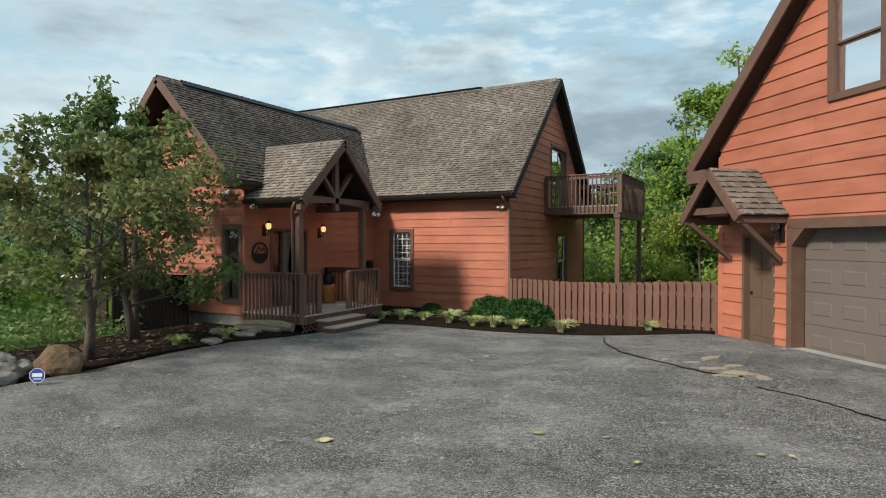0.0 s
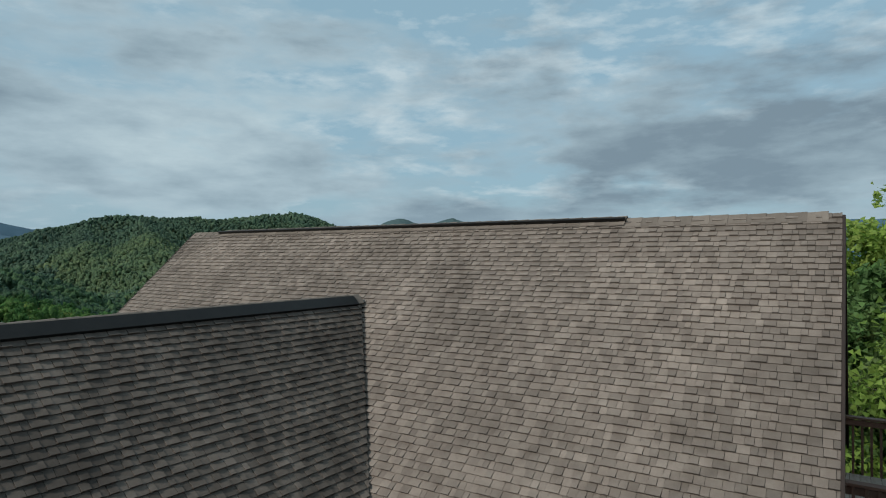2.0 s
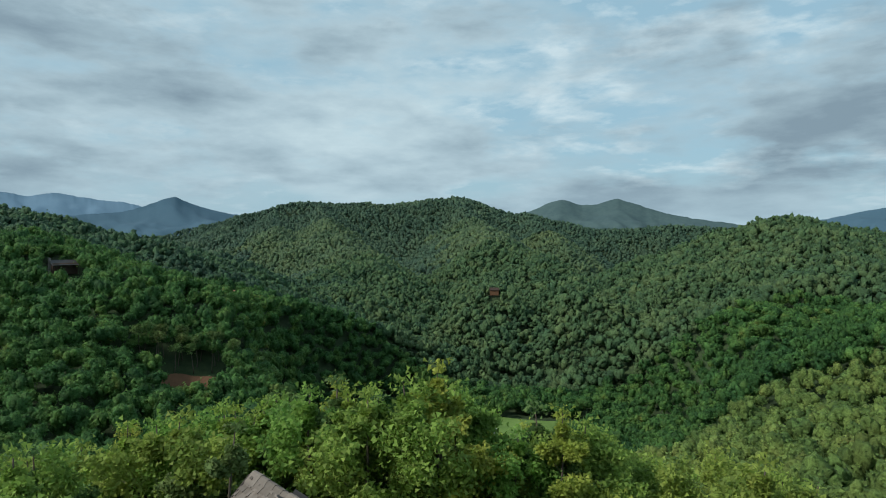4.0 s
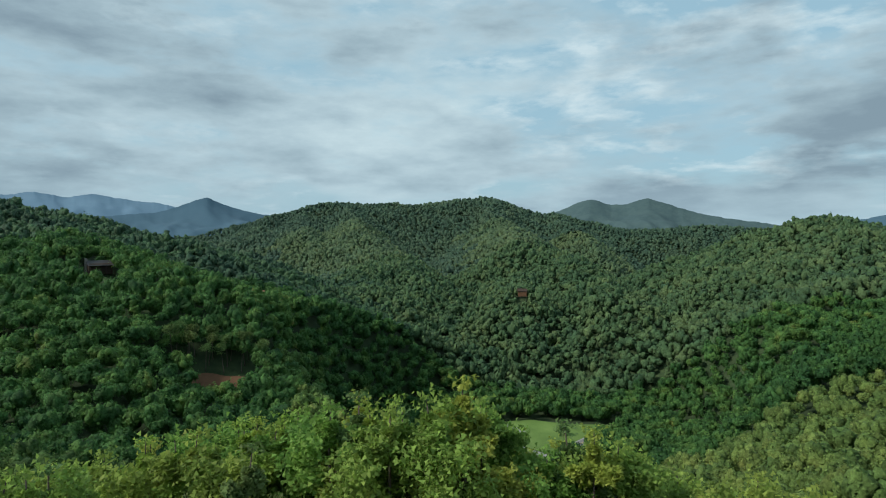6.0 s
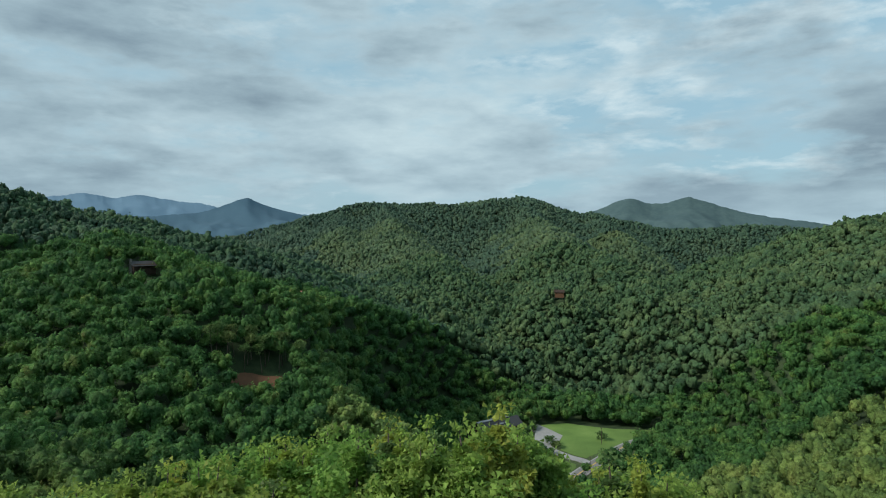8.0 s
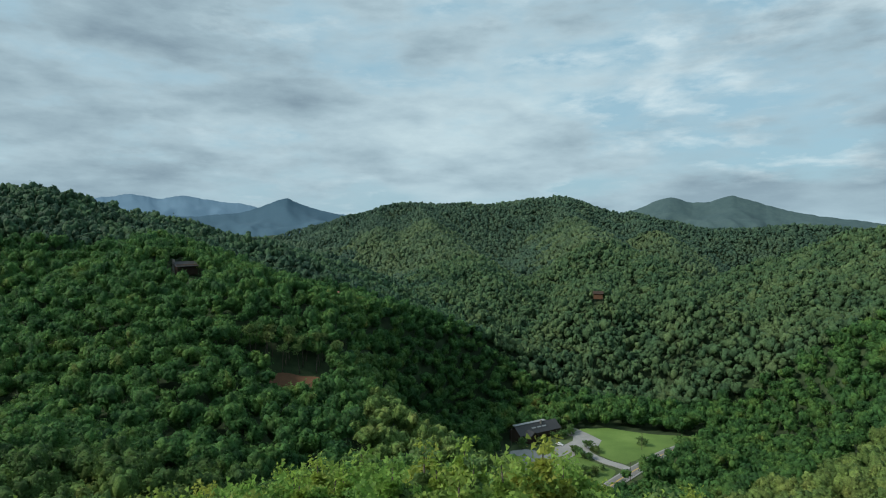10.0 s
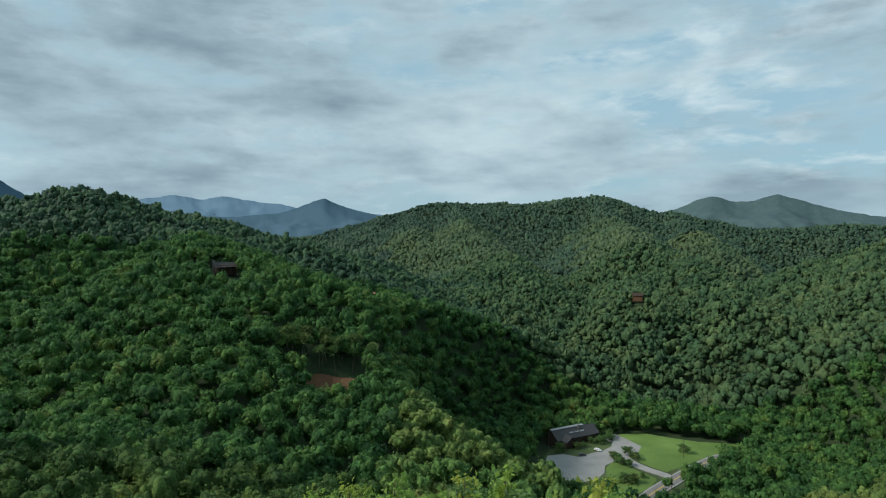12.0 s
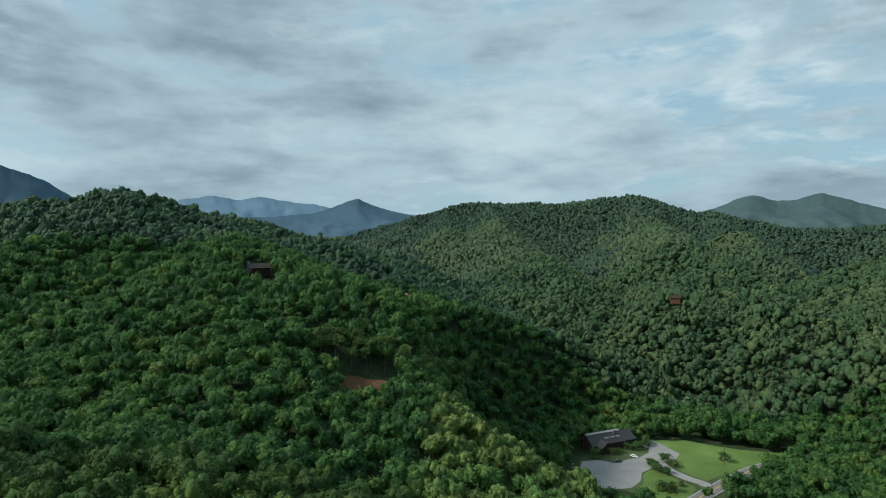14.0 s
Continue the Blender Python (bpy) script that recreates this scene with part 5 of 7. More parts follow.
part("handle", tube(bmesh.new(), [PORCH(3.80, 1.25, -0.02), PORCH(3.80, 1.25, 0.04), PORCH(3.80, 1.45, 0.04), PORCH(3.80, 1.45, -0.02)], [0.012] * 4, 8), M_BLACK, entry, "black door handle", True)

# ---- porch ----
DECK_Z = 0.38
porch = boxed("porch", -4.44, -2.58, -5.28, -2.32, 0.17, DECK_Z - 0.035, M_BROWN, house, "brown timber porch with railings and gable roof")
for i in range(20):
    y = -5.29 + i * 0.1485
    boxed("plank", -4.44, -2.54, y, y + 0.142, DECK_Z - 0.034, DECK_Z, M_DECK, porch, bevel=0.003)
# lattice skirt
bm = bmesh.new()
for i in range(22):
    for s in (-1, 1):
        y = -5.28 + i * 0.14
        m = pose(-2.57, y, 0.085, s * 45)
        box(bm, -0.006, 0.006, -0.015, 0.015, -0.11, 0.11, 0, m)
part("lattice", bm, M_BROWN, porch, "brown lattice skirt")
for z, x0, x1, y0, y1 in ((0.25, -2.58, -2.26, -4.92, -3.50), (0.125, -2.28, -1.96, -5.0, -3.35)):
    boxed("step", x0, x1 + 0.03, y0, y1, z - 0.035, z, M_DECK, porch, "weathered grey step tread", bevel=0.006)
    boxed("riser", x0 + 0.02, x1, y0 + 0.02, y1 - 0.02, -0.05, z - 0.036, M_BROWN, porch)


def railing(parent, a, b, z0, z1, gap=0.115, posts=(True, True), cap=0.14):
    """A timber guard: cap, two rails and square balusters."""
    a, b = Vector((*a, 0)), Vector((*b, 0))
    d = (b - a)
    n = d.length
    d.normalize()
    out = Vector((d.y, -d.x, 0))
    bar("cap_rail", a + Vector((0, 0, z1)), b + Vector((0, 0, z1)), cap, 0.036, M_BROWN, parent)
    bar("rail", a + Vector((0, 0, z1 - 0.085)), b + Vector((0, 0, z1 - 0.085)), 0.036, 0.09, M_BROWN, parent)
    k = max(1, int(n / gap))
    bm = box(bmesh.new(), -0.018, 0.018, -0.018, 0.018, 0, z1 - z0 - 0.02, 0.003)
    me = bpy.data.meshes.new("baluster")
    bm.to_mesh(me)
    bm.free()
    me.materials.append(M_BROWN)
    ang = math.atan2(d.y, d.x)
    for i in range(k):
        p = a + d * ((i + 0.5) * n / k) + out * 0.036
        ob = new("baluster", me)
        ob.parent = parent
        ob.location = (p.x, p.y, z0)
        ob.rotation_euler = (0, 0, ang)
    for flag, p in zip(posts, (a, b)):
        if flag:
            boxed("post", p.x - 0.05, p.x + 0.05, p.y - 0.05, p.y + 0.05, z0 - 0.05, z1 - 0.018, M_BROWN, parent)


railing(porch, (-4.40, -5.26), (-2.62, -5.26), 0.22, 1.28, posts=(False, True))
railing(porch, (-2.62, -5.20), (-2.62, -4.76), 0.22, 1.28, posts=(False, True))
railing(porch, (-2.62, -3.66), (-2.62, -2.42), 0.22, 1.28)
railing(porch, (-2.68, -2.36), (-4.40, -2.36), 0.22, 1.28, posts=(False, False))
for y in (-5.08, -2.72):
    boxed("column", -2.97, -2.83, y - 0.07, y + 0.07, DECK_Z, 2.86, M_BROWN, porch, "square brown timber column", bevel=0.008)
PK_Y, PK_Z, PE_Z = -3.80, 4.39, 2.95
PHALF = 1.50
PXF, PXB = -2.60, -5.12
PL = math.hypot(PHALF, PK_Z - PE_Z)
pc, ps = PHALF / PL, (PK_Z - PE_Z) / PL
for s in (-1, 1):
    y = PK_Y + s * PHALF
    deck = slab("roof", [(PXF, y, PE_Z), (PXF, PK_Y, PK_Z), (PXB, PK_Y, PK_Z), (-4.2, y, PE_Z)], 0.10, M_DARK, house, "pale brown shingle porch roof")
    shingles((0, y + s * 0.02, PE_Z + 0.004), (1, 0, 0), (0, -s * pc, ps), [(-4.25, 0), (PXF, 0), (PXF, PL), (PXB, PL), (-4.5, 0.3)], M_SHINGLE, deck, 20 + s)
    bar("rake_board", (PXF - 0.02, y - s * 0.02, PE_Z - 0.10), (PXF - 0.02, PK_Y, PK_Z - 0.10), 0.06, 0.17, M_BROWN, porch)
    boxed("rake_foot", PXF - 0.16, PXF - 0.03, y - 0.09 - s * 0.06, y + 0.09 - s * 0.06, PE_Z - 0.27, PE_Z - 0.05, M_BROWN, porch)
    bar("purlin", (-4.5, y - s * 0.35, PE_Z - 0.10), (-2.8, y - s * 0.35, PE_Z - 0.10), 0.14, 0.18, M_BROWN, porch)
ridge_caps(deck, (PXB, PK_Y, PK_Z + 0.005), (PXF, PK_Y, PK_Z + 0.005), 0.95, 0.2, 0.15)
gutter((PXF, PK_Y - PHALF - 0.01, PE_Z), (-4.3, PK_Y - PHALF - 0.01, PE_Z), house) if False else gutter((-4.3, PK_Y - PHALF - 0.01, PE_Z), (PXF, PK_Y - PHALF - 0.01, PE_Z), house)
gutter((PXF, PK_Y + PHALF + 0.01, PE_Z), (-4.3, PK_Y + PHALF + 0.01, PE_Z), house)
downspout([(-2.75, -5.36, 2.88), (-2.85, -5.32, 2.75), (-2.98, -5.22, 2.62), (-2.99, -5.18, 2.4), (-2.99, -5.18, 0.4)], house)
# truss: arched tie beam, king post, struts
bm = bmesh.new()
ys = np.linspace(-5.15, -2.45, 13)
top, bot = [], []
for y in ys:
    arch = 0.10 * (1 - ((y - PK_Y) / 1.35) ** 2)
    top.append((y, 3.03 + 0.0))
    bot.append((y, 2.80 + arch))
for x in (-2.96, -2.84):
    pass
rows = [[bm.verts.new((x, y, z)) for y, z in line] for x, line in ((-2.96, bot), (-2.84, bot), (-2.84, top), (-2.96, top))]
for r0, r1 in zip(rows, rows[1:] + rows[:1]):
    for i in range(len(ys) - 1):
        bm.faces.new((r0[i], r0[i + 1], r1[i + 1], r1[i]))
for i in (0, -1):
    bm.faces.new([r[i] for r in rows])
bmesh.ops.recalc_face_normals(bm, faces=bm.faces)
part("tie_beam", bm, M_BROWN, porch, "arched brown tie beam")
boxed("king_post", -2.96, -2.84, PK_Y - 0.07, PK_Y + 0.07, 2.72, 4.22, M_BROWN, porch)
for s in (-1, 1):
    bar("strut", (-2.9, PK_Y + s * 0.05, 3.05), (-2.9, PK_Y + s * 0.60, 3.66), 0.09, 0.11, M_BROWN, porch, up=(1, 0, 0))
for y in (-3.98, -3.62):
    for z in (2.90, 2.98):
        part("bolt", tube(bmesh.new(), [(-2.845, y, z), (-2.83, y, z)], [0.012, 0.010], 6), M_BLACK, porch)
# back gable fill under the porch roof, in the shade-dark colour
bm = bmesh.new()
prism(bm, Plane((-4.40, 0, 0), (0, 1, 0), (1, 0, 0)), [(PK_Y - 1.4, 3.0), (PK_Y + 1.4, 3.0), (PK_Y, 4.25)], -0.05, 0.0)
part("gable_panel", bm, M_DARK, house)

# ---- balcony ----
BY0, BY1, BX = 2.93, 6.45, 2.36
balcony = boxed("balcony", 0.04, BX, BY0, BY1, 2.82, 3.04, M_BROWN, house, "brown timber balcony on tall posts")
for i in range(16):
    x = 0.06 + i * 0.144
    boxed("plank", x, x + 0.138, BY0 - 0.02, BY1 + 0.02, 3.042, 3.08, M_DECK, balcony, bevel=0.003)
railing(balcony, (0.08, BY0), (BX, BY0), 2.90, 4.02, posts=(True, True), gap=0.125)
railing(balcony, (BX, BY0 + 0.06), (BX, BY1 - 0.06), 2.90, 4.02, posts=(False, False), gap=0.11)
railing(balcony, (BX, BY1), (0.08, BY1), 2.90, 4.02, posts=(True, True), gap=0.125)
for y in (BY0 + 0.12, BY1 - 0.12):
    boxed("tall_post", BX - 0.17, BX - 0.03, y - 0.07, y + 0.07, -3.4, 2.82, M_BROWN, balcony, bevel=0.008)
boxed("beam", BX - 0.2, BX - 0.01, BY0 + 0.01, BY1 - 0.01, 2.70, 2.82, M_BROWN, balcony)

# ---- rear gables and chimney ----
for gx, gy, gz, half in ((-4.4, 7.9, 6.9, 1.6), (-6.9, 6.6, 6.55, 1.2)):
    gl = math.hypot(half, half)
    for s in (-1, 1):
        rear = slab("roof", [(gx, 3.9, gz), (gx, gy, gz), (gx + s * half, gy, gz - half), (gx + s * half, 4.2, gz - half)], 0.12, M_DARK, house, "brown shingle dormer roof")
        shingles((gx + s * half, 0, gz - half + 0.004), (0, 1, 0), (-s * 0.7071, 0, 0.7071), [(4.0, 0), (gy, 0), (gy, gl), (4.0, gl)], M_SHINGLE, rear, 40 + s)
    ridge_caps(rear, (gx, 4.1, gz), (gx, gy, gz), 1.0, 0.22, 0.15)
    bm = bmesh.new()
    prism(bm, Plane((gx, gy - 0.25, 0), (1, 0, 0), (0, 1, 0)), [(-half + 0.2, gz - half - 1.6), (half - 0.2, gz - half - 1.6), (half - 0.2, gz - half + 0.05), (0, gz - 0.2), (-half + 0.2, gz - half + 0.05)], -0.1, 0)
    part("gable_panel", bm, M_SIDING, house)

chimney = thing("chimney", "grey stone chimney with concrete cap and two flues", "chimney", at=(-11.75, 6.35, 0))
boxed("stack", -0.42, 0.42, -0.62, 0.62, 2.0, 5.86, M_STONE, chimney, "grey stone stack", bevel=0.02)
rnd = random.Random(5)
for z in range(12):
    for side in range(4):
        u = -0.60
        while u < 0.6:
            w = rnd.uniform(0.16, 0.34)
            w = min(w, 0.62 - u)
            if w > 0.06:
                z0 = 3.2 + z * 0.22
                if side == 0:
                    boxed("stone", -0.47, -0.40, u, u + w - 0.015, z0, z0 + 0.2, M_STONE, chimney, bevel=0.015)
                elif side == 1 and abs(u) < 0.42:
                    boxed("stone", u, min(u + w - 0.015, 0.42), -0.67, -0.60, z0, z0 + 0.2, M_STONE, chimney, bevel=0.015)
            u += w
boxed("cap", -0.52, 0.52, -0.74, 0.74, 5.86, 5.99, M_STONE, chimney, "mottled grey stone chimney cap", bevel=0.02)
for y in (-0.22, 0.24):
    flue = part("flue", lathe(bmesh.new(), [(0.13, 5.98), (0.13, 6.12), (0.10, 6.12), (0.10, 6.0)], 16, (0, y, 0)), M_BLACK, chimney, "", True)
    part("flue_hood", lathe(bmesh.new(), [(0.02, 6.16), (0.19, 6.16), (0.19, 6.21), (0.15, 6.25), (0.02, 6.27)], 16, (0, y, 0)), M_BLACK, flue, "black metal flue hood", True)


# ---- garage ----
garage = thing("garage", "terracotta sided garage with steep gable and taupe door", "garage")
GO = Vector((5.47, -2.66, 0))
GU, GN = Vector((0.648, -0.761, 0)), Vector((-0.761, -0.648, 0))
GW = Plane(GO, GU, GN)
GM = GW.matrix()
gz = lambda s: 3.48 + 0.95 * (min(s, 7.3 - s) + 0.55)
wall("front_wall", GW, [(0, 0.08), (7.3, 0.08), (7.3, gz(7.3) - 0.2), (3.65, gz(3.65) - 0.2), (0, gz(0) - 0.2)],
     [(0.62, 1.40, 0.10, 2.12), (1.78, 5.5, 0.10, 2.24), (2.50, 3.46, 4.10, 5.75), (3.70, 4.66, 4.10, 5.75)], garage, "sunlit terracotta lap siding", start=0.12, lap=0.255)
wall("side_wall", Plane(GO - GN * 7, GN, -GU), [(0, -2.5), (7, -2.5), (7, 3.5), (0, 3.5)], [], garage, "terracotta lap siding", start=0.12)
boxed("corner_board", -0.037, 0.10, 0.0, 0.037, 0.1, 3.6, M_SIDING, garage, m=GM)
boxed("side_wall", 7.16, 7.3, -7, 0, -0.2, 3.5, M_SIDING, garage, m=GM)
boxed("back_wall", 0, 7.3, -7, -6.86, -2.5, 3.5, M_SIDING, garage, m=GM)
glen = math.hypot(4.2, 0.95 * 4.2)
for s, e in ((-0.55, 1), (7.85, -1)):
    z0, z1 = 3.48, gz(3.65)
    gr = slab("roof", [GW(s, z0, 0.32), GW(3.65, z1, 0.32), GW(3.65, z1, -7.2), GW(s, z0, -7.2)], 0.16, M_DARK, garage, "brown asphalt shingle roof")
    shingles(GW(s - e * 0.02, z0 + 0.004), -GN, (GU * e * 4.2 + Vector((0, 0, 0.95 * 4.2))), [(-0.32, 0), (7.2, 0), (7.2, glen), (-0.32, glen)], M_SHINGLE, gr, 60 + e, exposure=0.29)
    bar("rake_board", GW(s, z0 - 0.12, 0.335), GW(3.65, z1 - 0.12, 0.335), 0.035, 0.21, M_BROWN, garage)
    bar("rake_soffit", GW(s + e * 0.05, z0 - 0.20, 0.16), GW(3.65, z1 - 0.20, 0.16), 0.30, 0.03, M_DARK, garage)
box_foot = boxed("rake_foot", -0.58, -0.02, 0.02, 0.36, 3.12, 3.36, M_BROWN, garage, m=GM)
# people door, recessed
gd = part("side_door", frame_of(bmesh.new(), GW, 0.68, 1.36, 0.16, 2.06, 0.06, -0.14, 0.03), M_DOOR, garage, "brown six-panel door")
part("door_leaf", box(bmesh.new(), 0.68, 1.36, -0.13, -0.09, 0.17, 2.06, 0.004, GM), M_DOOR, gd)
for u in (0.76, 1.06):
    for v0, v1 in ((0.32, 0.86), (1.0, 1.36), (1.5, 1.9)):
        bm = box(bmesh.new(), u, u + 0.22, -0.092, -0.078, v0, v1, 0.01, GM)
        part("panel", bm, M_DOOR, gd)
boxed("threshold", 0.6, 1.42, -0.1, 0.08, 0.08, 0.135, M_CONCRETE, garage, "pale concrete threshold", m=GM)
part("knob", lathe(bmesh.new(), [(0.01, 0), (0.03, 0.01), (0.032, 0.03), (0.015, 0.045)], 12), M_BLACK, gd).matrix_local = Matrix.Translation(GW(0.75, 1.08, -0.088)) @ GM.to_3x3().to_4x4() @ pose(0, 0, 0, -90)
# overhead door in its deep brown opening with cut corners
bm = bmesh.new()
for u0, u1 in ((1.70, 1.80), (5.48, 5.58)):
    box(bm, u0, u1, -0.22, 0.045, 0.10, 2.26, 0.005, GM)
box(bm, 1.70, 5.58, -0.22, 0.045, 2.20, 2.36, 0.005, GM)
prism(bm, GW, [(1.80, 1.92), (2.06, 2.20), (1.80, 2.20)], -0.22, 0.04)
prism(bm, GW, [(5.48, 1.92), (5.48, 2.20), (5.22, 2.20)], -0.22, 0.04)
od = part("overhead_door", bm, M_BROWN, garage, "taupe raised-panel overhead garage door")
for i in range(4):
    v = 0.14 + i * 0.52
    sec = part("section", box(bmesh.new(), 1.8, 5.48, -0.27, -0.225, v, v + 0.515, 0.006, GM), M_TAUPE, od)
    for j in range(6):
        u = 1.88 + j * 0.60
        bm = bmesh.new()
        q = [(u, v + 0.10), (u + 0.50, v + 0.10), (u + 0.50, v + 0.42), (u, v + 0.42)]
        outer = [bm.verts.new(GW(a, b, -0.224)) for a, b in q]
        lip = [bm.verts.new(GW(a + (0.025 if a == u else -0.025), b + (0.025 if b < v + 0.2 else -0.025), -0.240)) for a, b in q]
        inner = [bm.verts.new(GW(a + (0.07 if a == u else -0.07), b + (0.07 if b < v + 0.2 else -0.07), -0.216)) for a, b in q]
        bm.faces.new(inner)
        for k in range(4):
            bm.faces.new((outer[k], outer[(k + 1) % 4], lip[(k + 1) % 4], lip[k]))
            bm.faces.new((lip[k], lip[(k + 1) % 4], inner[(k + 1) % 4], inner[k]))
        bmesh.ops.recalc_face_normals(bm, faces=bm.faces)
        part("panel", bm, M_TAUPE, sec)
boxed("apron", 1.75, 5.6, -0.2, 0.22, 0.0, 0.262, M_CONCRETE, garage, "pale concrete garage sill", m=GM)
window(GW, 2.50, 3.46, 4.10, 5.75, garage, "double-hung window in brown trim", None, False, M_BROWN)
window(GW, 3.70, 4.66, 4.10, 5.75, garage, "double-hung window in brown trim", None, False, M_BROWN)
# hood over the people door
hood = thing("door_hood", "small bracketed gable hood with shingles over the garage door", "door hood")
HS, HH, HN, HZ0, HZ1 = 0.95, 0.76, 0.95, 2.42, 3.24
hl = math.hypot(HH + 0.02, HZ1 - HZ0)
for s in (-1, 1):
    hd = slab("roof", [GW(HS + s * HH, HZ0, HN), GW(HS, HZ1, HN), GW(HS, HZ1, 0.03), GW(HS + s * HH, HZ0, 0.03)], 0.07, M_DARK, hood, "grey-brown shingle hood")
    up = (GU * (-s) * HH + Vector((0, 0, HZ1 - HZ0)))
    shingles(GW(HS + s * (HH + 0.02), HZ0 + 0.004), -GN, up, [(-HN, 0), (-0.02, 0), (-0.02, hl), (-HN, hl)], M_SHINGLE, hd, 70 + s, exposure=0.13)
    bar("rake_board", GW(HS + s * HH, HZ0 - 0.06, HN + 0.01), GW(HS, HZ1 - 0.07, HN + 0.01), 0.05, 0.15, M_BROWN, hood)
    bar("eave_beam", GW(HS + s * (HH - 0.06), HZ0 - 0.06, HN), GW(HS + s * (HH - 0.06), HZ0 - 0.06, 0.03), 0.07, 0.13, M_BROWN, hood)
    bar("bracket", GW(HS + s * (HH - 0.08), HZ0 - 0.12, HN - 0.12), GW(HS + s * (HH - 0.14), 1.68, 0.06), 0.08, 0.09, M_BROWN, hood, up=GU)
bar("tie", GW(HS - HH + 0.06, HZ0 + 0.10, HN - 0.10), GW(HS + HH - 0.06, HZ0 + 0.10, HN - 0.10), 0.06, 0.12, M_BROWN, hood)
bm = bmesh.new()
prism(bm, Plane(GW(HS, 0, HN - 0.3), GU, GN), [(-HH + 0.1, HZ0 - 0.02), (HH - 0.1, HZ0 - 0.02), (0, HZ1 - 0.12)], -0.04, 0)
part("gable_panel", bm, M_DARK, hood)

# ---- fence ----
fence = thing("fence", "brown painted shadow-box picket fence", "fence")
FA, FB = Vector((0.06, -0.05, 0)), Vector((5.40, -2.45, 0))
fd = (FB - FA).normalized()
fn = Vector((fd.y, -fd.x, 0))
FP = Plane(FA, fd, fn)
flen = (FB - FA).length
bm = bmesh.new()
prism(bm, Plane((0, 0, 0), (1, 0, 0), (0, -1, 0)), [(-0.069, 0.0), (0.069, 0.0), (0.069, 0.985), (0.045, 1.02), (-0.045, 1.02), (-0.069, 0.985)], -0.009, 0.009)
me_p = bpy.data.meshes.new("picket")
bm.to_mesh(me_p)
bm.free()
me_p.materials.append(M_FENCE)
fa = math.atan2(fd.y, fd.x)
rnd = random.Random(3)
k = int(flen / 0.186)
for i in range(k + 1):
    for side, off in ((1, 0.0), (-1, 0.093)):
        u = 0.07 + i * 0.186 + off
        if u > flen - 0.04:
            continue
        p = FP(u, 0, side * 0.032)
        ob = new("picket", me_p)
        ob.parent = fence
        z = yard_z(p.x, p.y) - 0.02 + rnd.uniform(-0.012, 0.012)
        ob.matrix_basis = pose(p.x, p.y, z, 0, rnd.uniform(-0.7, 0.7), math.degrees(fa))
for v in (0.22, 0.80):
    bar("rail", FP(0, v, 0), FP(flen, v + 0.12, 0), 0.036, 0.085, M_FENCE, fence)
for u in (0.02, 1.95, 3.9, flen - 0.02):
    p = FP(u, 0)
    boxed("post", -0.045, 0.045, -0.045, 0.045, -0.3, 0.93 + yard_z(p.x, p.y), M_FENCE, fence, m=pose(p.x, p.y, 0, 0, 0, math.degrees(fa)))


# ---- lamps and fittings ----
def wall_lantern(plane, u, v, label, lit=True):
    lamp = thing("wall_lantern", label, "lamp", "wall lanterns" if lit else "")
    lamp.matrix_basis = Matrix.Translation(plane(u, v, 0.034)) @ plane.matrix().to_3x3().to_4x4()
    part("back_plate", box(bmesh.new(), -0.05, 0.05, 0, 0.025, -0.22, 0.06, 0.008), M_BLACK, lamp)
    part("arm", tube(bmesh.new(), [(0, 0.02, -0.14), (0, 0.10, -0.18), (0, 0.15, -0.12), (0, 0.15, -0.06)], [0.012] * 4, 8), M_BLACK, lamp, "", True)
    part("glass", lathe(bmesh.new(), [(0.035, -0.06), (0.062, -0.02), (0.068, 0.05), (0.05, 0.09)], 14, (0, 0.15, 0)), M_BULB if lit else M_GLASS, lamp, "glowing warm glass" if lit else "clear glass", True)
    bm = bmesh.new()
    for i in range(6):
        a = i * math.pi / 3
        c, s = math.cos(a), math.sin(a)
        tube(bm, [(0.04 * c, 0.15 + 0.04 * s, -0.065), (0.072 * c, 0.15 + 0.072 * s, 0.0), (0.072 * c, 0.15 + 0.072 * s, 0.05), (0.05 * c, 0.15 + 0.05 * s, 0.095)], [0.005] * 4, 5)
    part("cage", bm, M_BLACK, lamp)
    part("hood", lathe(bmesh.new(), [(0.03, -0.075), (0.045, -0.06), (0.02, -0.055)], 12, (0, 0.15, 0)), M_BLACK, lamp)
    part("top", lathe(bmesh.new(), [(0.075, 0.09), (0.05, 0.125), (0.018, 0.14), (0.012, 0.17)], 14, (0, 0.15, 0)), M_BLACK, lamp, "", True)
    return lamp


wall_lantern(PORCH, 4.62, 2.34, "lit black lantern on the porch wall")
wall_lantern(PORCH, 2.60, 2.30, "lit black lantern beside the entry door")
wall_lantern(GW, 1.60, 2.20, "unlit black lantern on the garage wall", False)


def floodlight(at, turn, label):
    f = thing("floodlight", label, "floodlight", "floodlights")
    f.matrix_basis = pose(*at, 0, 0, turn) @ Matrix.Scale(0.75, 4)
    part("plate", lathe(bmesh.new(), [(0.055, -0.02), (0.055, 0.0), (0.04, 0.02)], 14), M_WHITE, f, "", True)
    for s in (-1, 1):
        bm = tube(bmesh.new(), [(0, 0, 0.0), (s * 0.05, -0.05, -0.03), (s * 0.08, -0.09, -0.06), (s * 0.10, -0.15, -0.10)], [0.014, 0.02, 0.045, 0.062], 12)
        part("lamp_head", bm, M_WHITE, f, "white lamp head", True)
    part("sensor", box(bmesh.new(), -0.03, 0.03, -0.09, -0.03, -0.13, -0.05, 0.012), M_WHITE, f)


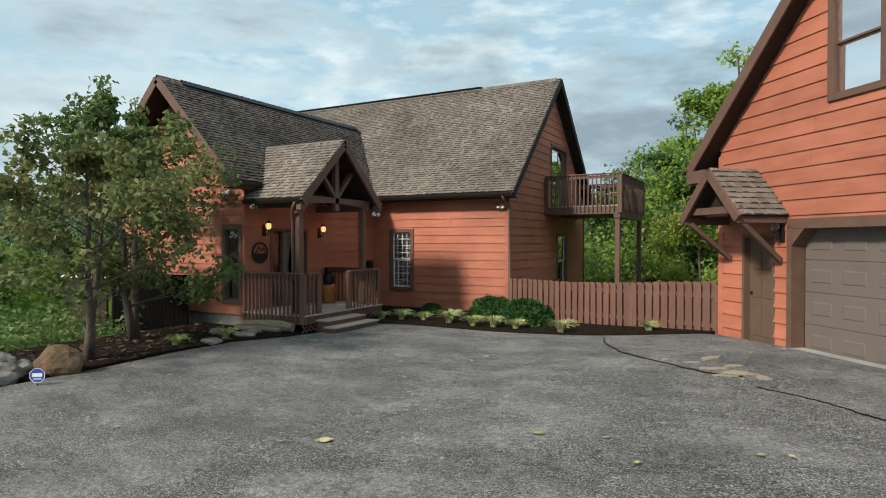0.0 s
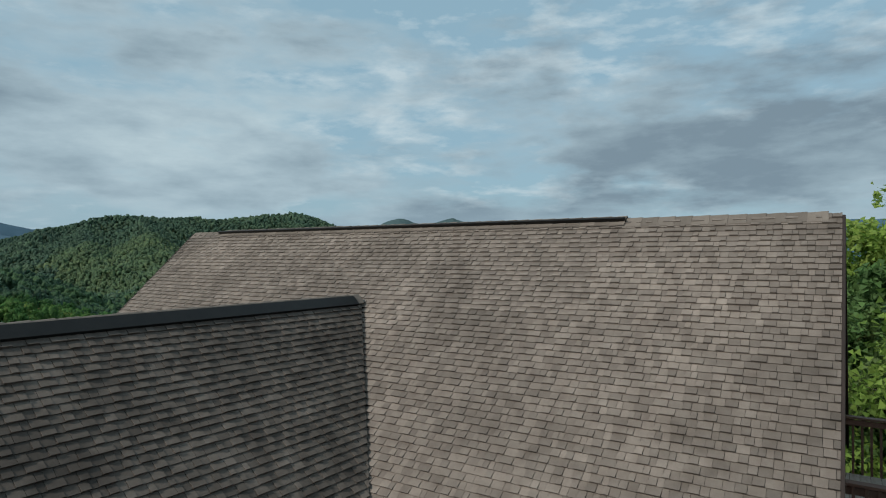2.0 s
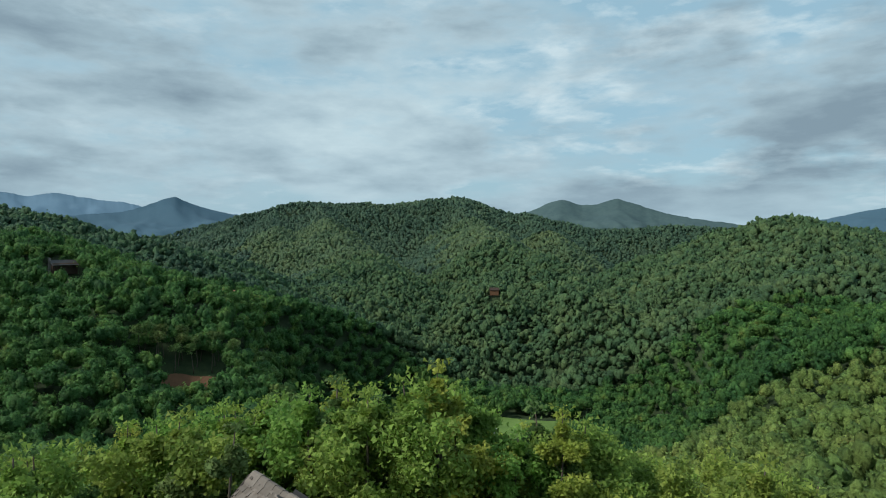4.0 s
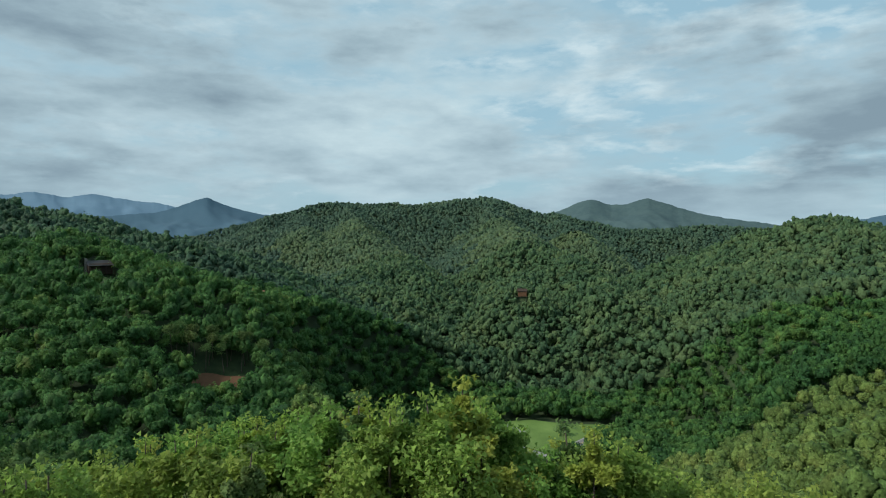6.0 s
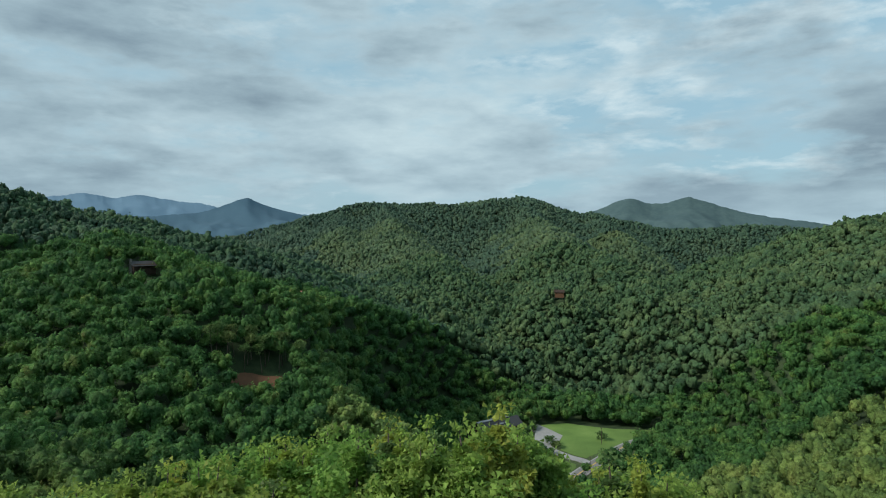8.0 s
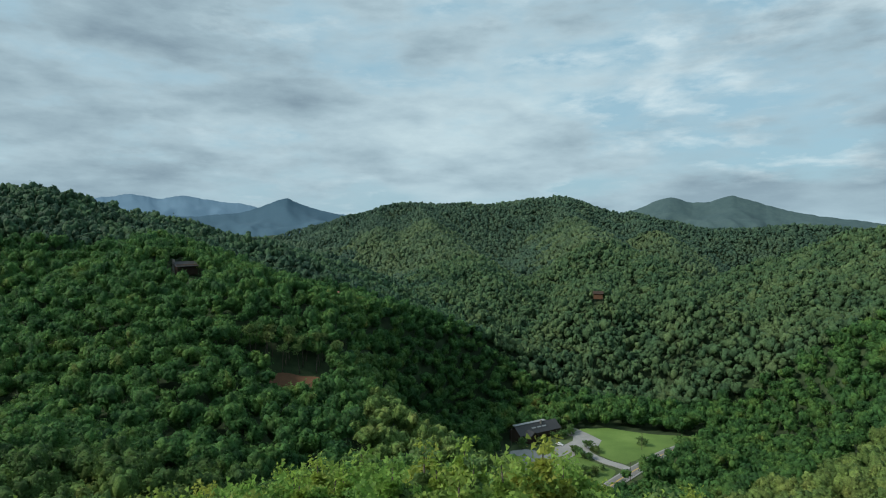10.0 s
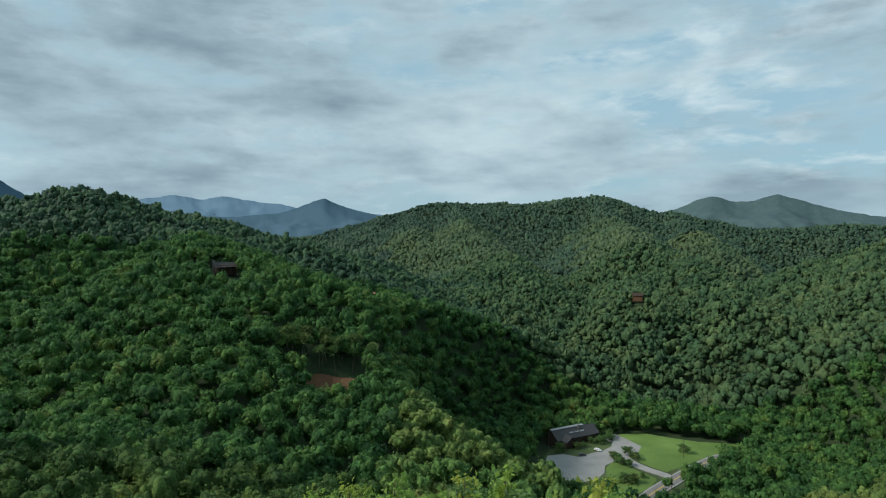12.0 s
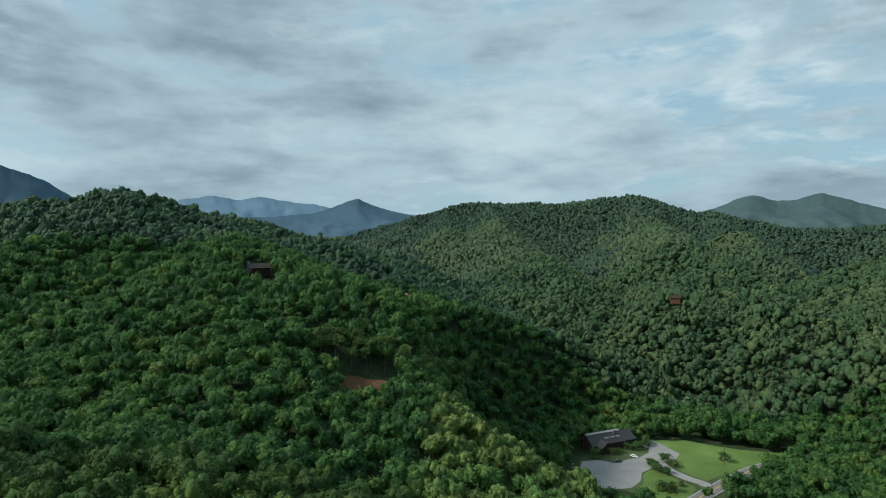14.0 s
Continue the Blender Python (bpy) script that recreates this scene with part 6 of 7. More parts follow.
floodlight((-0.17, -0.04, 2.98), 0, "white twin floodlight under the eave")
floodlight((-4.62, -5.50, 3.16), 0, "white twin floodlight under the wing eave")
floodlight((-2.72, -2.44, 2.74), 60, "white twin floodlight on the porch corner")
floodlight((-4.36, -5.0, 2.86), 60, "white twin floodlight inside the porch")
fx = thing("wall_light", "small white box light on the gable wall", "wall light", at=(0.04, 6.02, 4.98))
part("housing", box(bmesh.new(), 0, 0.11, -0.06, 0.06, -0.10, 0.08, 0.015), M_WHITE, fx)
mb = thing("wall_mailbox", "small black wall mailbox beside the porch", "mailbox", at=(-4.39, -0.42, 1.28))
part("body", box(bmesh.new(), 0, 0.12, -0.14, 0.14, -0.13, 0.12, 0.015), M_BLACK, mb)
part("lid", box(bmesh.new(), 0, 0.15, -0.15, 0.15, 0.12, 0.14, 0.008), M_BLACK, mb)

# round metal wall ornament: ring, base and a jagged mountain outline
orn = thing("wall_ornament", "round black metal ornament with a mountain outline", "wall ornament")
OP = Plane(PORCH(4.76, 1.72, 0.05), (0, -1, 0), (1, 0, 0))
bm = bmesh.new()
ring = np.linspace(0, 2 * np.pi, 40, endpoint=False)
loops = [[bm.verts.new(OP(r * math.cos(a), r * math.sin(a), d)) for a in ring] for r, d in ((0.255, 0), (0.255, 0.012), (0.215, 0.012), (0.215, 0))]
for l0, l1 in zip(loops, loops[1:] + loops[:1]):
    for i in range(40):
        bm.faces.new((l0[i], l0[(i + 1) % 40], l1[(i + 1) % 40], l1[i]))
bmesh.ops.recalc_face_normals(bm, faces=bm.faces)
part("ring", bm, M_BLACK, orn)
bm = bmesh.new()
arc = [(0.225 * math.cos(a), 0.225 * math.sin(a)) for a in np.linspace(math.pi * 1.02, math.pi * 1.98, 14)]
prism(bm, OP, arc, 0.001, 0.011)
part("base", bm, M_BLACK, orn)
bm = bmesh.new()
pts = [(-0.20, -0.02), (-0.10, 0.13), (-0.05, 0.06), (0.04, 0.16), (0.10, 0.05), (0.20, 0.0)]
for (a, b), (c, d) in zip(pts, pts[1:]):
    prism(bm, OP, [(a, b - 0.03), (c, d - 0.03), (c, d), (a, b)], 0.001, 0.011)
part("peaks", bm, M_BLACK, orn)

# carved pot with a dark statue top
sc = thing("carved_stump", "varnished orange wooden stump stand on the porch", "stump stand", at=(-3.95, -2.78, DECK_Z))
part("stump", lathe(bmesh.new(), [(0.16, 0), (0.19, 0.06), (0.175, 0.2), (0.19, 0.38), (0.165, 0.48)], 18), M_ORANGE_WOOD, sc, "", True)
bm = bmesh.new()
bmesh.ops.create_icosphere(bm, subdivisions=3, radius=0.17, matrix=Matrix.Translation((0, 0, 0.62)) @ Matrix.Diagonal((0.9, 0.9, 1.15, 1)))
for v in bm.verts:
    v.co += v.normal * 0.025 * noise.noise(v.co * 9)
bmesh.ops.create_icosphere(bm, subdivisions=2, radius=0.105, matrix=Matrix.Translation((0.02, -0.02, 0.83)))
st = thing("statue", "small dark carved figure on the wooden stump", "statue", at=(-3.95, -2.78, DECK_Z))
part("figure", bm, M_BLACK, st, "", True)


# ---- balcony chairs and table ----
M_FABRIC = material("tan_sling_fabric", [(0.36, 0.30, 0.24), (0.44, 0.38, 0.31)], 20, 0.8, 0.2, 120)


def patio_chair(at, turn):
    c = thing("patio_chair", "tan sling patio chair with dark metal frame on the balcony", "chair", "balcony chairs")
    c.matrix_basis = pose(*at, 0, 0, turn)
    part("seat", box(bmesh.new(), -0.26, 0.26, -0.25, 0.25, -0.012, 0.012, 0.008, pose(0, 0, 0.42, 5)), M_FABRIC, c, "tan fabric seat")
    part("backrest", box(bmesh.new(), -0.26, 0.26, -0.012, 0.012, 0, 0.58, 0.008, pose(0, 0.25, 0.43, -14)), M_FABRIC, c, "tan fabric backrest")
    for s in (-1, 1):
        part("armrest", tube(bmesh.new(), [(s * 0.29, 0.30, 0.66), (s * 0.30, 0, 0.66), (s * 0.29, -0.27, 0.64)], [0.018] * 3, 8), M_FENCE, c, "", True)
        part("leg", tube(bmesh.new(), [(s * 0.29, -0.27, 0.64), (s * 0.28, -0.28, 0.3), (s * 0.29, -0.31, 0.0)], [0.014] * 3, 8), M_FENCE, c, "", True)
        part("leg", tube(bmesh.new(), [(s * 0.28, 0.24, 0.66), (s * 0.28, 0.26, 0.3), (s * 0.29, 0.33, 0.0)], [0.014] * 3, 8), M_FENCE, c, "", True)


patio_chair((1.82, 4.0, 3.08), -75)
patio_chair((1.75, 5.6, 3.08), -105)
tb = thing("patio_table", "small dark round patio table on the balcony", "table", at=(1.5, 4.8, 3.08))
part("tabletop", lathe(bmesh.new(), [(0.30, 0.60), (0.32, 0.61), (0.32, 0.63), (0.30, 0.64)], 24), M_BLACK, tb)
part("stem", tube(bmesh.new(), [(0, 0, 0.05), (0, 0, 0.6)], [0.03, 0.03], 10), M_BLACK, tb)
for i in range(3):
    a = i * 2.094
    part("foot", tube(bmesh.new(), [(0, 0, 0.08), (0.25 * math.cos(a), 0.25 * math.sin(a), 0.015)], [0.02, 0.015], 8), M_BLACK, tb)
# ---- side screen, stones, log, sign ----
scr = thing("deck_screen", "dark board screen of the side deck, tree shade painted in", "screen")
for i in range(19):
    x = -8.55 + i * 0.15
    boxed("board", x, x + 0.142, -5.78, -5.74, -1.3, 1.16 + 0.01 * math.sin(i * 5), M_SCREEN, scr)
boxed("cap", -8.6, -5.7, -5.82, -5.70, 1.16, 1.20, M_SCREEN, scr)
pan = thing("deck_screen", "brown panel of the side deck, painted shade-dark, with pale cap", "screen")
# olive-brown darkened to hold the shade of the trees over the panel
M_PANEL = material("shade_darkened_olive_board", [(0.030, 0.025, 0.016), (0.045, 0.037, 0.025)], 4, 0.8, 0.2, 40, spec=0.1)
boxed("panel", -10.6, -8.75, -5.80, -5.74, -1.6, 1.02, M_PANEL, pan)
boxed("cap", -10.7, -8.7, -5.84, -5.70, 1.02, 1.08, M_WHITE, pan)


def rock(name, at, size, mat, label, seed, category="boulder", group=""):
    bm = bmesh.new()
    bmesh.ops.create_icosphere(bm, subdivisions=3, radius=1)
    off = Vector((seed * 3.7, seed * 1.3, 0))
    for v in bm.verts:
        k = 1 + 0.28 * noise.noise(v.co * 1.3 + off) + 0.10 * noise.noise(v.co * 3.7 + off)
        v.co = Vector((v.co.x * size[0] * k, v.co.y * size[1] * k, max(v.co.z, -0.5) * size[2] * k))
    ob = part(name, bm, mat, None, "", False)
    ob.matrix_basis = pose(*at, 0, 0, seed * 47)
    return tagged(ob, label, category, group)


rock("boulder", (-3.12, -10.12, 0.12), (0.32, 0.22, 0.29), M_BOULDER, "tan boulder at the edge of the drive", 1)
for i, (x, y, z, s) in enumerate(((-3.1, -10.95, 0.06, 0.17), (-3.35, -10.75, 0.09, 0.21), (-3.2, -11.2, 0.08, 0.2), (-3.5, -11.05, 0.14, 0.19), (-3.42, -10.5, 0.1, 0.16), (-3.6, -10.7, 0.2, 0.2), (-3.45, -11.4, 0.12, 0.24))):
    rock("stone", (x, y, z), (s * 1.5, s, s * 0.8), M_STONE, "rough grey stone heaped beside the drive", i + 2, "stone", "stone heap")
for i, (x, y) in enumerate(((-3.3, -6.3), (-3.5, -5.9), (-4.2, -6.2), (-3.25, -7.2))):
    rock("flat_stone", (x, y, 0.05), (0.24, 0.16, 0.07), M_STONE, "flat grey stone on the mulch", i + 12, "stone", "bed stones")
lg = thing("driftwood_log", "grey weathered split log lying before the porch", "log")
bm = tube(bmesh.new(), [(-4.25, -5.62, 0.14), (-3.9, -5.6, 0.15), (-3.4, -5.55, 0.17), (-3.0, -5.50, 0.15), (-2.74, -5.46, 0.13)], [0.05, 0.09, 0.11, 0.12, 0.10], 10)
for v in bm.verts:
    v.co += Vector((noise.noise(v.co * 5), noise.noise(v.co * 5 + Vector((9, 0, 0))), noise.noise(v.co * 5 + Vector((0, 9, 0))))) * 0.03
part("trunk", bm, M_WOOD, lg, "", False)
bm = tube(bmesh.new(), [(-4.2, -5.72, 0.07), (-3.6, -5.68, 0.08), (-2.95, -5.62, 0.08)], [0.05, 0.065, 0.05], 8)
part("branch", bm, M_WOOD, lg)
M_SIGN = material("blue_sign_enamel", [(0.02, 0.07, 0.32), (0.03, 0.09, 0.36)], 3, 0.4, 0.0, 50)
sg = thing("yard_sign", "blue octagonal yard sign with a white bar on a stake", "sign", at=(-2.58, -10.72, -0.05))
sg.scale = (0.64, 0.64, 0.64)
bm = bmesh.new()
SP = Plane((0, 0, 0.30), (0.80, 0.6, 0), (0.6, -0.80, 0))
octo = [(0.165 * math.cos(a + math.pi / 8), 0.165 * math.sin(a + math.pi / 8)) for a in np.arange(8) * math.pi / 4]
prism(bm, SP, octo, 0, 0.012)
part("plate", bm, M_SIGN, sg)
rim = bmesh.new()
for i in range(8):
    a, b = octo[i], octo[(i + 1) % 8]
    prism(rim, SP, [a, b, (b[0] * 0.93, b[1] * 0.93), (a[0] * 0.93, a[1] * 0.93)], 0.013, 0.016)
part("rim", rim, M_WHITE, sg, "white rim")
part("bar", prism(bmesh.new(), SP, [(-0.10, -0.03), (0.10, -0.03), (0.10, 0.05), (-0.10, 0.05)], 0.013, 0.016), M_WHITE, sg, "white bar")
part("bar", prism(bmesh.new(), SP, [(-0.08, -0.085), (0.08, -0.085), (0.08, -0.065), (-0.08, -0.065)], 0.013, 0.016), M_WHITE, sg, "thin white bar")
part("stake", box(bmesh.new(), -0.012, 0.012, -0.012, 0.012, -0.05, 0.3, 0.002), M_BLACK, sg)


# ---- plants by the house ----
def tuft(at, seed, size=1.0):
    rnd = random.Random(seed)
    verts, faces = [], []
    for i in range(150):
        a = rnd.uniform(0, 2 * math.pi)
        r = rnd.uniform(0.12, 0.34) * size
        h = rnd.uniform(0.18, 0.34) * size
        w = 0.011 * size
        sx, sy = -math.sin(a) * w, math.cos(a) * w
        prev = None
        bx, by = rnd.uniform(-0.05, 0.05), rnd.uniform(-0.05, 0.05)
        for k in range(5):
            s = k / 4
            d = r * (s**1.3)
            z = h * (1.9 * s - 1.25 * s * s)
            t = 1 - 0.85 * s
            p = (bx + math.cos(a) * d, by + math.sin(a) * d, z)
            verts += [(p[0] - sx * t, p[1] - sy * t, p[2]), (p[0] + sx * t, p[1] + sy * t, p[2] + 0.004)]
            if k:
                n = len(verts)
                faces.append((n - 4, n - 3, n - 1, n - 2))
    ob = raw("ornamental_grass", verts, faces, M_BLADE)
    ob.location = at
    return tagged(ob, "variegated cream and green grass tuft in the mulch bed", "ornamental grass", "grass tufts")


for i, (x, y, s) in enumerate(((-2.35, -2.65, 0.8), (-1.85, -2.5, 1.05), (-1.3, -2.35, 0.85), (-0.5, -2.5, 1.35), (0.22, -2.66, 1.0), (0.72, -2.63, 1.05), (1.28, -2.64, 0.9), (2.37, -2.80, 1.15), (4.1, -2.35, 0.8))):
    tuft((x, y, 0.03 + yard_z(x, y)), 100 + i, s)
for i, (x, y, s) in enumerate(((-3.35, -6.75, 0.9), (-3.6, -7.7, 0.8))):
    t_ = tuft((x, y, 0.03), 130 + i, s)


def shrub(at, rx, ry, rz, seed, label, n=2600, leaf=0.035):
    rnd = np.random.RandomState(seed)
    d = rnd.normal(0, 1, (n, 3))
    d[:, 2] = np.abs(d[:, 2]) * 0.95 - 0.1
    d /= np.linalg.norm(d, axis=1, keepdims=True)
    lump = np.array([1 + 0.14 * noise.noise(Vector(v) * 3.2 + Vector((seed, 0, 0))) for v in d])
    p = d * np.array([rx, ry, rz]) * (lump * rnd.uniform(0.86, 1.05, n))[:, None]
    a = rnd.normal(0, 1, (n, 3)) + d
    a /= np.linalg.norm(a, axis=1, keepdims=True)
    b = np.cross(a, rnd.normal(0, 1, (n, 3)))
    b /= np.linalg.norm(b, axis=1, keepdims=True)
    s = leaf * rnd.uniform(0.7, 1.4, (n, 1))
    q = np.stack([p - a * s, p + b * s * 0.6, p + a * s, p - b * s * 0.6], 1).reshape(-1, 3)
    sh = thing("shrub", label, "shrub", "foundation shrubs", at)
    fast("foliage", q, np.arange(4 * n).reshape(-1, 4), M_SHRUB, sh)
    bm = bmesh.new()
    bmesh.ops.create_icosphere(bm, subdivisions=3, radius=0.86)
    for v in bm.verts:
        k = 1 + 0.14 * noise.noise(v.co.normalized() * 3.2 + Vector((seed, 0, 0)))
        v.co = Vector((v.co.x * rx * k, v.co.y * ry * k, max(v.co.z, -0.1) * rz * k))
    part("inner_growth", bm, M_SHRUB, sh, "", True)
    return sh


shrub((0.20, -1.50, 0.05), 0.62, 0.55, 0.56, 1, "rounded dark green clipped shrub against the wall", 4200)
shrub((1.15, -1.75, 0.06), 0.68, 0.6, 0.54, 2, "rounded dark green clipped shrub before the fence", 4600)
shrub((-1.78, -1.1, 0.05), 0.30, 0.30, 0.26, 3, "small dark green shrub against the wall", 1200)

# leaves blown on the drive
M_FALLEN = material("fallen_leaf", [(0.30, 0.24, 0.10), (0.45, 0.40, 0.22), (0.35, 0.36, 0.15)], 30, 0.8, 0.1, 80, spread=0.3)
rnd = random.Random(8)
places = [(4.38, -9.87, 0.06), (2.48, -10.73, 0.075)] + [(rnd.uniform(-2.5, 6.5), rnd.uniform(-11.5, -3.6), rnd.uniform(0.015, 0.035)) for _ in range(40)]
for x, y, s in places:
    bm = bmesh.new()
    vs = [bm.verts.new((math.cos(a) * s * (1.35 if k % 4 == 0 else 0.8), math.sin(a) * s, 0.006 + 0.012 * rnd.random())) for k, a in enumerate(np.linspace(0, 2 * np.pi, 8, endpoint=False))]
    bm.faces.new(vs)
    bmesh.ops.solidify(bm, geom=bm.faces[:], thickness=0.0015)
    ob = part("fallen_leaf", bm, M_FALLEN)
    ob.matrix_basis = pose(x, y, yard_z(x, y) + 0.012, 0, 0, rnd.uniform(0, 360))
    tagged(ob, "dry curled leaf lying on the asphalt", "leaf", "fallen leaves")

# washed sand on the asphalt by the garage
for i, (x, y, a, b, turn) in enumerate(((5.95, -6.5, 0.26, 0.13, 40), (5.62, -6.2, 0.16, 0.08, 10), (5.5, -5.4, 0.22, 0.09, 70), (5.85, -5.95, 0.13, 0.06, 40), (4.9, -5.6, 0.12, 0.05, 90), (6.25, -6.7, 0.14, 0.07, 100), (5.3, -5.8, 0.09, 0.05, 20))):
    bm = bmesh.new()
    mid = bm.verts.new((x, y, yard_z(x, y) + 0.018))
    rim_, low_ = [], []
    for t in np.linspace(0, 2 * np.pi, 26, endpoint=False):
        r = 1 + 0.7 * noise.noise(Vector((math.cos(t) * 1.6, math.sin(t) * 1.6, i * 7))) + 0.5 * noise.noise(Vector((math.cos(t) * 5, math.sin(t) * 5, i * 3)))
        u, v = a * r * math.cos(t), b * r * math.sin(t)
        c, s_ = math.cos(radians(turn)), math.sin(radians(turn))
        px_, py_ = x + u * c - v * s_, y + u * s_ + v * c
        rim_.append(bm.verts.new((px_, py_, yard_z(px_, py_) + 0.012)))
        low_.append(bm.verts.new((px_, py_, yard_z(px_, py_) - 0.02)))
    for k in range(26):
        j = (k + 1) % 26
        bm.faces.new((mid, rim_[k], rim_[j]))
        bm.faces.new((rim_[k], low_[k], low_[j], rim_[j]))
    tagged(part("sand_patch", bm, M_SAND), "thin tan sand washed over the asphalt", "sand patch", kind="structure")


def crack(pts, width, label):
    """A ragged open crack in the asphalt."""
    verts, faces = [], []
    rnd = random.Random(len(pts))
    n = 0
    for (x0, y0), (x1, y1) in zip(pts, pts[1:]):
        for k in range(14):
            s = k / 14
            x, y = x0 + s * (x1 - x0), y0 + s * (y1 - y0)
            d = Vector((x1 - x0, y1 - y0, 0)).normalized()
            off = 0.05 * noise.noise(Vector((x * 3.1, y * 3.1, 0))) + rnd.uniform(-0.012, 0.012)
            w = width * rnd.uniform(0.35, 1.2)
            c = Vector((x - d.y * off, y + d.x * off, yard_z(x, y) + 0.017))
            side = Vector((-d.y, d.x, 0)) * w / 2
            verts += [c + side, c - side, c - side - Vector((0, 0, 0.03)), c + side - Vector((0, 0, 0.03))]
            if n:
                b = 4 * n
                faces += [(b - 4, b - 3, b + 1, b), (b - 3, b - 2, b + 2, b + 1), (b, b + 3, b - 1, b - 4)]
            n += 1
    return tagged(raw("crack", verts, faces, M_MULCH), label, "crack", kind="structure")


crack([(3.45, -3.4), (3.57, -3.95), (4.11, -5.0), (4.98, -6.0), (5.56, -6.55), (6.04, -6.73)], 0.010, "ragged dark crack across the asphalt")
crack([(6.2, -7.3), (6.74, -7.7), (7.02, -8.02), (7.31, -8.24), (7.8, -8.7)], 0.010, "ragged dark crack near the garage")
# litter of leaves and chips on the mulch
M_LITTER = material("dry_brown_litter", [(0.045, 0.028, 0.016), (0.085, 0.058, 0.034), (0.15, 0.11, 0.06)], 30, 0.9, 0.1, 80, spread=0.3, island=True)
rnd = np.random.RandomState(9)
n = 900
x, y = rnd.uniform(-5.6, -2.7, n), rnd.uniform(-11.5, -5.5, n)
ok = x < -3.05 - 0.02 * (y + 8)
x, y = x[ok], y[ok]
n = len(x)
p = np.stack([x, y, rnd.uniform(0.045, 0.07, n)], -1)
a = rnd.normal(0, 1, (n, 3)) * np.array([1, 1, 0.35])
b = rnd.normal(0, 1, (n, 3)) * np.array([1, 1, 0.35])
sz = rnd.uniform(0.012, 0.04, (n, 1))
q = np.stack([p + a * sz, p + b * sz, p - a * sz, p - b * sz], 1).reshape(-1, 3)
tagged(fast("leaf_litter", q, np.arange(4 * n).reshape(-1, 4), M_LITTER), "dry brown leaf litter on the mulch", "leaf litter", kind="stuff")


# ---- single trees ----
def tree_parts(seed, height, spread, leaf, count, mat, trunk_r=0.16, bare=0.25, fork=1, droop=0.0, clump=0.55, quad=False):
    """A tapered trunk with limbs and a crown of many small leaves in clumps. Returns an Empty with trunk and crown."""
    rnd = random.Random(seed)
    nr = np.random.RandomState(seed)
    bm = bmesh.new()
    tips = []

    def limb(p, d, length, r, depth):
        pts, radii = [p], [r]
        n = 3
        q, dd = Vector(p), Vector(d).normalized()
        for i in range(n):
            dd = (dd + Vector((rnd.uniform(-0.25, 0.25), rnd.uniform(-0.25, 0.25), rnd.uniform(-0.06, 0.16) - droop))).normalized()
            q = q + dd * length / n
            pts.append(q.copy())
            radii.append(r * (1 - 0.7 * (i + 1) / n))
            if depth > 0 and i >= 1:
                for _ in range(2):
                    side = Vector((rnd.uniform(-1, 1), rnd.uniform(-1, 1), rnd.uniform(-0.1, 0.6))).normalized()
                    limb(q.copy(), (dd * 0.6 + side).normalized(), length * rnd.uniform(0.4, 0.6), radii[-1] * 0.7, depth - 1)
            if depth == 0:
                tips.append((q.copy(), length))
        tube(bm, pts, radii, 5 if depth else 3)
        tips.append((q.copy(), length))

    for f in range(fork):
        lean = Vector((rnd.uniform(-0.15, 0.15), rnd.uniform(-0.15, 0.15), 1)) if fork == 1 else Vector((0.35 * math.cos(f * 2.6 + seed), 0.35 * math.sin(f * 2.6 + seed), 1))
        pts, radii = [], []
        for i in range(9):
            s = i / 8
            pts.append(Vector((lean.x * s * height * 0.5 + 0.02 * height * noise.noise(Vector((seed, s * 3, f))), lean.y * s * height * 0.5 + 0.02 * height * noise.noise(Vector((seed + 9, s * 3, f))), s * height * 0.93)))
            radii.append(trunk_r * (1 - 0.88 * s) * (1.35 if i == 0 else 1))
        tube(bm, pts, radii, 8)
        for i in range(13):
            s = bare + (0.97 - bare) * (i + rnd.random() * 0.6) / 13
            k = min(int(s * 8), 7)
            p = pts[k].lerp(pts[k + 1], s * 8 - k)
            a = i * 2.4 + rnd.uniform(-0.5, 0.5)
            shape = math.sin(min(1, (s - bare) / (1 - bare) * 0.8 + 0.32) * math.pi) ** 0.7
            d = Vector((math.cos(a), math.sin(a), 0.35 + 0.5 * s - droop))
            limb(p, d, spread * shape * rnd.uniform(0.7, 1.1), trunk_r * 0.38 * (1.1 - s), 1)
        tips.append((pts[-1], spread * 0.35))
        tips.append((pts[-2], spread * 0.45))
    root = new("tree")
    part("trunk", bm, M_BARK, root, "", True)
    tp = np.array([t[0] for t in tips])
    tl = np.array([max(0.5, t[1]) for t in tips])
    j = nr.randint(0, len(tp), count)
    p = tp[j] + np.clip(nr.normal(0, 1, (count, 3)), -1.5, 1.5) * (tl[j, None] * clump * 0.42) * np.array([1, 1, 0.62])
    a = nr.normal(0, 1, (count, 3))
    a[:, 2] -= 0.5
    a /= np.linalg.norm(a, axis=1, keepdims=True)
    up = nr.normal(0, 0.6, (count, 3)) + np.array([0, 0, 1])
    b = np.cross(a, up)
    b /= np.linalg.norm(b, axis=1, keepdims=True)
    s = leaf * nr.uniform(0.6, 1.35, (count, 1))
    fold = np.cross(b, a) * s * 0.18
    q = np.stack([p, p + a * s * 0.5 + b * s * 0.42 + fold, p + a * s * 1.15, p + a * s * 0.5 - b * s * 0.42 + fold], 1).reshape(-1, 3)
    if quad:
        fast("crown", q, np.arange(4 * count).reshape(-1, 4), mat, root)
    else:
        q = np.stack([p, p + a * s * 1.1 + b * s * 0.5, p + a * s * 1.1 - b * s * 0.5], 1).reshape(-1, 3)
        fast("crown", q, np.arange(3 * count).reshape(-1, 3), mat, root)
    return root


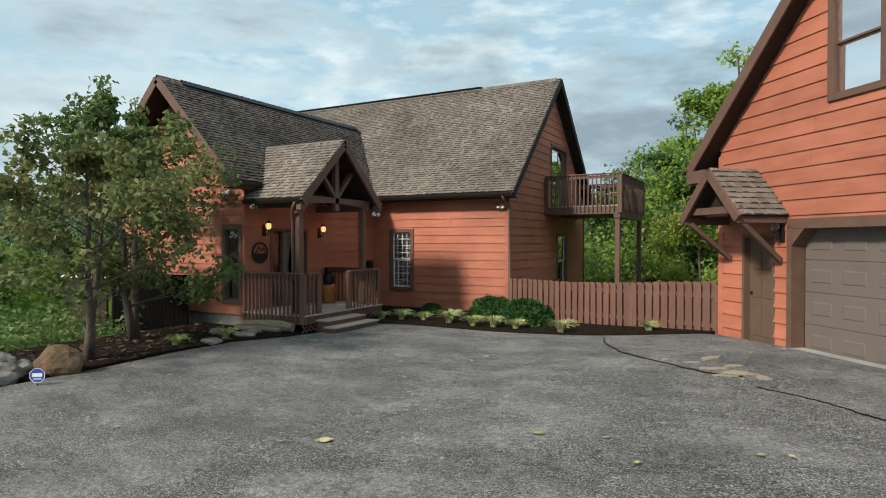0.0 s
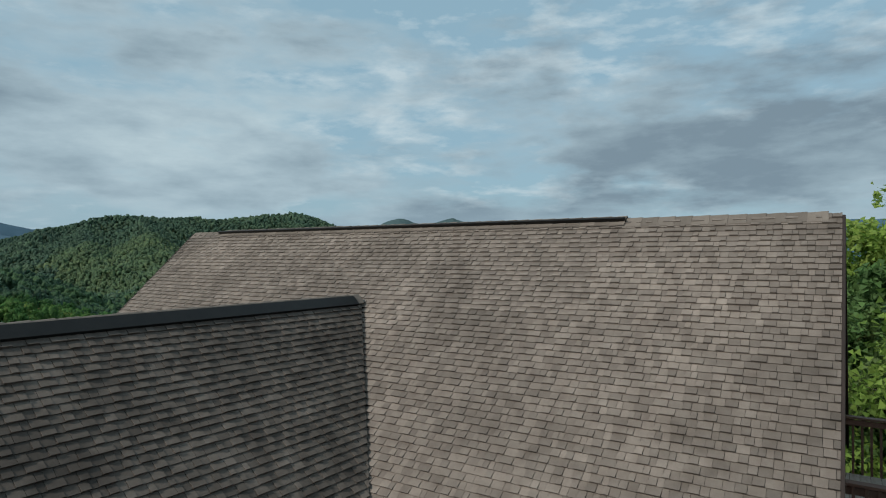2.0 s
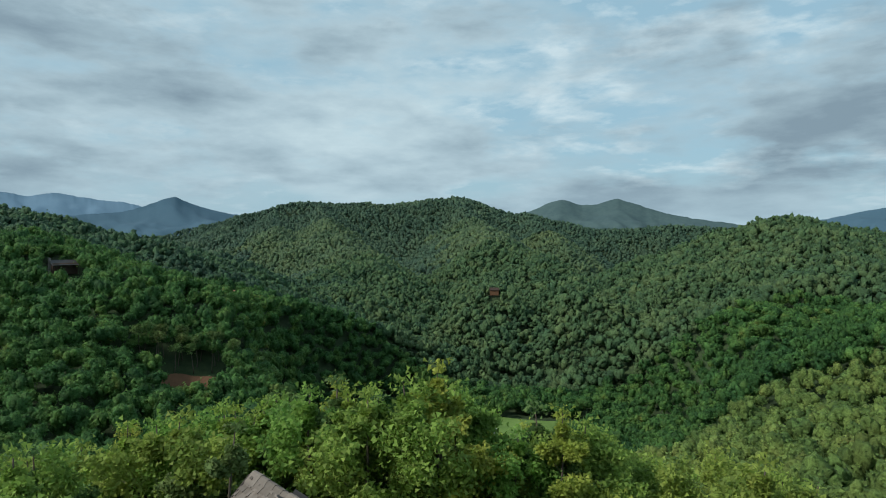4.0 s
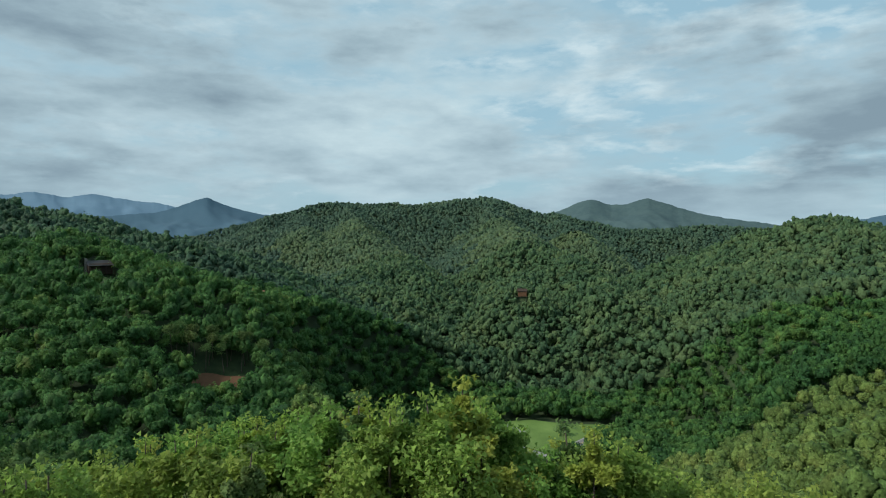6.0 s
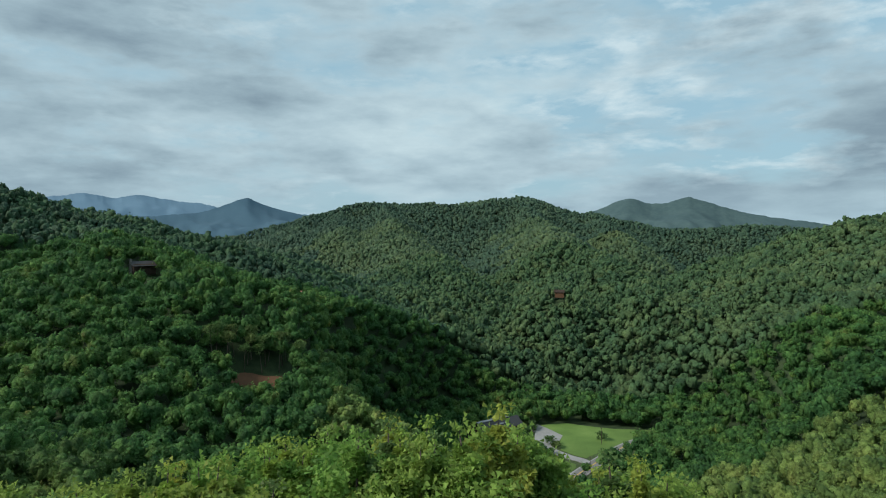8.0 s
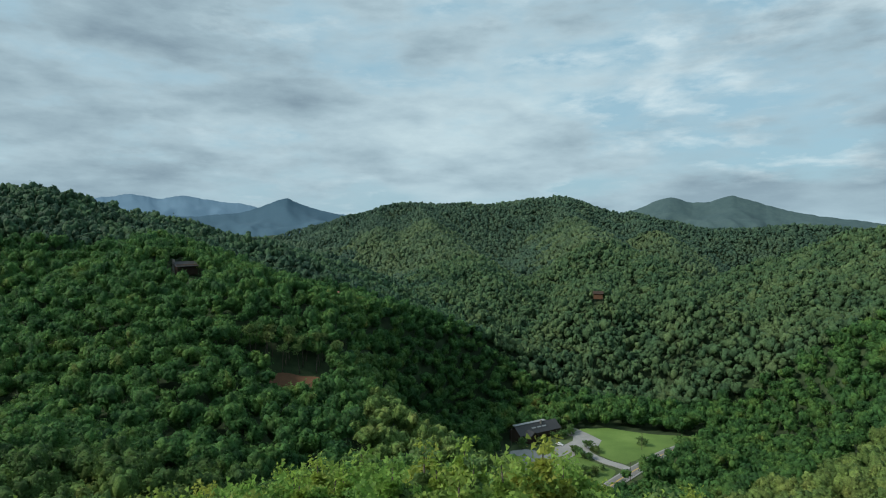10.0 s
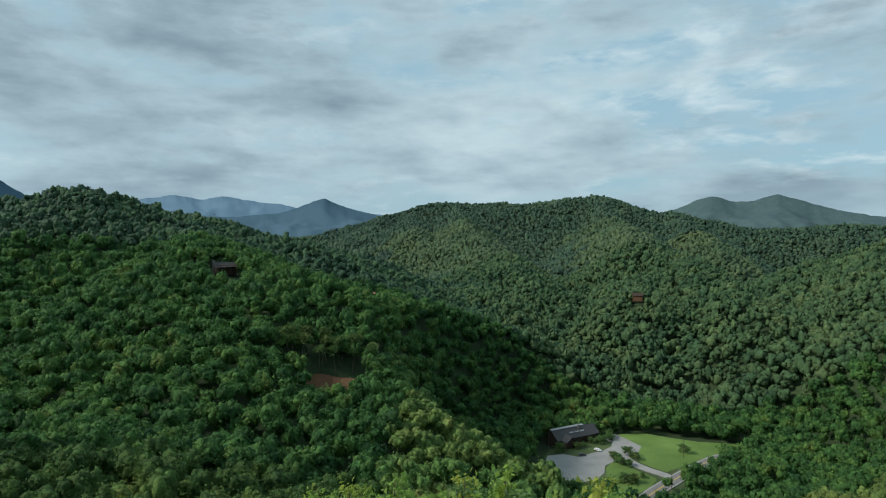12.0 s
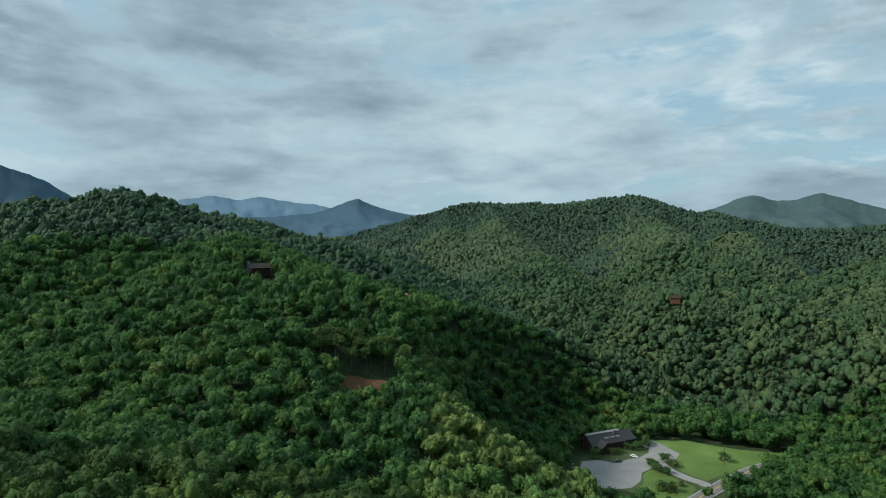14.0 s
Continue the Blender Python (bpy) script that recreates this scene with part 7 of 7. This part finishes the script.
def plant(template, label, places, group, category="tree"):
    """Copies of a tree at (x, y, height factor)."""
    rnd = random.Random(len(label))
    for i, (x, y, s) in enumerate(places):
        z = float(land(x, y)) - 0.15
        m = pose(x, y, z, rnd.uniform(-3, 3), rnd.uniform(-3, 3), rnd.uniform(0, 360))
        if i == 0:
            tagged(template, label, category, group)
            template.matrix_basis = m
            template.scale = (s, s, s)
        else:
            ob = copy_thing(template, m)
            ob.scale = (s * rnd.uniform(0.96, 1.04),) * 3


# the dogwood at the edge of the drive
dog = tree_parts(21, 5.3, 1.85, 0.095, 10500, M_DOGWOOD, 0.085, 0.13, 2, 0.07, 0.46, True)
tagged(dog, "small dogwood tree with green and bronzing leaves", "tree")
dog.matrix_basis = pose(-4.84, -7.71, 0.0, 0, 0, 20)
dog2 = tree_parts(22, 3.9, 1.95, 0.095, 7200, M_DOGWOOD, 0.075, 0.2, 2, 0.06, 0.46, True)
tagged(dog2, "low dogwood tree with reddening leaves", "tree")
dog2.matrix_basis = pose(-3.70, -9.33, 0.0, 0, 0, 150)

# tall trees behind the balcony and the fence
oak = tree_parts(31, 17, 4.6, 0.17, 25000, M_NEAR, 0.26, 0.22, 1, 0.0, 0.62)
plant(oak, "tall green oak tree on the slope behind the house", [(5.9, 15.5, 1.08), (9.5, 14.5, 1.0), (3.4, 23, 1.2), (8, 27, 1.1), (1.5, 34, 1.0), (7.5, 9.5, 0.72), (11, 9, 0.8), (4.4, 10.6, 0.55)], "trees behind the house")
maple = tree_parts(32, 15, 4.2, 0.17, 20000, M_NEAR_DARK, 0.24, 0.12, 1, 0.0, 0.6)
plant(maple, "dark green maple tree on the slope behind the house", [(-0.8, 19, 0.95), (1.4, 22, 1.18), (2.9, 17.5, 1.1), (-2.8, 25, 1.2), (5.0, 20, 0.95), (7.5, 18.5, 0.9), (10.5, 22, 1.0), (3.2, 14, 0.62), (-0.5, 21, 0.8), (6.3, 24, 1.0), (2.6, 29, 1.05), (-3, 31, 1.0), (6.6, 12.5, 0.66), (9.4, 17, 0.9)], "trees behind the house")
# the trees below the house, seen from above
rnd = random.Random(77)


# how far below eye level the tops of the crowns stand, by heading: (degrees, fall for each metre)
CANOPY = [(5, 0.4), (17.2, 0.362), (23.5, 0.373), (29.8, 0.369), (35.0, 0.351), (38.1, 0.312), (41.4, 0.348), (44.0, 0.355), (47.1, 0.298), (49.8, 0.254), (53.5, 0.304), (58.3, 0.284), (63.0, 0.306), (67.1, 0.304), (72.9, 0.304), (77.5, 0.317), (83.8, 0.334), (89.4, 0.325), (104, 0.36)]


def crown_fit(x, y, height, drop):
    """The height factor that brings a tree's top to the canopy's line."""
    dx, dy = x + 6.3, y - 1.4
    fall = np.interp(math.degrees(math.atan2(-dx, dy)), [c[0] for c in CANOPY], [c[1] for c in CANOPY])
    return (12.0 - fall * math.hypot(dx, dy) - drop - float(land(x, y))) / (0.93 * height)


def band(n, h0, h1, r0, r1, height, keep=4.2, drop=0.9):
    out = []
    for _ in range(n * 40):
        h, r = rnd.uniform(h0, h1), rnd.uniform(r0, r1)
        x, y = spot(h, r)
        if (-15.5 < x < 5 and -12 < y < 11.5) or any((x - a) ** 2 + (y - b) ** 2 < keep**2 for a, b, _ in out):
            continue
        fit = crown_fit(x, y, height, rnd.uniform(0, drop))
        if fit < 0.45:
            continue
        out.append((x, y, min(fit, 1.3)))
        if len(out) == n:
            break
    return out


def at_line(heading, r, height):
    x, y = -6.3 - r * math.sin(radians(heading)), 1.4 + r * math.cos(radians(heading))
    return x, y, crown_fit(x, y, height, 0.0)


poplar = tree_parts(33, 16, 3.6, 0.21, 15000, M_NEAR_YELLOW, 0.2, 0.2, 1, 0.0, 0.6)
plant(poplar, "yellowing tulip poplar below the house", [at_line(49.7, 33, 16), at_line(58.2, 37, 16), at_line(66, 36, 16)] + band(16, 32, 80, 28, 46, 16), "trees below the house")
hick = tree_parts(34, 14.5, 4.2, 0.21, 15000, M_NEAR, 0.22, 0.2, 1, 0.0, 0.62)
plant(hick, "bright green hickory tree below the house", [at_line(52.5, 31, 14.5), at_line(62, 33, 14.5), at_line(47, 36, 14.5), at_line(71, 36, 14.5)] + band(32, 14, 104, 25, 50, 14.5), "trees below the house")
asht = tree_parts(35, 14, 3.4, 0.2, 13000, M_NEAR_DARK, 0.22, 0.15, 1, 0.0, 0.55)
plant(asht, "dark green tree below the house", [at_line(37.8, 37, 14), at_line(55, 40, 14)] + band(8, 12, 106, 25, 50, 14), "trees below the house")
for sd, mat_, label_, k_ in ((43, M_NEAR_YELLOW, "yellowing tree further down the slope", 16), (44, M_NEAR, "bright green tree further down the slope", 38), (45, M_NEAR_DARK, "dark green tree further down the slope", 14)):
    plant(tree_parts(sd, 14.5, 3.9, 0.33, 5000, mat_, 0.2, 0.25, 1, 0.0, 0.6), label_, band(k_, 10, 106, 50, 84, 14.5, 5.0, 4.0), "trees down the slope")
# trees beside the drive, down the bank
plant(tree_parts(36, 9, 3.0, 0.24, 6000, M_NEAR, 0.15, 0.15, 1, 0.0, 0.6), "leafy young tree on the bank below the drive", [(-17, -13, 0.55), (-20, -8, 0.7), (-22, -2, 0.9), (-19, 2.5, 0.8), (-24, -14, 0.75)], "bank trees")
# a bare grey snag among them
snag = tree_parts(38, 11, 3.6, 0.12, 260, M_WOOD, 0.15, 0.3, 1, 0.0, 0.4)
plant(snag, "bare grey dead tree among the green crowns", [(*spot(74, 40), 1.0)], "")


# ---- the valley floor: lawn, road, lodge ----
def flat_sheet(name, outline, z, mat, label, category):
    bm = bmesh.new()
    f = bm.faces.new([bm.verts.new((x, y, z)) for x, y in outline])
    if f.normal.z < 0:
        f.normal_flip()
    ret = bmesh.ops.extrude_face_region(bm, geom=[f])
    for g in ret["geom"]:
        if isinstance(g, bmesh.types.BMVert):
            g.co.z += 0.0
    for v in bm.verts:
        if v not in ret["geom"]:
            v.co.z -= 3.0
    bmesh.ops.triangulate(bm, faces=bm.faces)
    bmesh.ops.recalc_face_normals(bm, faces=bm.faces)
    return tagged(part(name, bm, mat), label, category, kind="structure")


VZ = -116.6


def blob(cx, cy, a, b, turn, n=28, seed=0, wob=0.08):
    rnd = np.random.RandomState(seed)
    t = np.linspace(0, 2 * np.pi, n, endpoint=False)
    k = 1 + wob * np.sin(3 * t + rnd.uniform(0, 6)) + wob * 0.7 * np.sin(5 * t + rnd.uniform(0, 6))
    u, v = a * k * np.cos(t), b * k * np.sin(t)
    c, s = math.cos(radians(turn)), math.sin(radians(turn))
    return list(zip(cx + u * c - v * s, cy + u * s + v * c))


flat_sheet("lawn", blob(-262, 272, 60, 40, 70, seed=9, wob=0.05), VZ - 0.12, M_ROUGH_GRASS, "rough grass along the valley road", "lawn")
flat_sheet("lawn", [(-306, 293), (-303, 303), (-298, 311), (-285, 318), (-272, 327), (-261, 340), (-252, 349), (-250, 340), (-250, 320), (-249, 300), (-248, 286), (-246, 271), (-254, 269), (-264, 269), (-271, 275), (-278, 283), (-290, 288)], VZ, M_GRASS, "mown green valley lawn beside the lodge", "lawn")
flat_sheet("lawn", [(-267, 246), (-271, 254), (-269, 258), (-261, 257.5), (-252, 258), (-243, 259), (-240, 256), (-236, 248), (-233, 236), (-236, 226), (-246, 224), (-254, 230), (-257, 237)], VZ + 0.02, M_GRASS, "small mown lawn with bushes beside the road", "lawn")
flat_sheet("car_park", [(-297, 228), (-295, 238), (-287, 243), (-288, 254), (-288, 263), (-291, 273), (-297, 279), (-309, 283), (-308, 292), (-295, 291), (-282, 289), (-276, 280), (-274, 270), (-268, 262), (-272, 258), (-269, 247), (-261, 239), (-256, 228), (-258, 219), (-267, 210), (-285, 216)], VZ + 0.10, M_GRAVEL, "pale gravel car park before the lodge", "car park")


def ribbon(name, pts, width, z, mat, label, category="road"):
    pts = [Vector((x, y, 0)) for x, y in pts]
    fine = []
    for i in range(len(pts) - 1):
        p0, p1, p2, p3 = pts[max(i - 1, 0)], pts[i], pts[i + 1], pts[min(i + 2, len(pts) - 1)]
        for k in range(8):
            t = k / 8
            fine.append(0.5 * (2 * p1 + (p2 - p0) * t + (2 * p0 - 5 * p1 + 4 * p2 - p3) * t * t + (3 * p1 - p0 - 3 * p2 + p3) * t**3))
    fine.append(pts[-1])
    verts, faces = [], []
    for i, p in enumerate(fine):
        d = (fine[min(i + 1, len(fine) - 1)] - fine[max(i - 1, 0)]).normalized()
        n = Vector((-d.y, d.x, 0)) * width / 2
        verts += [p + n + Vector((0, 0, z)), p - n + Vector((0, 0, z)), p - n + Vector((0, 0, z - 0.8)), p + n + Vector((0, 0, z - 0.8))]
        if i:
            b = 4 * i
            faces += [(b - 4, b - 3, b + 1, b), (b - 3, b - 2, b + 2, b + 1), (b, b + 3, b - 1, b - 4)]
    return tagged(raw(name, verts, faces, mat), label, category, kind="structure")


ROAD = [(-214, 200), (-224, 226), (-231, 246), (-236, 264), (-241, 284), (-246, 308), (-247, 334), (-246, 347), (-240, 366), (-228, 392)]
M_TAR = material("grey_road_tar", [(0.15, 0.145, 0.14), (0.20, 0.195, 0.188)], 0.3, 0.9, 0.1, 3.0)
ribbon("road", ROAD, 8.4, VZ + 0.20, M_ROAD, "two-lane valley road with pale edges")
ribbon("road_surface", ROAD, 6.4, VZ + 0.26, M_TAR, "grey asphalt carriageway")
M_YELLOW = material("yellow_road_paint", [(0.50, 0.33, 0.06), (0.58, 0.39, 0.08)], 1, 0.7, 0.0, 20)
ribbon("centre_line", ROAD, 0.5, VZ + 0.30, M_YELLOW, "double yellow centre line", "road marking")
ribbon("lodge_drive", [(-237, 266), (-245, 266), (-254, 264), (-266, 264), (-277, 268), (-284, 275)], 6.0, VZ + 0.24, M_GRAVEL, "pale drive from the road to the lodge", "drive")
# bare red earth above the near woods
cz = float(land(-285, 92))
ob = flat_sheet("clearing", blob(-284, 92, 12.5, 6.5, 72, seed=7), cz + 0.6, M_EARTH, "cleared patch of bare red earth on the slope", "clearing")
for v in ob.data.vertices:
    v.co.z = float(land(v.co.x, v.co.y)) + (1.2 if v.co.z > cz else -2)

M_LODGE_ROOF = material("dark_grey_metal_roof", [(0.045, 0.045, 0.048), (0.065, 0.065, 0.068)], 0.6, 0.7, 0.1, 6)
M_PALE_ROOF = material("pale_grey_metal_roof", [(0.22, 0.23, 0.235), (0.28, 0.29, 0.295)], 0.6, 0.5, 0.1, 6)
M_LOG = material("dark_brown_log", [(0.035, 0.022, 0.016), (0.06, 0.04, 0.03)], 1.0, 0.8, 0.2, 8)
M_RUST = material("rusty_red_roof", [(0.26, 0.115, 0.08), (0.34, 0.16, 0.11)], 0.8, 0.7, 0.1, 6)
M_PALE_WALL = material("pale_house_wall", [(0.55, 0.52, 0.47), (0.62, 0.59, 0.54)], 0.8, 0.8, 0.1, 6)


def far_house(name, x, y, z, turn, w, d, h, rise, wall_mat, roof_mat, label, wings=(), windows=4):
    """A gabled house: walls with openings and panes, roof, porch wings. w runs along the ridge."""
    hs = thing(name, label, "house")
    hs.matrix_basis = pose(x, y, z, 0, 0, turn)
    part("wall", box(bmesh.new(), -w / 2, w / 2, -d / 2, d / 2, -3, h, 0.02), wall_mat, hs)
    bm = bmesh.new()
    prism(bm, Plane((-w / 2, 0, 0), (0, 1, 0), (-1, 0, 0)), [(-d / 2, h), (d / 2, h), (0, h + rise)], -w, 0)
    part("gable", bm, wall_mat, hs)
    for s in (-1, 1):
        slab("roof", [(-w / 2 - 0.6, s * (d / 2 + 0.7), h - 0.5), (w / 2 + 0.6, s * (d / 2 + 0.7), h - 0.5), (w / 2 + 0.6, 0, h + rise + 0.15), (-w / 2 - 0.6, 0, h + rise + 0.15)], 0.2, roof_mat, hs)
        for i in range(windows):
            u = -w / 2 + w * (i + 0.5) / windows
            win = part("window", frame_of(bmesh.new(), Plane((0, s * d / 2, 0), (1, 0, 0), (0, s, 0)), u - 0.55, u + 0.55, 0.9, 2.3, 0.1, -0.05, 0.06), wall_mat, hs)
            part("pane", box(bmesh.new(), u - 0.55, u + 0.55, s * d / 2 - 0.01, s * d / 2 + 0.03, 0.9, 2.3, 0), M_GLASS, win)
    for wx, wy, ww, wd, wh, wr in wings:
        part("wing", box(bmesh.new(), wx - ww / 2, wx + ww / 2, wy - wd / 2, wy + wd / 2, -3, wh, 0.02), wall_mat, hs)
        for s in (-1, 1):
            slab("roof", [(wx + s * (ww / 2 + 0.5), wy - wd / 2 - 0.7, wh - 0.3), (wx, wy - wd / 2 - 0.7, wh + wr), (wx, wy + wd / 2, wh + wr), (wx + s * (ww / 2 + 0.5), wy + wd / 2, wh - 0.3)], 0.2, roof_mat, hs)
        bm = bmesh.new()
        prism(bm, Plane((wx, wy - wd / 2, 0), (1, 0, 0), (0, -1, 0)), [(-ww / 2, wh - 0.1), (ww / 2, wh - 0.1), (0, wh + wr - 0.2)], -0.2, 0)
        part("gable", bm, wall_mat, hs)
    return hs


lodge = far_house("lodge", -311, 259, VZ + 0.2, 90, 33, 11, 4.4, 4.0, M_LOG, M_LODGE_ROOF, "long dark timber lodge with grey roof and cross gable", ((-9.5, -7.5, 8, 6, 3.8, 3.0),), 7)
for i in (-3.5, 0.8, 5.0):
    part("roof_light", box(bmesh.new(), i - 1.6, i + 1.6, -0.5, 0.5, -0.1, 0.12, 0.02, pose(0, -3.0, 6.42, 36.9)), M_PALE_ROOF, lodge, "pale roof light")
part("roof_strip", box(bmesh.new(), -16.8, 9, -0.3, 2.6, 8.6, 8.8, 0.02), M_PALE_ROOF, lodge, "pale grey raised roof strip")
part("chimney", box(bmesh.new(), 3.2, 4.4, -1.6, -0.6, 5.0, 9.6, 0.05), M_STONE, lodge)
gx = lambda a, b: float(land(a, b))
cab = far_house("cabin", -406, 63, -7.5, 100, 12.5, 8, 2.7, 2.2, M_LOG, M_LODGE_ROOF, "dark log cabin with grey roof on the opposite hillside", (), 4)
part("chimney", box(bmesh.new(), -7.2, -6.0, -0.8, 0.8, -3, 6.4, 0.05), M_STONE, cab)
part("porch_roof", box(bmesh.new(), -6.6, 6.6, -6.6, -3.9, 2.2, 2.35, 0.02), M_LODGE_ROOF, cab)
for i in range(4):
    part("porch_post", box(bmesh.new(), -6.3 + i * 4.2, -6.1 + i * 4.2, -6.4, -6.2, -3, 2.2, 0.01), M_LOG, cab)
far_house("house", -408, 160, gx(-408, 160) + 10, 70, 5.5, 4.5, 2.4, 1.8, M_RUST, M_RUST, "small house with rusty red roof among the trees", (), 2)
far_house("house", -427, 435, gx(-427, 435) + 9, 45, 8.5, 5, 2.6, 1.9, M_EARTH, M_LOG, "low brown house on the wooded knoll", (), 3)
for i, (h, r, dz) in enumerate(((13.2, 560, 11), (10.8, 575, 11), (8.8, 590, 10), (17.3, 560, 11))):
    x, y = spot(h, r)
    far_house("house", x, y, gx(x, y) + dz - 3.5, 20 + 30 * i, 6.0, 5, 2.6, 1.6, M_PALE_WALL, M_PALE_ROOF, "small white house high on the wooded hill", (), 2)


# ---- cars, posts and bushes in the valley ----
M_CAR_WHITE = material("white_car_paint", [(0.75, 0.76, 0.76), (0.8, 0.8, 0.8)], 1, 0.25, 0.0, 20, spec=0.5)
M_CAR_DARK = material("dark_car_paint", [(0.05, 0.055, 0.06), (0.07, 0.075, 0.08)], 1, 0.25, 0.0, 20, spec=0.5)
M_TYRE = material("black_tyre", [(0.015, 0.015, 0.015), (0.025, 0.025, 0.025)], 5, 0.8, 0.1, 40)


def car(x, y, z, turn, mat, label):
    c = thing("car", label, "car", "parked cars")
    c.matrix_basis = pose(x, y, z, 0, 0, turn)
    side = [(-2.25, 0.35), (2.2, 0.35), (2.28, 0.75), (1.2, 0.95), (0.55, 1.45), (-1.5, 1.48), (-2.2, 1.0)]
    bm = bmesh.new()
    rows = [[bm.verts.new((u, wy * (0.92 if v > 1.2 else 1), v)) for u, v in side] for wy in (-0.88, 0.88)]
    bm.faces.new(rows[0])
    bm.faces.new(rows[1][::-1])
    for i in range(len(side)):
        j = (i + 1) % len(side)
        bm.faces.new((rows[0][i], rows[1][i], rows[1][j], rows[0][j]))
    bmesh.ops.recalc_face_normals(bm, faces=bm.faces)
    bmesh.ops.bevel(bm, geom=bm.edges[:], offset=0.06, segments=2, affect="EDGES")
    part("body", bm, mat, c)
    for u0, u1, name in ((0.62, 1.12, "windscreen"), (-1.95, -1.55, "rear_window")):
        part(name, box(bmesh.new(), u0, u1, -0.7, 0.7, 0, 0.02, 0, pose(0, 0, 1.22)), M_BLACK, c)
    for s in (-1, 1):
        part("side_window", box(bmesh.new(), -1.4, 0.6, s * 0.84, s * 0.87, 1.02, 1.38, 0.01), M_BLACK, c)
        for u in (-1.4, 1.4):
            part("wheel", tube(bmesh.new(), [(u, s * 0.68, 0.34), (u, s * 0.90, 0.34)], [0.34, 0.34], 14), M_TYRE, c)


car(-289, 260, VZ + 0.15, 20, M_CAR_WHITE, "white car parked before the lodge")
car(-287, 246, VZ + 0.15, 75, M_CAR_DARK, "dark car parked before the lodge")
car(-403, 78, -8.0, 95, M_CAR_WHITE, "white pickup parked beside the log cabin")


def pole(x, y, z, h, label, name="utility_pole"):
    p = thing(name, label, "pole", "utility poles", (x, y, z))
    part("shaft", tube(bmesh.new(), [(0, 0, -0.5), (0, 0, h)], [0.17, 0.11], 8), M_BARK, p)
    part("crossarm", box(bmesh.new(), -1.1, 1.1, -0.06, 0.06, h - 0.8, h - 0.65, 0.01), M_BARK, p)


pole(-257, 297, VZ, 10.5, "wooden utility pole on the valley lawn")
pole(-229, 255, VZ, 10.0, "wooden utility pole beside the valley road")
pole(-306, 236, VZ, 10.0, "wooden utility pole beside the car park")
bush_t = tree_parts(51, 3.2, 2.0, 0.42, 900, M_NEAR_DARK, 0.08, 0.05, 1, 0.0, 0.9)
tagged(bush_t, "round dark bush beside the lodge drive", "bush", "valley bushes")
spots = [(-277, 261), (-274, 259), (-268, 256.5), (-265, 258), (-262, 258.5), (-275, 271), (-271, 270), (-268, 270), (-246, 239), (-247, 246), (-249, 242), (-244, 243), (-247, 253), (-301, 266), (-298, 271), (-302, 276), (-300, 280), (-304, 283), (-299, 258), (-298, 252), (-300, 240), (-296, 236), (-310, 282), (-262, 303), (-250, 326), (-248, 330)]
for i, (x, y) in enumerate(spots):
    mm = pose(x, y, VZ, 0, 0, i * 70)
    if i == 0:
        bush_t.matrix_basis = mm
        continue
    b_ = copy_thing(bush_t, mm)
    b_.scale = (0.8 + 0.35 * (i % 3),) * 3
# tall bare-stemmed trees above the red clearing
stem = tree_parts(52, 17, 3.2, 0.55, 900, M_NEAR_DARK, 0.22, 0.62, 1, 0.0, 0.7)
tagged(stem, "tall thin tree with a long pale stem at the clearing's edge", "tree", "clearing trees")
for i in range(16):
    s_ = i / 15
    x, y = -301 - 4 * math.sin(i * 2.1) + 12 * s_, 76 + 38 * s_
    mm = pose(x, y, float(land(x, y)), 0, 0, i * 83)
    if i == 0:
        stem.matrix_basis = mm
    else:
        copy_thing(stem, mm).scale = (0.85 + 0.25 * ((i * 7) % 5) / 5,) * 3

# ---- the shingles nearest the way, each a piece of its own ----
for verts, faces, mat, parent in SINGLES[:320]:
    c = sum((Vector(v) for v in verts), Vector()) / len(verts)
    ob = raw("shingle", [Vector(v) - c for v in verts], faces, mat, parent)
    ob.location = c
